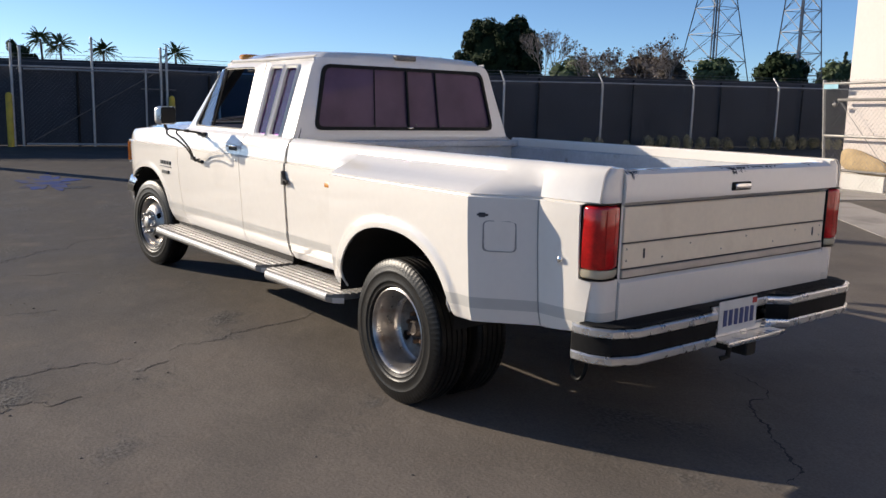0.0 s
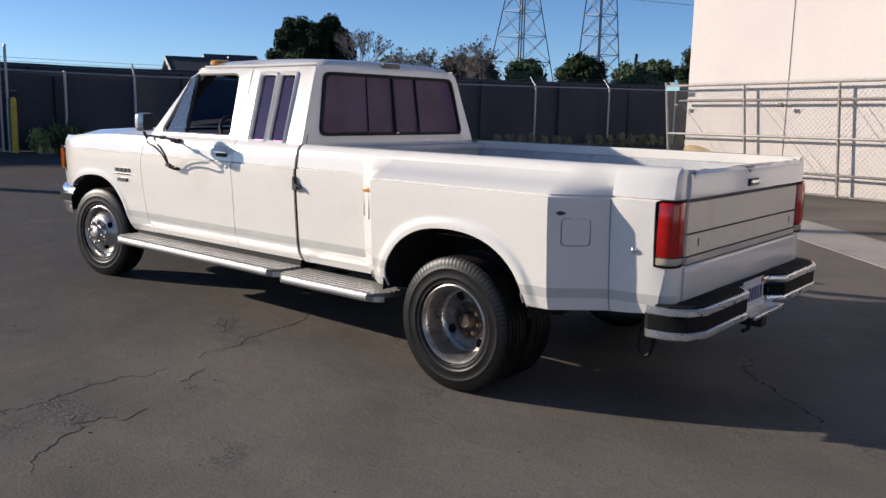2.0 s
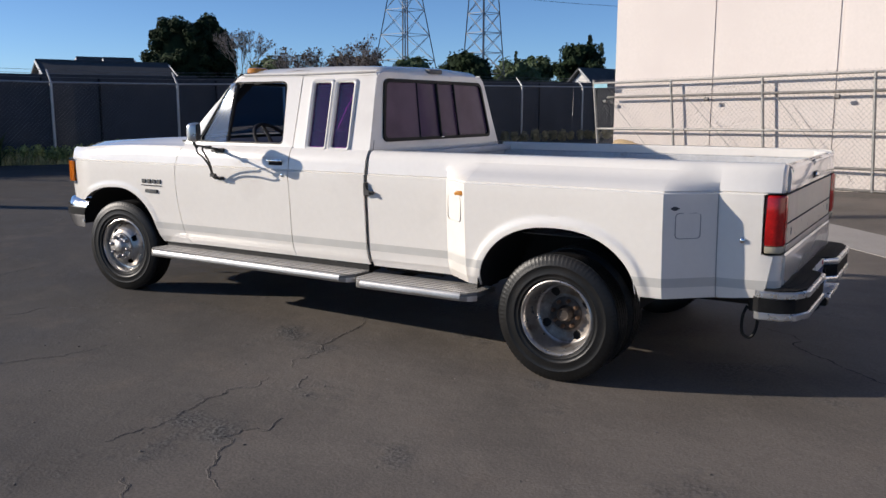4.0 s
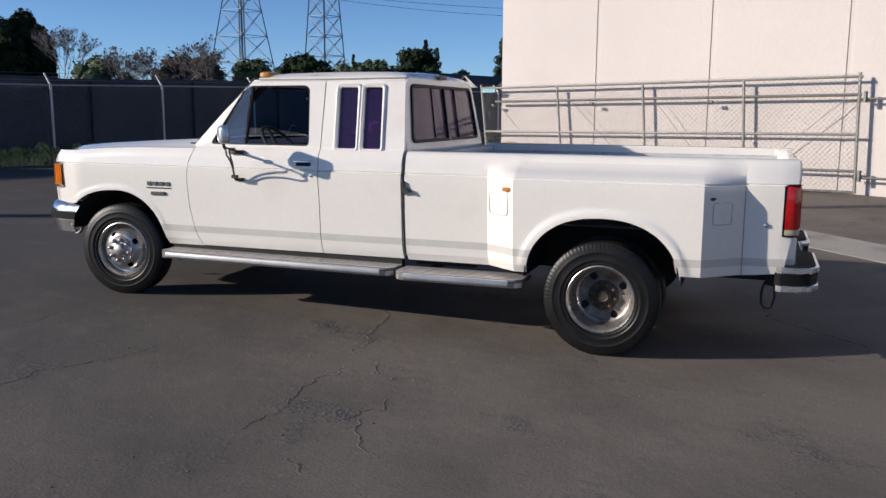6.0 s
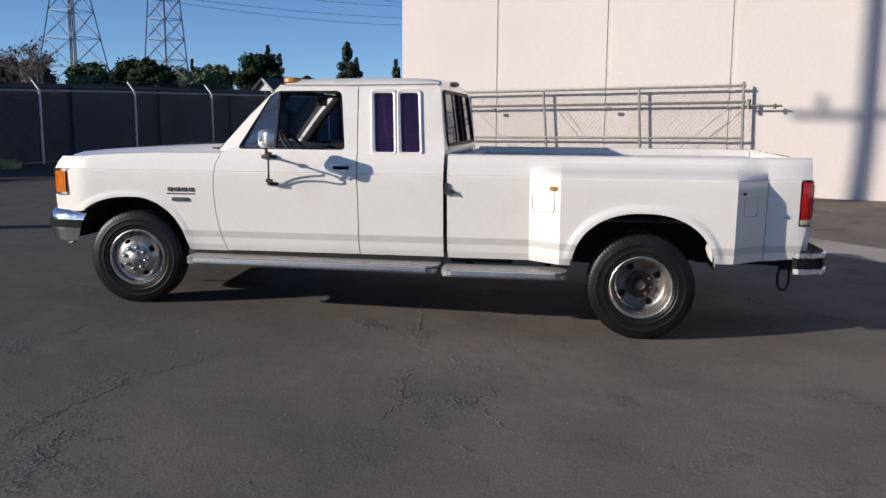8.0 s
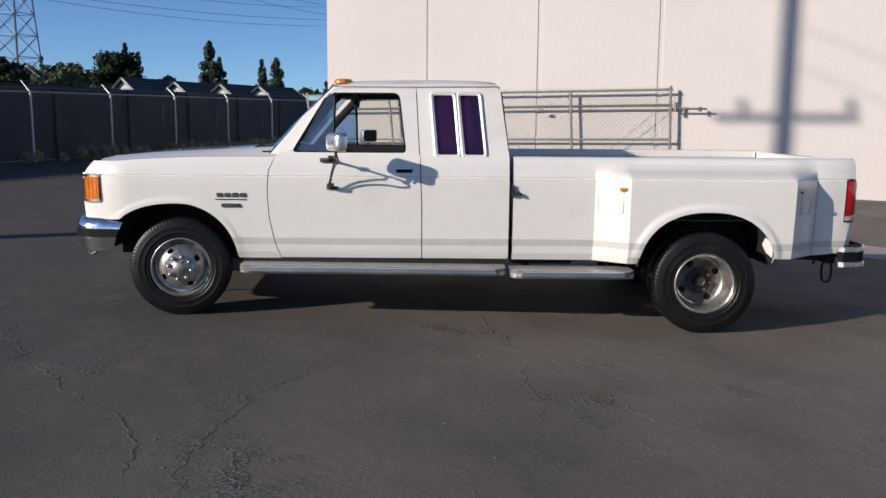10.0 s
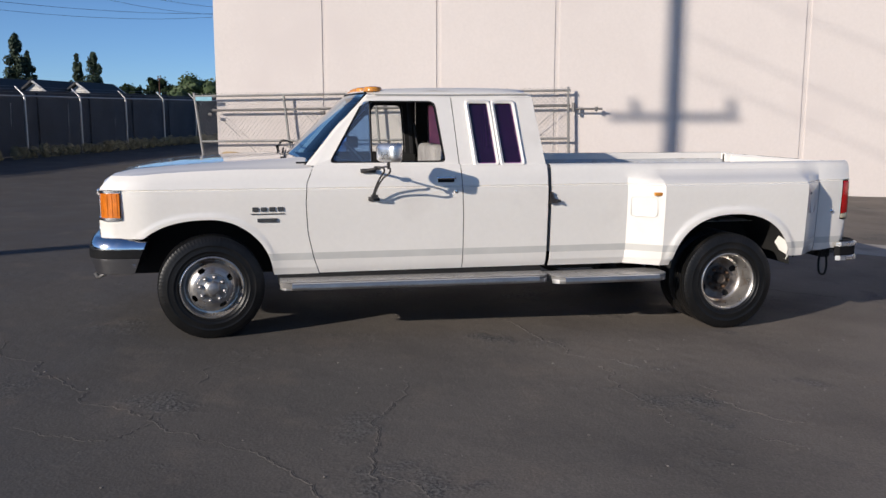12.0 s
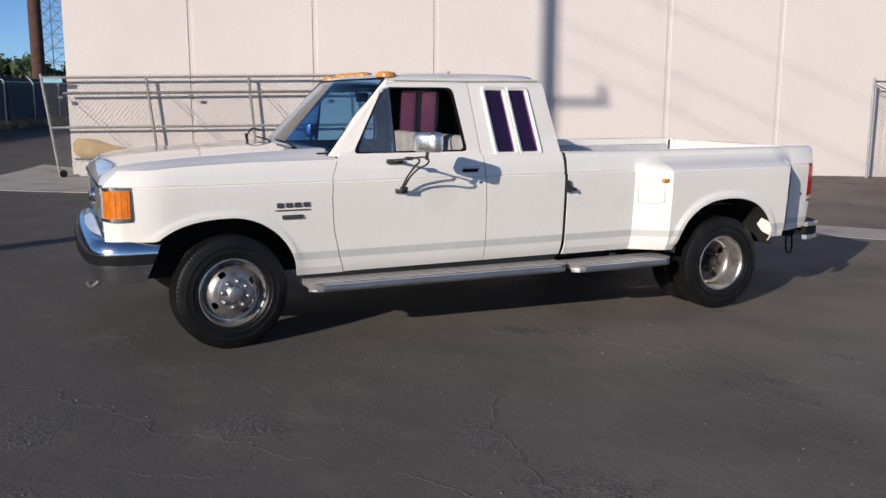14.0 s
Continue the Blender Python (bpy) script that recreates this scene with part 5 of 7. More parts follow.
part("bumper_strip", bm, PAD, fb, "dark grey rubber strip")
bm = bmesh.new()
tube(bm, [(4.44, 0.985, 0.60), (4.44, 0.996, 0.60)], 0.012, 10)
part("bumper_bolt", bm, CHROME, fb)
bm = bmesh.new()
tube(bm, curve_pts([(4.66, 0.62, 0.55), (4.70, 0.62, 0.49), (4.74, 0.62, 0.47), (4.76, 0.62, 0.50)]), 0.014, 8)
part("tow_hook", bm, GALVDARK, truck)
bm = bmesh.new()
box(bm, (4.60, -0.60, 0.86), (4.625, 0.60, 1.10))
for z in span(0.88, 1.08, 5):
    box(bm, (4.62, -0.60, z - 0.008), (4.655, 0.60, z + 0.008))
for y in span(-0.58, 0.58, 8):
    box(bm, (4.62, y - 0.007, 0.86), (4.66, y + 0.007, 1.10))
grille = part("grille", bm, GALVDARK, truck, smooth=False)
bm = bmesh.new()
box(bm, (4.625, -0.88, 1.092), (4.672, 0.88, 1.122), 0.008, 2)
box(bm, (4.625, -0.88, 0.80), (4.668, 0.88, 0.872), 0.008, 2)
part("grille_surround", bm, CHROME, truck)
bm = bmesh.new()
loft(bm, [[Vector((x - 0.16 * abs(k / 10) ** 3, 0.93 * k / 10, z)) for k in range(-10, 11)] for x, z in ((4.64, 0.83), (4.67, 0.815), (4.73, 0.795), (4.73, 0.72))])
part("stone_deflector", bm, WHITE, truck)
bm = bmesh.new()
lathe(bm, [(0, 0.001), (0.02, 0.05), (0, 0.06)], 18, axis="y")
for v in bm.verts:
    v.co = Vector((4.66 + v.co.y, v.co.x * 1.6, 0.985 + v.co.z))
part("grille_emblem", bm, CHROME, grille)
for s in (1, -1):
    bm = bmesh.new()
    box(bm, (4.60, min(s * 0.62, s * 0.865), 0.90), (4.662, max(s * 0.62, s * 0.865), 1.09), 0.012, 2)
    hl = part("headlamp", bm, HEADLAMP, truck, "rectangular headlamp")
    bm = bmesh.new()
    sec = [(4.655, s * 0.872), (4.640, s * 0.932), (4.60, s * 0.978), (4.512, s * 1.002), (4.515, s * 0.90), (4.60, s * 0.87)]
    vs, _ = loft(bm, [[Vector((x, y, z)) for x, y in sec] for z in (0.930, 0.936, 1.090, 1.096)], closed=True)
    bm.faces.new(vs[0])
    bm.faces.new(vs[-1][::-1])
    lamp_ = part("corner_lamp", bm, AMBER, truck, "amber wraparound corner lamp", angle=50)
    for k in range(5):
        bm = bmesh.new()
        t_ = (k + 0.5) / 5
        x_, y_ = interp(t_, [(0, 4.512), (0.55, 4.60), (0.8, 4.640), (1, 4.655)]), interp(t_, [(0, 1.003), (0.55, 0.979), (0.8, 0.933), (1, 0.874)])
        tube(bm, [(x_, s * y_, 0.934), (x_, s * y_, 1.092)], 0.0016, 5)
        part("lens_rib", bm, AMBER, lamp_)
    for z in (0.921, 1.105):
        bm = bmesh.new()
        sec2 = [(4.668, s * 0.868), (4.650, s * 0.934), (4.608, s * 0.974), (4.504, s * 0.994), (4.504, s * 0.90), (4.60, s * 0.86)]
        vs, _ = loft(bm, [[Vector((x, y, z + e)) for x, y in sec2] for e in (-0.009, 0.009)], closed=True)
        bm.faces.new(vs[0])
        bm.faces.new(vs[-1][::-1])
        part("corner_lamp_trim", bm, CHROME, truck)

# running boards
for s in (1, -1):
    for nm, x0, x1, zz, w in (("running_board", 1.53, 3.47, 0.450, 1.175), ("rear_step", 0.60, 1.50, 0.436, 1.205)):
        bm = bmesh.new()
        sec = [(0.90, zz - 0.02), (0.90, zz + 0.008)]
        y = 0.925
        while y < w - 0.045:
            sec += [(y, zz + 0.008), (y + 0.002, zz + 0.014), (y + 0.028, zz + 0.014), (y + 0.030, zz + 0.008)]
            y += 0.044
        sec += [(w - 0.016, zz + 0.012), (w - 0.006, zz + 0.006), (w, zz - 0.008), (w + 0.002, zz - 0.024), (w - 0.008, zz - 0.038), (w - 0.03, zz - 0.040), (w - 0.04, zz - 0.02)]
        rows = []
        xs = [x0, x0 + 0.015, x0 + 0.04, x0 + 0.08] + span(x0 + 0.12, x1 - 0.12, 6) + [x1 - 0.08, x1 - 0.04, x1 - 0.015, x1]
        for x in xs:
            e = min(x - x0, x1 - x)
            pull = 0.0 if e > 0.09 else 0.075 * (1 - e / 0.09) ** 2
            rows.append([Vector((x, s * min(yy, w - pull), z + (0.006 * (x - 2) if nm == "running_board" else 0))) for yy, z in sec])
        vs, _ = loft(bm, rows, closed=True)
        bm.faces.new(vs[0])
        bm.faces.new(vs[-1][::-1])
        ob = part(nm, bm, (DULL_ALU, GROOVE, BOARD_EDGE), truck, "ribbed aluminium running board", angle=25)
        # faces below the rib tops get a darker tone
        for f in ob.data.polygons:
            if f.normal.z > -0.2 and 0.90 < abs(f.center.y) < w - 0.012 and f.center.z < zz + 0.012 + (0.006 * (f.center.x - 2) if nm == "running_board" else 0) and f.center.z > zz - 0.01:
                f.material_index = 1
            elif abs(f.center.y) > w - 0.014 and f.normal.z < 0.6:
                # outer side faces: dark ground reflection put into their colour
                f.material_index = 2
    bm = bmesh.new()
    for x in (0.75, 1.35, 1.7, 2.5, 3.3):
        box(bm, (x - 0.02, min(s * 0.6, s * 1.12), 0.405), (x + 0.02, max(s * 0.6, s * 1.12), 0.43))
    box(bm, (1.53, min(s * 0.90, s * 0.945), 0.43), (3.48, max(s * 0.90, s * 0.945), 0.53))
    part("board_bracket", bm, DARK, truck, smooth=False)

# underbody: frame rails, axles, driveshaft, exhaust, tank
bm = bmesh.new()
for s in (1, -1):
    box(bm, (-1.0, min(s * 0.40, s * 0.48), 0.46), (4.55, max(s * 0.40, s * 0.48), 0.62))
for x in (-0.85, 0.9, 2.0, 3.0, 4.3):
    box(bm, (x - 0.05, -0.45, 0.48), (x + 0.05, 0.45, 0.58))
box(bm, (2.4, -0.18, 0.38), (4.2, 0.2, 0.62), 0.05, 2)
box(bm, (-0.95, -0.38, 0.42), (-0.35, 0.36, 0.72), 0.04, 2)
box(bm, (-0.99, -0.86, 0.47), (-0.90, 0.86, 0.57), 0.01, 1)
box(bm, (-0.92, 0.52, 0.49), (-0.42, 0.80, 0.60), 0.02, 1)
box(bm, (1.0, -0.85, 0.45), (1.48, 0.85, 0.56), 0.02, 1)
box(bm, (3.50, -0.48, 0.60), (4.55, 0.48, 1.15))
tube(bm, [(R_AX, -0.75, R_Z), (R_AX, 0.75, R_Z)], 0.05, 10)
tube(bm, [(F_AX, -0.8, F_Z - 0.03), (F_AX, 0.8, F_Z - 0.03)], 0.045, 10)
lathe(bm, [(-0.14, 0.02), (-0.10, 0.13), (0.10, 0.13), (0.14, 0.02)], 16, centre=(R_AX, 0, R_Z))
tube(bm, [(R_AX + 0.1, 0, R_Z + 0.02), (2.4, 0, 0.46)], 0.05, 10)
tube(bm, [(3.2, -0.55, 0.42), (1.2, -0.6, 0.42), (-0.6, -0.7, 0.42)], 0.035, 8)
part("chassis", bm, DARK, truck, smooth=False)

# wheels
def tyre(bm, at, s, r=0.370, w=0.20, rim=0.212):
    """Tread at the middle, sidewalls rounded, with ribs, grooves and shoulder blocks."""
    h = w / 2
    prof = [(-h * 0.72, rim), (-h * 0.86, rim + 0.012), (-h * 0.97, rim + 0.045), (-h, rim + 0.085), (-h * 0.97, r - 0.040), (-h * 0.90, r - 0.018), (-h * 0.82, r - 0.006)]
    for k in range(5):
        c = (-0.62 + 0.31 * k) * h
        prof += [(c - 0.10 * h, r), (c + 0.13 * h, r), (c + 0.135 * h, r - 0.008), (c + 0.185 * h, r - 0.008)]
    prof += [(h * 0.82, r - 0.006), (h * 0.90, r - 0.018), (h * 0.97, r - 0.040), (h, r - 0.058), (h * 1.018, r - 0.062), (h * 1.018, r - 0.066), (h * 0.995, r - 0.070), (h, rim + 0.075), (h * 0.985, rim + 0.055), (h * 1.005, rim + 0.050), (h * 1.0, rim + 0.044), (h * 0.96, rim + 0.040), (h * 0.93, rim + 0.026), (h * 0.94, rim + 0.022), (h * 0.86, rim + 0.012), (h * 0.72, rim)]
    if s < 0:
        prof = [(-a, q) for a, q in prof]
    rings = lathe(bm, prof, 252, centre=at)
    # shoulder blocks: every third column of the shoulder's rings is cut in
    for ring, (a_, r_) in zip(rings, prof):
        if abs(a_) > 0.66 * h and r_ > r - 0.045:
            for k in range(0, 252, 3):
                v = ring[k]
                d = Vector((v.co.x - at[0], 0, v.co.z - at[2])).normalized()
                v.co -= d * (0.0030 if abs(a_) < 0.88 * h else 0.0014) + Vector((0, math.copysign(0.0012, a_), 0))


def wheel(kind, at, s, steer=0.0):
    w = empty("wheel")
    w.parent = truck
    c = Vector(at)
    w.matrix_local = Matrix.Translation(c) @ Matrix.Rotation(radians(steer), 4, "Z") @ Matrix.Translation(-c)
    bm = bmesh.new()
    tyre(bm, at, s, 0.362 if kind == "front" else 0.370)
    part("tyre", bm, TYRE, w, "black road tyre with dusty sidewall", angle=40)
    if kind == "front":
        prof = [(0.072, 0.214), (0.082, 0.220), (0.086, 0.212), (0.076, 0.204), (0.050, 0.200), (0.030, 0.190), (0.028, 0.178), (0.052, 0.168), (0.078, 0.150), (0.094, 0.130), (0.102, 0.112), (0.104, 0.098), (0.108, 0.092), (0.108, 0.001)]
        face = 0.108
    else:
        prof = [(0.072, 0.214), (0.082, 0.222), (0.087, 0.214), (0.078, 0.204), (0.062, 0.198), (0.040, 0.196), (0.000, 0.190), (-0.030, 0.186), (-0.052, 0.178), (-0.066, 0.160), (-0.072, 0.140), (-0.076, 0.115), (-0.072, 0.098), (-0.070, 0.001)]
        face = -0.070
    lo, hi = (0.110, 0.160) if kind == "front" else (0.104, 0.172)
    dense = []
    for (a0, r0), (a1, r1) in zip(prof, prof[1:]):
        cuts_ = 5 if min(r0, r1) < hi and max(r0, r1) > lo else 1
        dense += [(a0 + (a1 - a0) * q / cuts_, r0 + (r1 - r0) * q / cuts_) for q in range(cuts_)]
    prof = [(s * a, r) for a, r in dense + [prof[-1]]]
    holes = [radians(d) for d in (60, 150, 240, 330)]
    rc, rr = ((0.138, 0.017) if kind == "front" else (0.140, 0.026))

    def is_hole(i, k):
        t = 2 * math.pi * (k + 0.5) / 128
        rm = (prof[i][1] + prof[i + 1][1]) / 2
        dt = min(abs((t - h + math.pi) % (2 * math.pi) - math.pi) for h in holes)
        return ((rm - rc) / rr) ** 2 + (dt * rc / 0.026) ** 2 < 1
    bm = bmesh.new()
    lathe(bm, prof, 128, centre=at, skip=is_hole)
    rim_ob = part("rim", bm, (WORN_STEEL, RIMDARK), w, "worn steel rim", angle=40)
    # the rear disc inside the bowl takes a darker tone
    if kind == "rear":
        for f in rim_ob.data.polygons:
            if math.hypot(f.center.x - c.x, f.center.z - c.z) < 0.166:
                f.material_index = 1
    bm = bmesh.new()
    lathe(bm, [(s * -0.09, 0.001), (s * -0.09, 0.185), (s * -0.02 if kind == "front" else s * -0.085, 0.185), (s * -0.02 if kind == "front" else s * -0.085, 0.001)], 32, centre=at)
    part("brake_drum", bm, DARK, w)
    # hub and eight nuts
    bm = bmesh.new()
    if kind == "front":
        lathe(bm, [(s * (face - 0.004), 0.108), (s * (face + 0.006), 0.104), (s * (face + 0.008), 0.060), (s * (face + 0.012), 0.054), (s * (face + 0.026), 0.048), (s * (face + 0.034), 0.034), (s * (face + 0.036), 0.001)], 40, centre=at)
    else:
        lathe(bm, [(s * (face + 0.003), 0.100), (s * (face + 0.006), 0.096), (s * (face + 0.006), 0.050), (s * (face + 0.045), 0.044), (s * (face + 0.055), 0.034), (s * (face + 0.048), 0.026), (s * (face + 0.048), 0.001)], 24, centre=at)
    part("hub", bm, HUBSTEEL if kind == "front" else HUBDARK, w, angle=40)
    for k in range(8):
        t = 2 * math.pi * k / 8 + 0.2
        bm = bmesh.new()
        q = c + Vector((0.083 * math.cos(t), 0, 0.083 * math.sin(t))) if kind == "front" else c + Vector((0.078 * math.cos(t), 0, 0.078 * math.sin(t)))
        if kind == "front":
            lathe(bm, [(s * (face + 0.004), 0.017), (s * (face + 0.010), 0.016), (s * (face + 0.026), 0.014), (s * (face + 0.033), 0.009), (s * (face + 0.035), 0.001)], 12, centre=q)
        else:
            lathe(bm, [(s * (face + 0.008), 0.013), (s * (face + 0.03), 0.012), (s * (face + 0.036), 0.007), (s * (face + 0.036), 0.001)], 6, centre=q)
        part("wheel_nut", bm, HUBSTEEL if kind == "front" else RUST, w, angle=50)
    return w


wheel("front", (F_AX, 0.925, F_Z), 1, 6.5)
wheel("front", (F_AX, -0.925, F_Z), -1, 6.5)
for s in (1, -1):
    wheel("rear", (R_AX, s * 1.055, R_Z + (0.0 if s > 0 else 0.02)), s)
    w = empty("wheel")
    w.parent = truck
    bm = bmesh.new()
    tyre(bm, (R_AX, s * 0.80, R_Z + (0.0 if s > 0 else 0.02)), s)
    part("tyre", bm, TYRE, w, "black inner dual tyre", angle=40)

# outside mirrors
for s in (1, -1):
    m = empty("side_mirror")
    m.parent = truck
    along, facing, mid = Vector((0.616, -0.788 * s, 0)), Vector((-0.788, -0.616 * s, 0)), Vector((2.735, s * 1.32, 1.368))
    bm = bmesh.new()
    rows = []
    for off, f in ((-0.040, 0.35), (-0.036, 0.72), (-0.022, 0.93), (0.0, 1.0), (0.030, 1.0)):
        o = round_poly([(-0.098 * f, -0.064 * f), (0.098 * f, -0.064 * f), (0.098 * f, 0.064 * f), (-0.098 * f, 0.064 * f)], 0.032)
        rows.append([mid + along * p.x + facing * off + Vector((0, 0, p.y)) for p in o])
    vs, _ = loft(bm, rows, closed=True)
    bm.faces.new(vs[0])
    bm.faces.new(vs[-1][::-1])
    part("mirror_head", bm, BUMPER_STEEL, m, "satin chrome mirror housing", angle=50)
    # flat black stands in for the dark reflection in the mirror
    bm = bmesh.new()
    o = round_poly([(-0.090, -0.056), (0.090, -0.056), (0.090, 0.056), (-0.090, 0.056)], 0.026)
    vs, _ = loft(bm, [[mid + along * p.x + facing * off + Vector((0, 0, p.y)) for p in o] for off in (0.028, 0.034)], closed=True)
    bm.faces.new(vs[-1])
    part("mirror_glass", bm, BLACK, m)
    bm = bmesh.new()
    tube(bm, curve_pts([(2.83, s * 1.015, 1.038), (2.818, s * 1.055, 1.034), (2.810, s * 1.080, 1.042), (2.786, s * 1.145, 1.130), (2.757, s * 1.225, 1.193), (2.732, s * 1.290, 1.222), (2.722, s * 1.312, 1.250), (2.735, s * 1.292, 1.272), (2.77, s * 1.19, 1.262), (2.83, s * 1.01, 1.240)]), 0.0065, 8)
    tube(bm, curve_pts([(2.84, s * 1.015, 1.045), (2.826, s * 1.050, 1.042), (2.818, s * 1.075, 1.050), (2.793, s * 1.125, 1.135), (2.768, s * 1.190, 1.205), (2.754, s * 1.222, 1.232), (2.752, s * 1.230, 1.250), (2.765, s * 1.205, 1.262), (2.80, s * 1.11, 1.250), (2.85, s * 1.01, 1.232)]), 0.0065, 8)
    tube(bm, curve_pts([(2.732, s * 1.298, 1.262), (2.735, s * 1.315, 1.285), (2.735, s * 1.320, 1.31)]), 0.011, 8)
    for x_, y_, z_ in ((2.79, 1.14, 1.256), (2.806, 1.09, 1.055)):
        box(bm, (x_ - 0.028, min(s * (y_ - 0.012), s * (y_ + 0.012)), z_ - 0.012), (x_ + 0.022, max(s * (y_ - 0.012), s * (y_ + 0.012)), z_ + 0.012), 0.003, 1)
    part("mirror_bracket", bm, ARM, m, "dark weathered tubular bracket")
    bm = bmesh.new()
    box(bm, (2.78, min(s * 0.985, s * 1.02), 1.215), (2.89, max(s * 0.985, s * 1.02), 1.245), 0.006, 2)
    part("bracket_foot", bm, ARM, m)
    bm = bmesh.new()
    box(bm, (2.76, min(s * 1.02, s * 1.045), 1.018), (2.84, max(s * 1.02, s * 1.045), 1.042), 0.006, 2)
    part("bracket_foot", bm, ARM, m)

# the windshield, its pillars and the front of the roof stand a little further forward at the top, and the near side flares out
for ob in truck.children_recursive:
    if ob.type == "MESH" and "mirror" not in ob.name and "bracket" not in ob.name:
        for v in ob.data.vertices:
            x, y, z = v.co
            if z > 1.27 and 2.30 < x < 3.45:
                v.co.x += 0.085 * min(1.0, (z - 1.27) / 0.45) * sstep(2.30, 2.72, x)
            if z > 1.24 and x > 1.75 and 0.3 < y < 1.0:
                edge = house_y(min(z, 1.77))
                v.co.y += 0.03 * min(1.0, (x - 1.75) / 1.0) * sstep(1.22, 1.66, z) * sstep(edge - 0.40, edge - 0.06, y)

# ---- rolling gate in front of the building ----
GATE_AT = on_wall(-0.40, 0.19)


def on_gate(s, out=0.0, z=0.0):
    p = GATE_AT + WALL_U * s + WALL_N * out
    return Vector((p.x, p.y, z))


def chain_link(bm, place, length, height, cell=0.062, r=0.0022):
    """Woven wires on a panel; place(s, h) gives the point s along and h up."""
    step = cell * 1.414
    for sign in (1, -1):
        c = -height
        while c < length + height:
            s0, s1 = (c, c + height) if sign > 0 else (c + height, c)
            a, b = (s0, 0.0), (s1, height)
            pts = []
            for (u, h), (u2, h2) in ((a, b),):
                t0, t1 = 0.0, 1.0
                du = u2 - u
                for lim, keep in ((0.0, 1), (length, -1)):
                    t = (lim - u) / du
                    if du * keep > 0:
                        t0 = max(t0, t)
                    else:
                        t1 = min(t1, t)
                if t1 > t0:
                    pts = [place(u + du * t0, h + (h2 - h) * t0), place(u + du * t1, h + (h2 - h) * t1)]
            if pts:
                tube(bm, pts, r, 3, caps=False)
            c += step


gate = empty("rolling_gate")
tagged(gate, "galvanised rolling chain-link gate parked along the building", "gate")
GATE_LEN = 7.72


def gz(s, h):
    """Height at h of the gate's own height; its top runs up slightly."""
    low, top = 0.17 + 0.011 * s, 2.04 + 0.013 * s
    return low + (top - low) * h


def lean(s, h):
    """The uprights lean: how far along the gate a point at h of its height is pushed."""
    return s + (0.235 - 0.024 * s) * (1 - h)


for nm, h, m, r in (("top_rail", 1.0, GATEPIPE, 0.024), ("guide_rail", 0.845, GALVDARK, 0.026), ("middle_rail", 0.505, GATEPIPE, 0.024), ("low_guide_rail", 0.185, GALVDARK, 0.024), ("bottom_rail", 0.0, GALVDARK, 0.024)):
    bm = bmesh.new()
    s0 = 0.0 if m is GATEPIPE else 0.35
    tube(bm, [on_gate(lean(s0, h), 0.0, gz(s0, h)), on_gate(GATE_LEN, 0.0, gz(GATE_LEN, h))], r, 8)
    part(nm, bm, m, gate)
for s in (0.0, 1.92, 3.83, 5.77, 7.67):
    bm = bmesh.new()
    tube(bm, [on_gate(lean(s, 0), 0.0, gz(s, 0.0) - 0.02), on_gate(s, 0.0, gz(s, 1) + (0.07 if s > 7 or s == 0 else 0))], 0.026, 8)
    part("upright", bm, GATEPIPE, gate)
for s0, s1 in ((0.45, 1.85), (2.3, 3.75), (4.1, 5.3), (7.5, 5.9)):
    bm = bmesh.new()
    tube(bm, [on_gate(s0, 0.0, gz(s0, 0.82)), on_gate(s1, 0.0, gz(s1, 0.1))], 0.006, 5)
    part("brace_rod", bm, GATEPIPE, gate)
bm = bmesh.new()
chain_link(bm, lambda s, h: on_gate(lean(s, h / 1.87), 0.028, gz(s, h / 1.87)), GATE_LEN, 1.93)
part("chain_link_mesh", bm, WIRE, gate, smooth=False)
for h in (0.81, 0.13):
    bm = bmesh.new()
    z = gz(GATE_LEN, h)
    tube(bm, [on_gate(GATE_LEN - 0.05, 0.0, z), on_gate(GATE_LEN + 0.62, 0.0, z)], 0.020, 8)
    tube(bm, [on_gate(GATE_LEN + 0.50, 0.0, z - 0.05), on_gate(GATE_LEN + 0.50, 0.0, z + 0.04)], 0.03, 6)
    tube(bm, [on_gate(GATE_LEN + 0.06, 0.02, z - 0.06), on_gate(GATE_LEN + 0.06, 0.02, z + 0.12)], 0.035, 6)
    part("latch_arm", bm, GALVDARK, gate)
for s in (0.35, 2.75, 5.2):
    bm = bmesh.new()
    tube(bm, [on_gate(s - 0.04, 0.03, gz(s, 0.80)), on_gate(s + 0.04, 0.03, gz(s, 0.80))], 0.035, 8)
    part("guide_roller", bm, GALVDARK, gate)
bm = bmesh.new()
w0 = on_gate(0.30, 0.0, 0)
wz = ground_z(w0.x, w0.y) + 0.075
lathe(bm, [(-0.025, 0.03), (-0.025, 0.068), (-0.012, 0.074), (0.012, 0.074), (0.025, 0.068), (0.025, 0.03)], 20, centre=(w0.x, w0.y + 0.02, wz))
tube(bm, [(w0.x, w0.y + 0.05, wz), (w0.x, w0.y - 0.05, wz)], 0.03, 8)
part("gate_wheel", bm, BLACK, gate)
bm = bmesh.new()
pa, pb = on_gate(0.05, 0.045, 0), on_gate(0.40, 0.045, 0)
plate_rows = [[Vector((p.x, p.y, z)) for p in (pa, pb)] for z in (1.95, 2.03)]
loft(bm, plate_rows)
solid(bm, 0.004)
part("small_sign", bm, SIGN, gate, "small pale blue sign plate", smooth=False)
# side return of mesh beside the gate's free end
post = empty("gate_post")
tagged(post, "galvanised gate post beside the building corner", "gate post")
bm = bmesh.new()
p = on_gate(0.40, -0.45)
tube(bm, [(p.x, p.y, 0.0), (p.x, p.y, 2.12)], 0.035, 10)
part("pipe", bm, GATEPIPE, post)

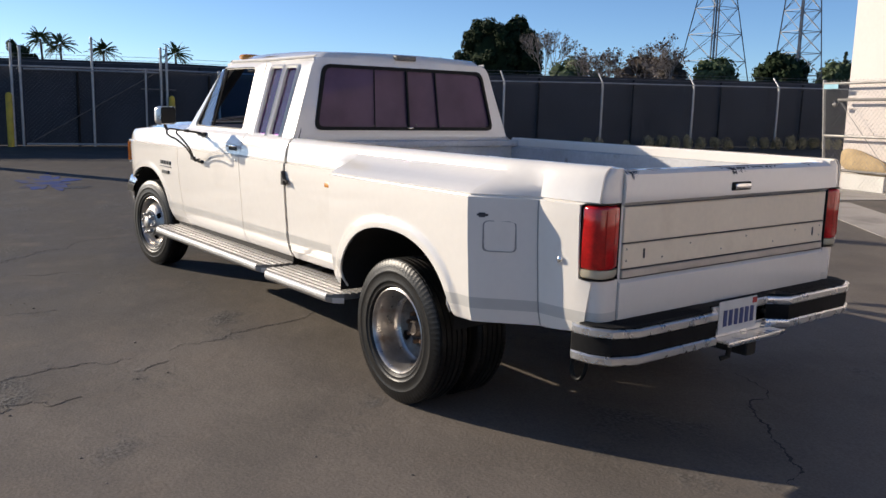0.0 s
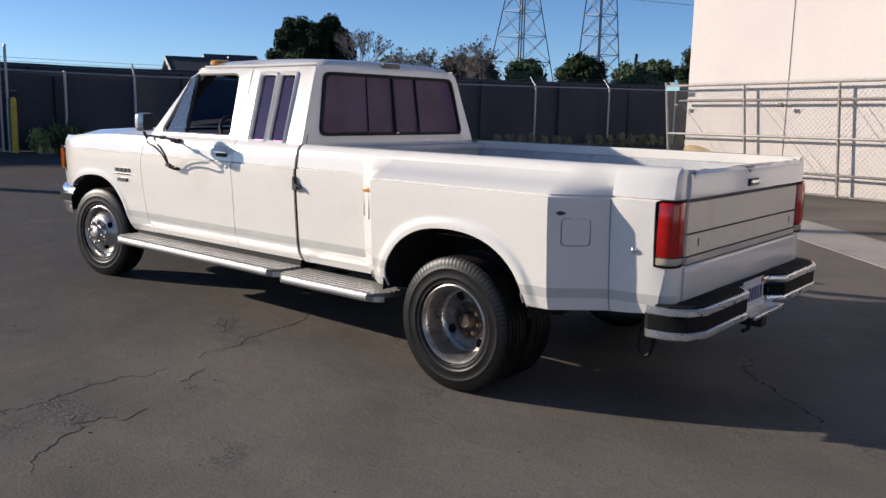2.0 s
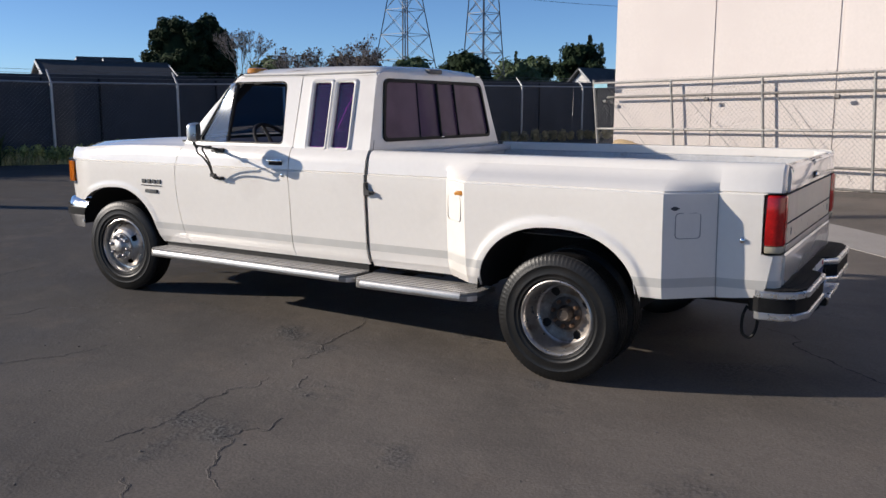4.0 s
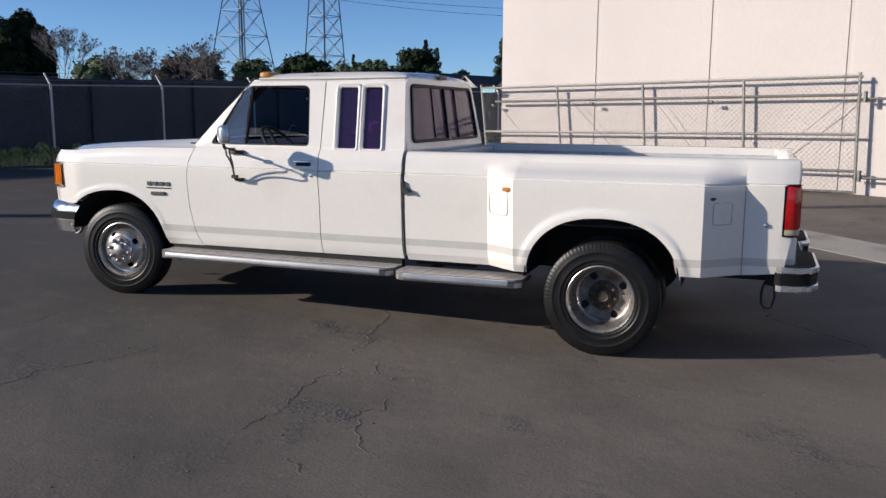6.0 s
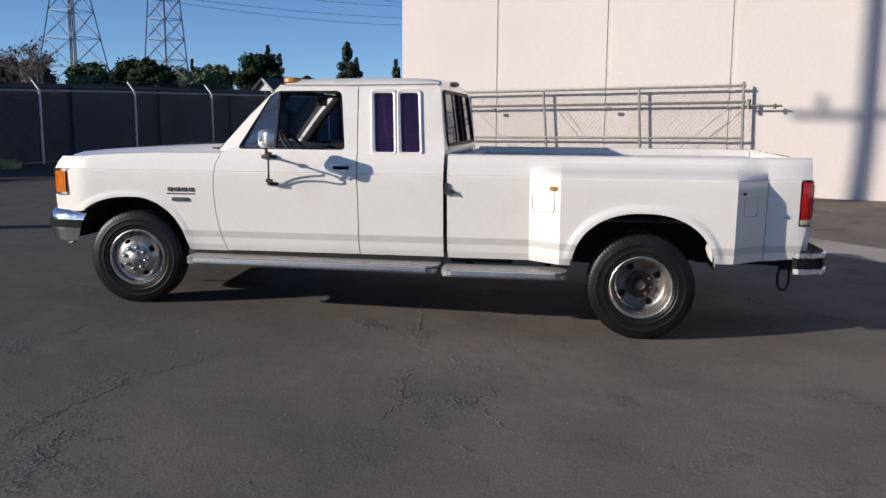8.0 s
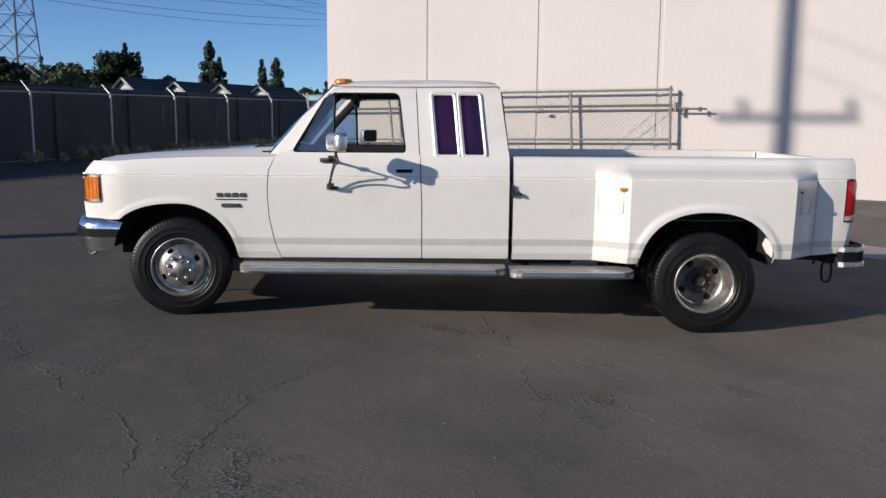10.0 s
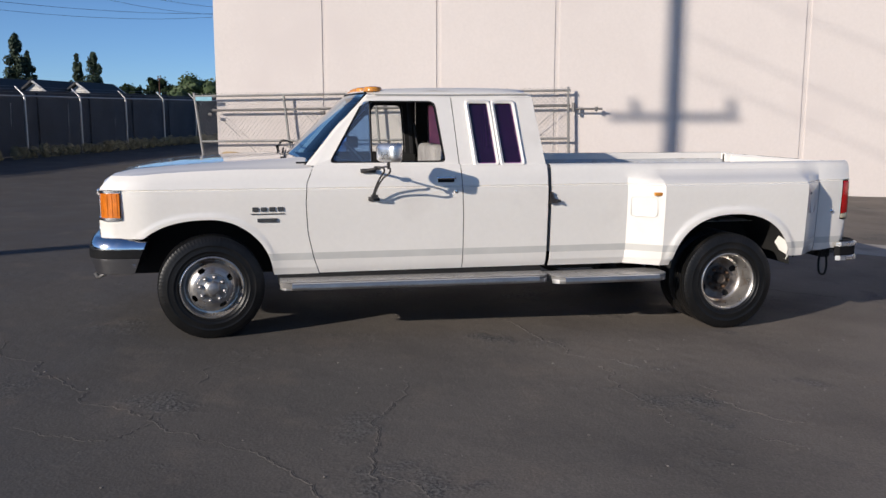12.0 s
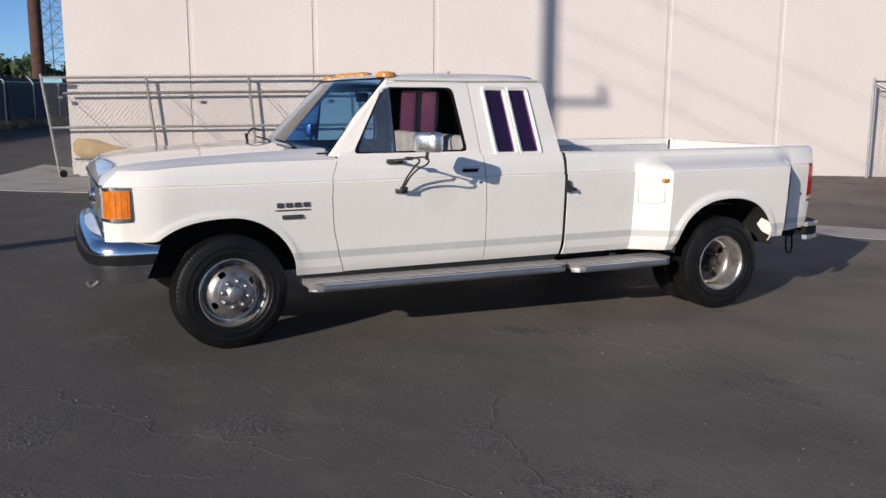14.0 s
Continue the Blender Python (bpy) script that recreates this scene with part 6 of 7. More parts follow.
# burlap-covered bundle on a white crate behind the gate
def bundle():
    e = empty("burlap_bundle")
    c = on_wall(0.62, 0.085)
    z0 = ground_z(c.x, c.y)
    bm = bmesh.new()
    bmesh.ops.create_icosphere(bm, subdivisions=4, radius=1.0)
    for v in bm.verts:
        d = v.co.copy()
        n = noise.noise(d * 1.7) * 0.10 + noise.noise(d * 6) * 0.04
        sx_ = math.copysign(abs(d.x) ** 0.7, d.x)
        q = Vector((sx_ * 0.55 + 0.02, d.y * 0.075, math.copysign(abs(d.z) ** 0.75, d.z) * (0.185 - 0.05 * sx_))) * (1 + n)
        qq = Vector((c.x, c.y)) + WALL_U * q.x + WALL_N * q.y
        v.co = Vector((qq.x, qq.y, z0 + 0.50 + q.z - 0.10 * sx_))
    part("burlap_cover", bm, TARP, e, "tan burlap cover", angle=60)
    bm = bmesh.new()
    rows = [[Vector((*(c + WALL_U * a + WALL_N * b), z)) for a, b in ((-0.42, -0.07), (0.55, -0.07), (0.55, 0.07), (-0.42, 0.07))] for z in (z0 - 0.05, z0 + 0.32)]
    vs, _ = loft(bm, rows, closed=True)
    bm.faces.new(vs[-1])
    bmesh.ops.bevel(bm, geom=bm.edges[:], offset=0.015, segments=2, affect="EDGES")
    part("crate", bm, WHITEBOX, e, "off-white box")
    tagged(e, "tan burlap cover lying on an off-white box", "bundle")


bundle()

# ---- perimeter fence ----
F0, FD = Vector((10.804, -15.887)), Vector((-0.930, -2.530))
FDU = FD.normalized()
FN = Vector((-FDU.y, FDU.x))
if FN.x > 0:
    FN = -FN


def on_fence(i, back=0.0, z=0.0):
    p = F0 + FD * i - FN * back
    return Vector((p.x, p.y, z))


def fence_z(i):
    p = on_fence(i)
    return ground_z(p.x, p.y)


fence = empty("chain_link_fence")
tagged(fence, "galvanised chain-link fence with angled barbed-wire arms", "fence")
RAIL = 1.66
I0, I1 = -9, 13
for i in range(I0, I1 + 1):
    if i in (-5, -6):
        continue
    z = fence_z(i)
    bm = bmesh.new()
    r = 0.03
    tube(bm, [on_fence(i, 0, z - 0.2), on_fence(i, 0, z + RAIL + 0.01), on_fence(i, 0.04, z + RAIL + 0.04), on_fence(i, 0.26, z + RAIL + 0.26)], [r, r, 0.022, 0.018], 8)
    part("post", bm, GALV, fence)
bm = bmesh.new()
tube(bm, [on_fence(i, 0, fence_z(i) + RAIL) for i in range(I0, I1 + 1)], 0.02, 6)
part("top_rail", bm, GALV, fence)
for k in (0.4, 0.7, 1.0):
    bm = bmesh.new()
    tube(bm, [on_fence(i, 0, fence_z(i) + RAIL + 0.26 * k) - Vector((FN.x, FN.y, 0)) * (0.26 * k) for i in range(I0, I1 + 1)], 0.004, 4)
    part("barbed_wire", bm, WIREDARK, fence)
bm = bmesh.new()
flen = FD.length
chain_link(bm, lambda s, h: on_fence(I0 + s / flen, 0.03, fence_z(I0 + s / flen) + h), flen * (I1 - I0), RAIL, cell=0.060, r=0.0019)
part("chain_link_mesh", bm, WIREDARK, fence, smooth=False)
screen = empty("windscreen")
tagged(screen, "dark grey fabric windscreen hung behind the fence", "windscreen")
for i, far, tall in [(i, 5.2, 1.98) for i in range(I0, -2)] + [(i, 0.42, 1.80) for i in range(-4, I1)] + [(i, 0.10, 1.60) for i in (-9, -8, -7, -6, -5)]:
    bm = bmesh.new()
    rows = []
    for k in range(13):
        u = i + k / 12
        z = fence_z(u)
        rows.append([on_fence(u, far + 0.03 * math.sin(k * 1.1 + h * 3 + i) + 0.02 * noise.noise(Vector((u * 4, h * 2, 0))), z + 0.02 + h * tall) for h in (0, 0.2, 0.4, 0.6, 0.8, 0.97, 1.0)])
    loft(bm, rows)
    part("panel", bm, SCREEN, screen, angle=60)
    bm = bmesh.new()
    z = fence_z(i + 0.4)
    tube(bm, [on_fence(i + 0.4, far - 0.08, z), on_fence(i + 0.4, far - 0.08, z + tall - 0.04)], 0.03, 6)
    part("screen_post", bm, BLACK, screen)

# tall gate posts in the fence
for k, (i, off, tall) in enumerate(((-6.06, 0.10, 2.08), (-6.003, 0.0, 2.04), (-5.487, 0.0, 2.26), (-4.973, 0.0, 2.10), (-4.929, 0.06, 2.13), (-4.52, 0.0, 1.66))):
    g = empty("tall_gate_post")
    bm = bmesh.new()
    z = fence_z(i)
    q = on_fence(i, -0.02 - off, 0)
    tube(bm, [(q.x, q.y, z - 0.1), (q.x, q.y, z + tall)], 0.028, 10)
    lathe(bm, [(z + tall - 0.01, 0.033), (z + tall + 0.03, 0.024), (z + tall + 0.04, 0.001)], 10, axis="z", centre=(q.x, q.y, 0))
    part("pipe", bm, GALV, g)
    tagged(g, "tall galvanised gate post by the fence", "gate post", group="gate posts")

# leaf of the far gate: bottom rail, brace, latch stile and latch bar
swing_gate = empty("swing_gate")
for nm, a, b, r in (("bottom_rail", (-5.98, 0.05), (-4.99, 0.05), 0.022), ("top_rail", (-5.98, 1.60), (-4.99, 1.60), 0.020), ("brace", (-5.97, 0.05), (-5.03, 1.56), 0.011), ("stile", (-5.09, 0.05), (-5.09, 1.68), 0.022), ("latch_bar", (-5.13, 1.24), (-4.86, 1.24), 0.016)):
    bm = bmesh.new()
    tube(bm, [on_fence(a[0], -0.03, fence_z(a[0]) + a[1]), on_fence(b[0], -0.03, fence_z(b[0]) + b[1])], r, 8)
    part(nm, bm, GALVDARK if nm in ("brace", "latch_bar") else GALV, swing_gate)
tagged(swing_gate, "closed galvanised gate leaf with a diagonal brace", "gate")


def bollard(x, y):
    e = empty("bollard", (x, y, ground_z(x, y)))
    bm = bmesh.new()
    lathe(bm, [(-0.1, 0.066), (1.05, 0.066), (1.09, 0.055), (1.115, 0.025), (1.12, 0.001)], 20, axis="z")
    part("post", bm, YELLOW, e)
    tagged(e, "yellow painted steel bollard beside the gate", "bollard", group="bollards")


q = on_fence(-4.895, -0.15)
bollard(q.x, q.y)
q = on_fence(-6.085, -0.15)
bollard(q.x, q.y)


# ---- plants ----
def leaf_cloud(bm, centres, count, size, rng, squash=1.0, flat=0.0):
    """Many small leaf cards spread in clumps."""
    for _ in range(count):
        c, r = rng.choice(centres)
        d = Vector((rng.gauss(0, 1), rng.gauss(0, 1), rng.gauss(0, 1) * squash))
        if d.length < 1e-3:
            continue
        d = d.normalized() * r * (rng.random() ** 0.35)
        p = Vector(c) + Vector((d.x, d.y, d.z * squash))
        n = (d.normalized() + Vector((rng.gauss(0, 0.5), rng.gauss(0, 0.5), rng.gauss(0, 0.5)))).normalized()
        a = n.orthogonal().normalized()
        a = (Matrix.Rotation(rng.random() * 6.28, 3, n) @ a)
        b = n.cross(a)
        s = size * rng.uniform(0.6, 1.4)
        bm.faces.new([bm.verts.new(p + a * s), bm.verts.new(p + b * s * 0.6), bm.verts.new(p - a * s), bm.verts.new(p - b * s * 0.6)])


SHRUBGREEN = mat("green_shrub_leaves", (0.30, 0.33, 0.11), 0.8, spread=0.3, scale=5, fine=0.3, fine_scale=30, per_object=0.25)


def shrub_mesh(seed, material):
    rng = random.Random(seed)
    bm = bmesh.new()
    cs = [(Vector((0, 0, 0.19)), 0.20), (Vector((0, 0, 0.19)), 0.21)] + [(Vector((rng.uniform(-0.12, 0.12), rng.uniform(-0.12, 0.12), rng.uniform(0.10, 0.28))), rng.uniform(0.08, 0.13)) for _ in range(3)]
    leaf_cloud(bm, cs, 520, 0.032, rng)
    me = bpy.data.meshes.new("shrub")
    bm.to_mesh(me)
    bm.free()
    me.materials.append(material)
    return me


shrub_meshes = [shrub_mesh(k, SHRUB) for k in range(4)]
shrub_green = [shrub_mesh(k, SHRUBGREEN) for k in range(4)]
rng = random.Random(11)
spots = [(-4.74 + 0.06 * k, 1.55) for k in range(5)] + [(-4.45 + 0.10 * k, 1.25) for k in range(20)] + [(-1.20, 0.9), (-1.07, 0.9), (-0.78, 0.8)] + [(-0.55 + 0.15 * k, 1.05) for k in range(85)]
for k, (i, big) in enumerate(spots):
    if rng.random() < 0.05:
        continue
    q = on_fence(i, rng.uniform(-0.06, 0.02) - 0.28)
    ob = new("shrub", shrub_meshes[k % 4])
    ob.matrix_world = pose(q.x, q.y, ground_z(q.x, q.y) - 0.02, 0, 0, rng.uniform(0, 360)) @ Matrix.Diagonal((big * rng.uniform(0.6, 0.8), big * rng.uniform(0.6, 0.8), big * rng.uniform(0.75, 1.05), 1))
    ob.data = (shrub_green if big > 1.1 else shrub_meshes)[k % 4]
    tagged(ob, "small olive-green shrub along the fence" if big > 1.1 else "small dry grey-green hedge shrub along the fence", "shrub", group="hedge shrubs")


def weeds(i0, i1, count, seed):
    """A strip of ragged weeds and dry grass along the foot of the fence."""
    rng = random.Random(seed)
    bm = bmesh.new()
    for _ in range(count):
        u = rng.uniform(i0, i1)
        o = on_fence(u, rng.uniform(-0.55, 0.02))
        o.z = ground_z(o.x, o.y) - 0.01
        tall = rng.uniform(0.12, 0.42) * (0.65 + 0.5 * noise.noise(Vector((u * 3.1, 0, 0))))
        t = rng.uniform(0, 6.28)
        lean_ = Vector((math.cos(t), math.sin(t), 0)) * tall * rng.uniform(0.05, 0.55)
        sd = Vector((-math.sin(t), math.cos(t), 0)) * rng.uniform(0.006, 0.016)
        mid, tip = o + lean_ * 0.4 + Vector((0, 0, tall * 0.6)), o + lean_ + Vector((0, 0, tall))
        a, b, c, d = bm.verts.new(o - sd), bm.verts.new(o + sd), bm.verts.new(mid + sd), bm.verts.new(mid - sd)
        bm.faces.new((a, b, c, d))
        bm.faces.new((d, c, bm.verts.new(tip)))
    tagged(finish(bm, "weeds", WEED, smooth=False), "ragged olive weeds and dry grass along the fence", "weeds", kind="stuff")


WEED = mat("dry_weeds", (0.42, 0.38, 0.18), 0.85, spread=0.4, scale=3, fine=0.3, fine_scale=25)
weeds(-4.75, -2.35, 5200, 17)


def spiky_plant(x, y):
    rng = random.Random(3)
    bm = bmesh.new()
    for _ in range(110):
        t, el = rng.uniform(0, 6.28), rng.uniform(0.3, 1.4)
        d = Vector((math.cos(t) * math.cos(el), math.sin(t) * math.cos(el), math.sin(el)))
        L = rng.uniform(0.5, 0.95)
        sd = d.cross(Vector((0, 0, 1))).normalized() * 0.02
        o = Vector((rng.uniform(-0.25, 0.25), rng.uniform(-0.25, 0.25), 0))
        mid = o + d * L * 0.6 + Vector((0, 0, 0.05))
        tip = o + d * L - Vector((0, 0, 0.08))
        a, b, c2, d2 = bm.verts.new(o + sd), bm.verts.new(o - sd), bm.verts.new(mid - sd), bm.verts.new(mid + sd)
        bm.faces.new((a, b, c2, d2))
        bm.faces.new((d2, c2, bm.verts.new(tip)))
    ob = finish(bm, "spiky_plant", LEAF, smooth=False)
    ob.location = (x, y, ground_z(x, y))
    tagged(ob, "green strap-leaved plant growing at the fence", "plant")


q = on_fence(-4.55, -0.4)
spiky_plant(q.x, q.y)


def branchy(bm, base, height, rng, spread=0.5, levels=4, r0=0.2, start=0.25, taper=0.58, forks=(2, 3, 3)):
    """A tapered trunk that forks into limbs; returns the tips."""
    tips = []

    def grow(p, d, L, r, lev):
        mid = p + d * L * 0.5 + Vector((rng.gauss(0, 1), rng.gauss(0, 1), 0)) * L * 0.06
        q = p + d * L
        tube(bm, [p, mid, q], [r, r * 0.8, r * 0.6], 5 if lev < 2 else 3, caps=False)
        if lev == levels:
            tips.append(q)
            return
        for k in range(rng.choice(forks) if lev else 4):
            nd = (d + Vector((rng.gauss(0, spread), rng.gauss(0, spread), rng.gauss(0, spread * 0.5) + 0.12))).normalized()
            grow(p + (q - p) * rng.uniform(0.65, 1.0), nd, L * rng.uniform(0.55, 0.8), r * taper, lev + 1)
    grow(Vector(base), Vector((0, 0, 1)), height * start, r0, 0)
    return tips


def bare_tree(x, y, z, height, seed, leaves=150):
    rng = random.Random(seed)
    e = empty("bare_tree")
    bm = bmesh.new()
    tips = branchy(bm, (x, y, z), height, rng, spread=0.40, levels=6, r0=height * 0.0052, start=0.30, taper=0.74, forks=(3, 3, 3, 4))
    part("trunk", bm, TWIG, e, smooth=False)
    bm = bmesh.new()
    leaf_cloud(bm, [(t, 0.09) for t in tips[::7]], leaves * 5, 0.095, rng)
    part("crown", bm, DRYLEAF, e, "sparse brown leaves", smooth=False)
    tagged(e, "nearly leafless tree with thin grey branches", "tree", group="bare trees")


def round_tree(x, y, z, height, width, seed, material, leaves, size, label, trunk=0.3, dense=False):
    rng = random.Random(seed)
    e = empty("tree")
    bm = bmesh.new()
    branchy(bm, (x, y, z), height * 0.8, rng, spread=0.4, levels=3, r0=height * 0.035, start=0.35)
    part("trunk", bm, BARK, e, smooth=False)
    bm = bmesh.new()
    cs = []
    if dense:
        core = bmesh.ops.create_icosphere(bm, subdivisions=4, radius=1.0)["verts"]
        for v in core:
            d = v.co.copy()
            f = 1 + 0.16 * noise.noise(d * 2.6 + Vector((seed, 0, 0))) + 0.08 * noise.noise(d * 6)
            v.co = Vector((x + d.x * width * 0.36 * f, y + d.y * width * 0.36 * f, z + height * 0.50 + d.z * height * 0.36 * f))
    for _ in range(120 if dense else 46):
        t, u = rng.uniform(0, 6.283), rng.uniform(0.0, 1.0)
        zz = z + height * (trunk + (0.92 - trunk) * u)
        prof = math.sin(math.pi * (0.16 + 0.74 * u)) ** 0.6
        rr = width * 0.5 * prof * (rng.uniform(0.78, 0.92) if dense else rng.uniform(0.35, 0.86))
        cs.append((Vector((x + rr * math.cos(t), y + rr * math.sin(t), zz)), width * (rng.uniform(0.06, 0.11) if dense else rng.uniform(0.10, 0.19))))
    for c, r in cs:
        m = Matrix.Translation(c) @ Matrix.Rotation(rng.uniform(0, 6), 4, "Z") @ Matrix.Diagonal((r * 0.8, r * rng.uniform(0.6, 0.85), r * 0.75, 1))
        for v in bmesh.ops.create_icosphere(bm, subdivisions=1, radius=1.0)["verts"]:
            v.co = m @ (v.co * rng.uniform(0.8, 1.1))
    leaf_cloud(bm, cs, leaves, size, rng)
    part("crown", bm, material, e, smooth=False)
    tagged(e, label, "tree", group="trees behind the fence")


def conifer(x, y, z, height, width, seed):
    rng = random.Random(seed)
    e = empty("conifer_tree")
    bm = bmesh.new()
    tube(bm, [(x, y, z), (x + 0.1, y, z + height * 0.5), (x, y, z + height)], [height * 0.02, height * 0.012, 0.02], 6)
    part("trunk", bm, BARK, e)
    bm = bmesh.new()
    cs = []
    for k in range(70):
        u = rng.random() ** 0.8
        t = rng.uniform(0, 6.283)
        rr = width * 0.5 * (1 - u) ** 0.7 * rng.uniform(0.2, 0.85)
        cs.append((Vector((x + rr * math.cos(t), y + rr * math.sin(t), z + height * (0.08 + 0.92 * u))), width * (0.06 + 0.10 * (1 - u))))
    leaf_cloud(bm, cs, 4200, height * 0.018, rng, squash=1.3)
    part("crown", bm, CONIFER, e, smooth=False)
    tagged(e, "tall dark conifer behind the yard", "tree", group="conifers")


def palm(x, y, z, height, seed):
    rng = random.Random(seed)
    e = empty("palm_tree")
    bm = bmesh.new()
    tube(bm, curve_pts([(x, y, z), (x + 0.2, y, z + height * 0.5), (x, y + 0.2, z + height)]), height * 0.018, 7)
    part("trunk", bm, BARK, e)
    bm = bmesh.new()
    for k in range(56):
        t, el = rng.uniform(0, 6.283), rng.uniform(-0.6, 1.3)
        d = Vector((math.cos(t) * math.cos(el), math.sin(t) * math.cos(el), math.sin(el)))
        L = rng.uniform(1.1, 1.9)
        sd = d.cross(Vector((0, 0, 1))).normalized()
        o = Vector((x, y + 0.2, z + height))
        pts = [o + d * L * f - Vector((0, 0, 0.5 * f * f)) for f in (0.15, 0.4, 0.7, 1.0)]
        for j in range(14):
            f = j / 13
            c = pts[0].lerp(pts[1], f * 3) if f < 1 / 3 else pts[1].lerp(pts[2], f * 3 - 1) if f < 2 / 3 else pts[2].lerp(pts[3], f * 3 - 2)
            w = 0.2 * math.sin(math.pi * (0.15 + 0.75 * f))
            for e2 in (-1, 1):
                bm.faces.new([bm.verts.new(c), bm.verts.new(c + d * 0.12), bm.verts.new(c + sd * e2 * w + d * 0.16 - Vector((0, 0, 0.14)))])
    part("crown", bm, LEAF, e, smooth=False)
    tagged(e, "distant palm tree with drooping fronds", "tree", group="palms")


def toward(t0x, t0y, tx, ty, dist):
    d = Vector((tx - t0x, ty - t0y)).normalized()
    return t0x + d.x * dist, t0y + d.y * dist


GZ = 0.6
round_tree(83.6, -73.2, GZ, 12.9, 11.6, 21, DARKLEAF, 42000, 0.2, "large dense dark evergreen tree behind the fence", trunk=0.10, dense=True)
for x, y, h, sd in ((72, -70.5, 12.6, 31), (55.6, -60.5, 8.9, 32), (52.2, -60.0, 9.3, 36), (48.6, -60.0, 8.8, 38), (45.6, -60.0, 8.6, 33)):
    bare_tree(x, y, GZ, h, sd)
for x, y, h, w, sd, m, n in ((50.5, -64, 5.6, 8.0, 41, DRYLEAF, 5000), (43.5, -64, 5.3, 6.0, 42, LEAF, 4000), (39.2, -68, 6.0, 5.2, 43, DARKLEAF, 5000), (36.0, -72, 5.2, 5.0, 54, LEAF, 4000), (43.6, -105, 9.2, 8.0, 46, DARKLEAF, 9000), (49.6, -105, 8.6, 6.0, 44, LEAF, 5000), (54, -106, 7.4, 9.0, 45, LEAF, 5000), (61.5, -105, 8.8, 8.0, 47, DARKLEAF, 5000), (38.2, -108, 6.9, 4.0, 55, LEAF, 2500), (66, -70, 6.4, 8, 48, LEAF, 4000), (17, -115, 6.2, 5, 49, DARKLEAF, 3000), (11.5, -110, 5.9, 9, 50, LEAF, 4000), (6.5, -110, 5.9, 8, 51, LEAF, 4000), (20.5, -113, 5.2, 5, 52, DARKLEAF, 2500), (0, -112, 6.2, 9, 53, LEAF, 3000)):
    round_tree(x, y, GZ, h, w, sd, m, n, 0.24, "leafy green tree behind the fence", trunk=0.10)
for x, y, h, w, sd in ((37.4, -126.1, 12.4, 6.6, 61), (35.8, -126, 10.1, 4.2, 62), (27.6, -117.2, 9.2, 4.2, 63), (25.5, -117, 9.4, 5.4, 64), (44.3, -110, 10.9, 2.6, 65), (42.6, -110, 9.7, 3.0, 66), (53.2, -105, 8.7, 1.8, 67)):
    conifer(x, y, GZ, h, w, sd)
for x, y, h, sd in ((90, -18.8, 6.3, 72), (90, -20.6, 5.9, 71), (90, -24.8, 5.5, 73), (90, -32.4, 5.6, 74)):
    palm(x, y, GZ, h, sd)
round_tree(92, -17.0, GZ, 6.3, 3.6, 81, DARKLEAF, 2500, 0.2, "leafy green tree behind the fence", trunk=0.1)


def house(x, y, turn, w, d, eave, ridge):
    e = empty("house", (x, y, GZ), turn)
    bm = bmesh.new()
    box(bm, (-w / 2, -d / 2, 0), (w / 2, d / 2, eave))
    bm.faces.new([bm.verts.new(v) for v in ((-w / 2, -d / 2, eave), (-w / 2, d / 2, eave), (-w / 2, 0, ridge - 0.15))])
    bm.faces.new([bm.verts.new(v) for v in ((w / 2, -d / 2, eave), (w / 2, d / 2, eave), (w / 2, 0, ridge - 0.15))])
    part("wall", bm, HOUSEWALL, e, smooth=False)
    for s in (1, -1):
        bm = bmesh.new()
        loft(bm, [[Vector((xx, s * (d / 2 + 0.5), eave - 0.25)), Vector((xx, 0, ridge))] for xx in (-w / 2 - 0.5, w / 2 + 0.5)])
        solid(bm, 0.2)
        slab = part("roof", bm, ROOF, e, smooth=False)
        for x_ in (-w / 2 - 0.54, w / 2 + 0.54) if s > 0 else ():
            bm = bmesh.new()
            tube(bm, [(x_, s * (d / 2 + 0.5), eave - 0.30), (x_, 0, ridge - 0.06)], 0.11, 4)
            part("fascia", bm, HOUSEWALL, slab, "white fascia board", smooth=False)
    tagged(e, "distant single-storey house with a grey shingle roof", "house", group="houses")


house(65.2, -46.3, 66, 10.4, 8, 3.1, 4.85)
# two narrow blocks added to stand for raised panels on that house's roof
house(69.6, -48.6, 62, 2.2, 5, 4.0, 5.45)
house(68.4, -50.4, 62, 1.8, 5, 4.1, 5.45)
for x, y, r in ((36.5, -95, 5.5), (31.5, -98, 5.2), (27.0, -101, 5.1), (23.0, -104, 5.0)):
    house(x, y, 70, 7.5, 5.2, 3.0, r)


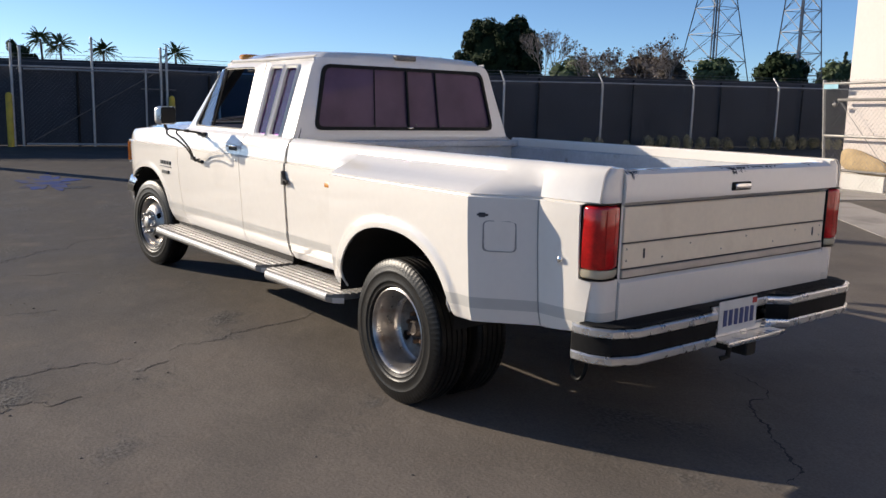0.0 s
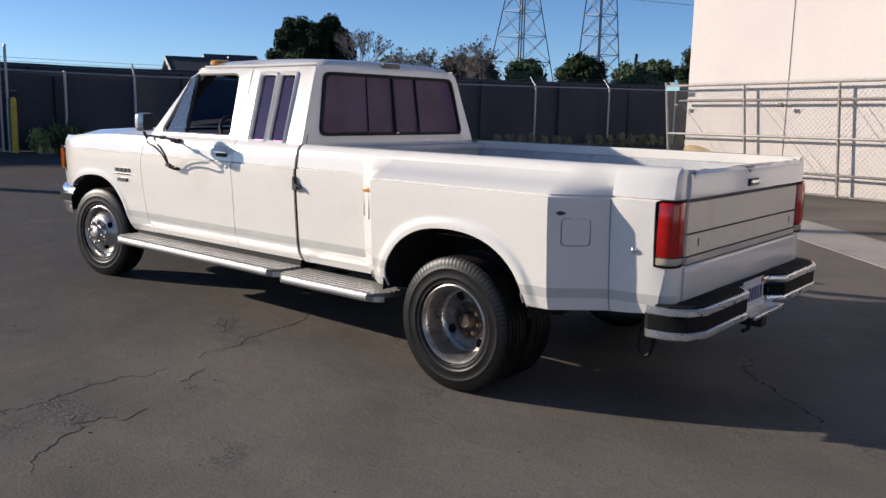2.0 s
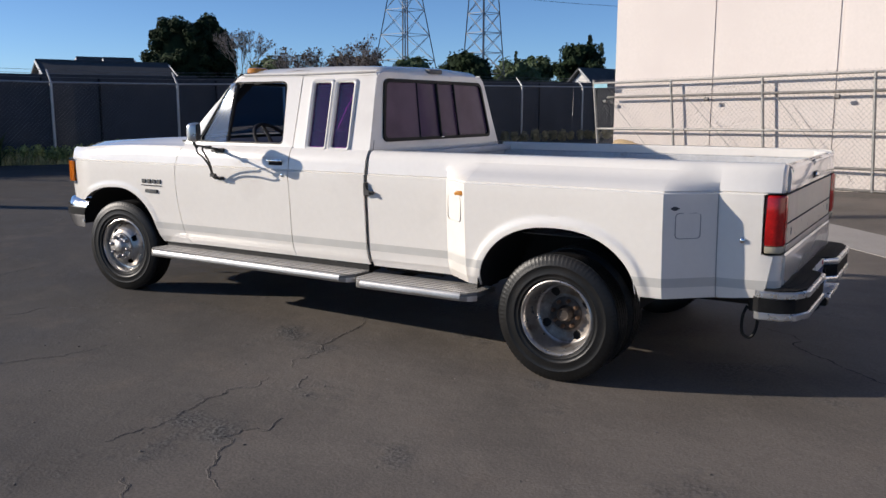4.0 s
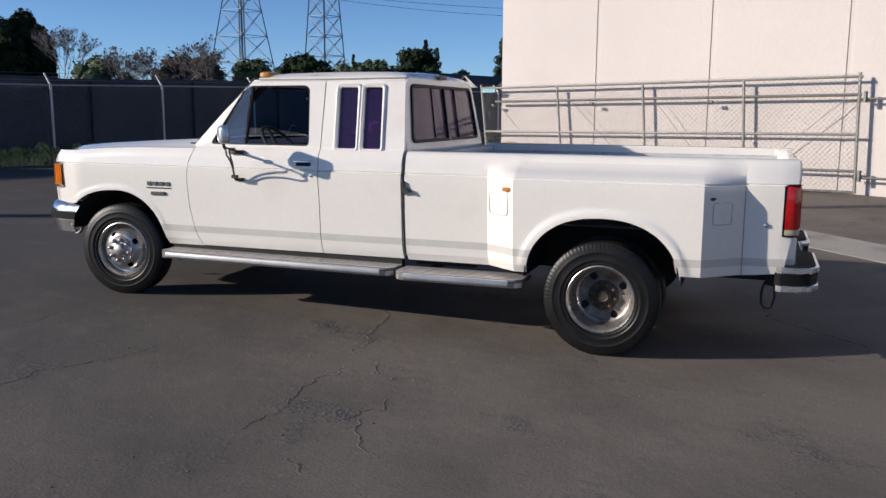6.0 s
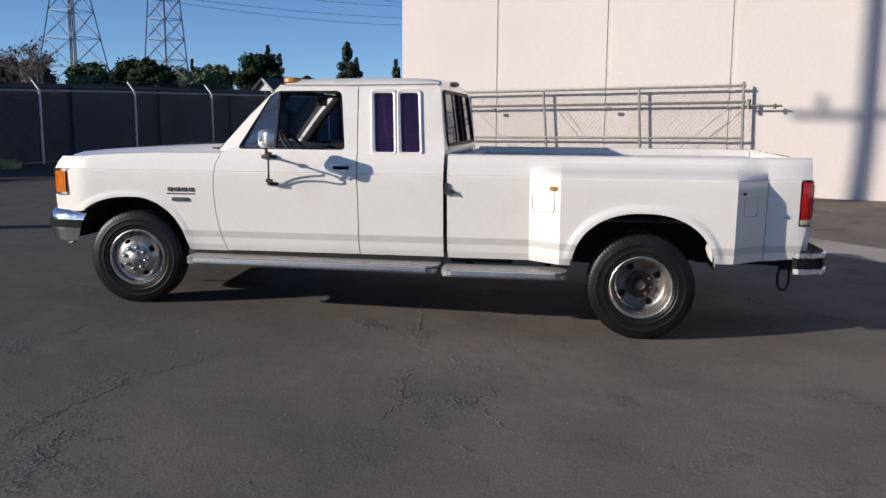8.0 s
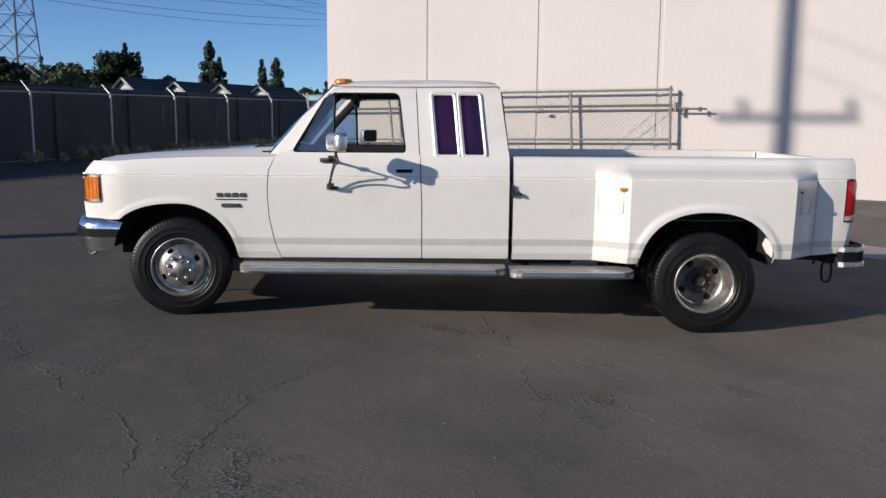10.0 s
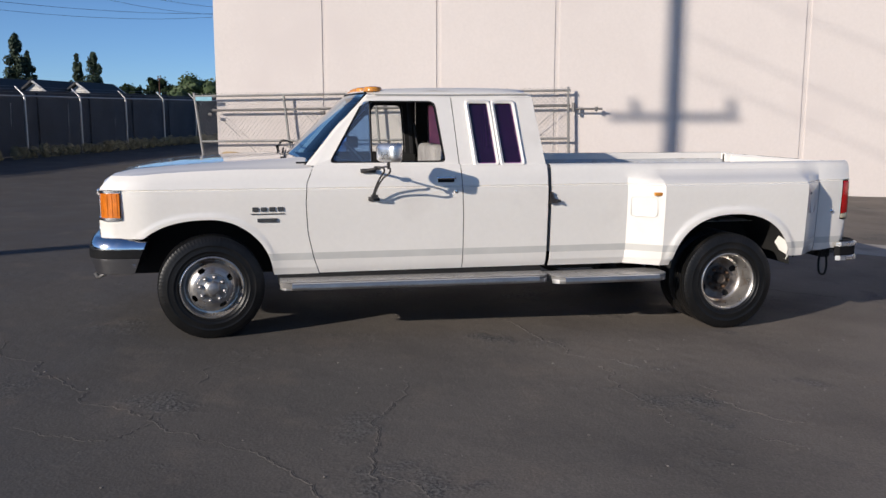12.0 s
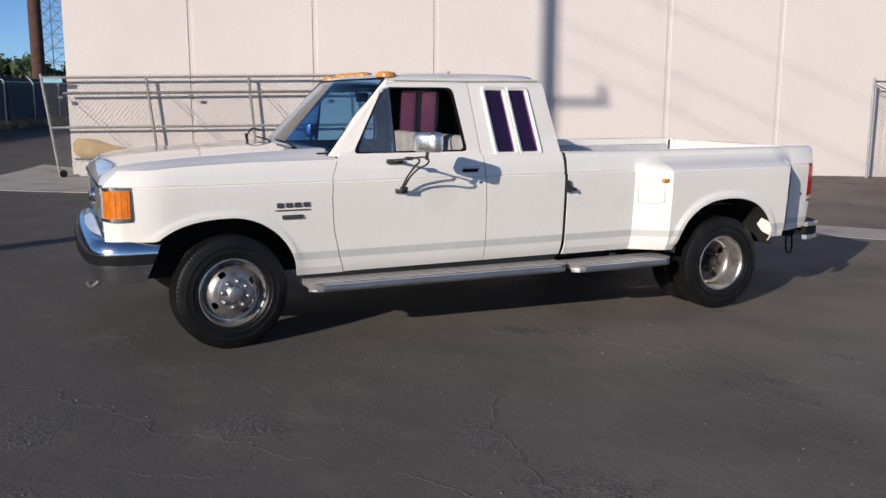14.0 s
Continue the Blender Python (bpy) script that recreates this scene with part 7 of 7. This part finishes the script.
# ---- pylons, cables and poles ----
def pylon(x, y, base, top, height, turn, panels, label, masts=0):
    e = empty("pylon", (x, y, GZ), turn)
    half = lambda z: (base + (top - base) * z / height) / 2
    cr = [(1, 1), (1, -1), (-1, -1), (-1, 1)]
    bm = bmesh.new()
    for a, b in cr:
        tube(bm, [(a * half(0), b * half(0), 0), (a * half(height), b * half(height), height)], 0.075, 4)
    part("leg", bm, STEEL_TOWER, e, smooth=False)
    bm = bmesh.new()
    zs = [height * (k / panels) ** 0.92 for k in range(panels + 1)]
    for z0, z1 in zip(zs, zs[1:]):
        for (a, b), (c, d) in zip(cr, cr[1:] + cr[:1]):
            h0, h1 = half(z0), half(z1)
            tube(bm, [(a * h0, b * h0, z0), (c * h1, d * h1, z1)], 0.034, 3)
            tube(bm, [(c * h0, d * h0, z0), (a * h1, b * h1, z1)], 0.034, 3)
            tube(bm, [(a * h1, b * h1, z1), (c * h1, d * h1, z1)], 0.034, 3)
    part("lattice", bm, STEEL_TOWER, e, smooth=False)
    bm = bmesh.new()
    for z in (height * 0.72, height * 0.85, height):
        for s in (1, -1):
            tube(bm, [(0, s * half(z), z), (0, s * 5.0, z + 0.4)], 0.07, 4)
            tube(bm, [(0, s * half(z), z - 1.2), (0, s * 5.0, z + 0.4)], 0.05, 4)
    part("cross_arm", bm, STEEL_TOWER, e, smooth=False)
    for k in range(masts):
        bm = bmesh.new()
        tube(bm, [(0.0, 0.45 * (2 * k - masts + 1), 0), (0.0, 0.28 * (2 * k - masts + 1), height)], 0.085, 6)
        part("ladder_mast", bm, STEEL_TOWER, e, smooth=False)
    tagged(e, label, "pylon", group="pylons")
    return e


pylon(52.9, -76.6, 6.4, 0.8, 19.5, -11, 7, "tall grey steel lattice power pylon", 2)
pylon(39.4, -70.1, 3.4, 0.5, 24, -18, 13, "slender grey steel lattice power pylon", 1)
pylon(2.8, -150, 5.0, 1.0, 26, 45, 12, "far grey steel lattice power pylon")


def cable(a, b, sag, r=0.03):
    bm = bmesh.new()
    a, b = Vector(a), Vector(b)
    tube(bm, [a.lerp(b, k / 30) - Vector((0, 0, 4 * sag * (k / 30) * (1 - k / 30))) for k in range(31)], r, 4, caps=False)
    tagged(finish(bm, "power_cable", CABLE), "thin dark overhead power cable between pylons", "cable", group="power cables")


for x, y, h, turn in ((52.9, -76.6, 19.5, -11), (39.4, -70.1, 24.0, -18)):
    for k, f in enumerate((0.72, 0.85, 1.0)):
        for s in (1, -1):
            c, d = (math.cos(radians(turn)), math.sin(radians(turn))), s * 5.0
            cable((x - d * c[1], y + d * c[0], GZ + h * f + 0.4), (2.8 - d * 0.7, -150 + d * 0.7, GZ + 26 * f + 0.4), 2.4 + 0.3 * k, 0.022)


# utility pole beside the yard, whose shadow falls across the asphalt and the building
def utility_pole(x, y, height, r, arms, turn, label, name="utility_pole", foot=(0.0, 0.0)):
    z0 = ground_z(x, y)
    e = empty(name, (x, y, z0), turn)
    bm = bmesh.new()
    tube(bm, [(foot[0], foot[1], -0.3), (0, 0, height * 0.58), (0, 0, height)], [r, r * 0.9, r * 0.75], 14)
    part("pole", bm, WOODPOLE, e)
    for z, half in arms:
        bm = bmesh.new()
        box(bm, (-0.05, -half, z - 0.055), (0.05, half, z + 0.055), 0.01, 1)
        arm = part("cross_arm", bm, WOODPOLE, e)
        for y2 in (-half * 0.6, half - 0.12):
            bm = bmesh.new()
            lathe(bm, [(z + 0.05, 0.03), (z + 0.14, 0.04), (z + 0.20, 0.07), (z + 0.28, 0.08), (z + 0.33, 0.04), (z + 0.34, 0.001)], 10, axis="z", centre=(0, y2, 0))
            part("insulator", bm, GALVDARK, arm)
    tagged(e, label, "utility pole")
    return e


PD = 24.0
sx, sy = -4.28 + math.cos(radians(SUN_AZ)) * PD, -8.65 + math.sin(radians(SUN_AZ)) * PD
utility_pole(sx, sy, 16.5, 0.15, [(1.62 + PD * math.tan(radians(SUN_EL)) - ground_z(sx, sy), 1.22)], 70.6, "brown wooden utility pole with a crossarm", foot=tuple(Matrix.Rotation(radians(-70.6), 2) @ Vector((0.24, -0.41))))
for up, fall in ((11.35, 0.44), (12.05, 0.44), (13.2, 0.42)):
    a = Vector((sx, sy, up))
    b = Vector((*on_wall(9.3 + 4.5), up - PD * math.tan(radians(SUN_EL)) - fall * 4.5)) + SUN_DIR * 26.5
    cable(a, b + (b - a) * 2, 0.0, 0.008)
utility_pole(5.0, -46.0, 16.0, 0.36, [(11.5, 1.2)], 30, "dark brown wooden utility pole behind the gate")
utility_pole(13.94, -87.4, 5.65 - ground_z(13.94, -87.4), 0.09, [(5.0, 0.7)], 20, "thin distant wooden utility pole beyond the fence")

# chain-link return at the far end of the building
far_fence = empty("side_fence")
tagged(far_fence, "chain-link fence panel standing against the building", "fence")
b0 = on_wall(15.9, 0.4)
bz = ground_z(b0.x, b0.y)
bm = bmesh.new()
tube(bm, [(b0.x, b0.y, bz - 0.1), (b0.x, b0.y, bz + 2.02)], 0.03, 8)
part("post", bm, GALV, far_fence)
bm = bmesh.new()
b1 = on_wall(19.9, 0.4)
tube(bm, [(b0.x, b0.y, bz + 1.95), (b1.x, b1.y, bz + 1.95)], 0.02, 8)
tube(bm, [(b0.x, b0.y, bz + 1.90), (b1.x, b1.y, bz + 0.3)], 0.012, 6)
tube(bm, [(b1.x, b1.y, bz - 0.1), (b1.x, b1.y, bz + 2.02)], 0.03, 8)
part("rail", bm, GALVDARK, far_fence)
bm = bmesh.new()
chain_link(bm, lambda s, h: Vector((*(b0 + WALL_U * s), bz + 0.05 + h)), 4.0, 1.9)
part("chain_link_mesh", bm, WIRE, far_fence, smooth=False)
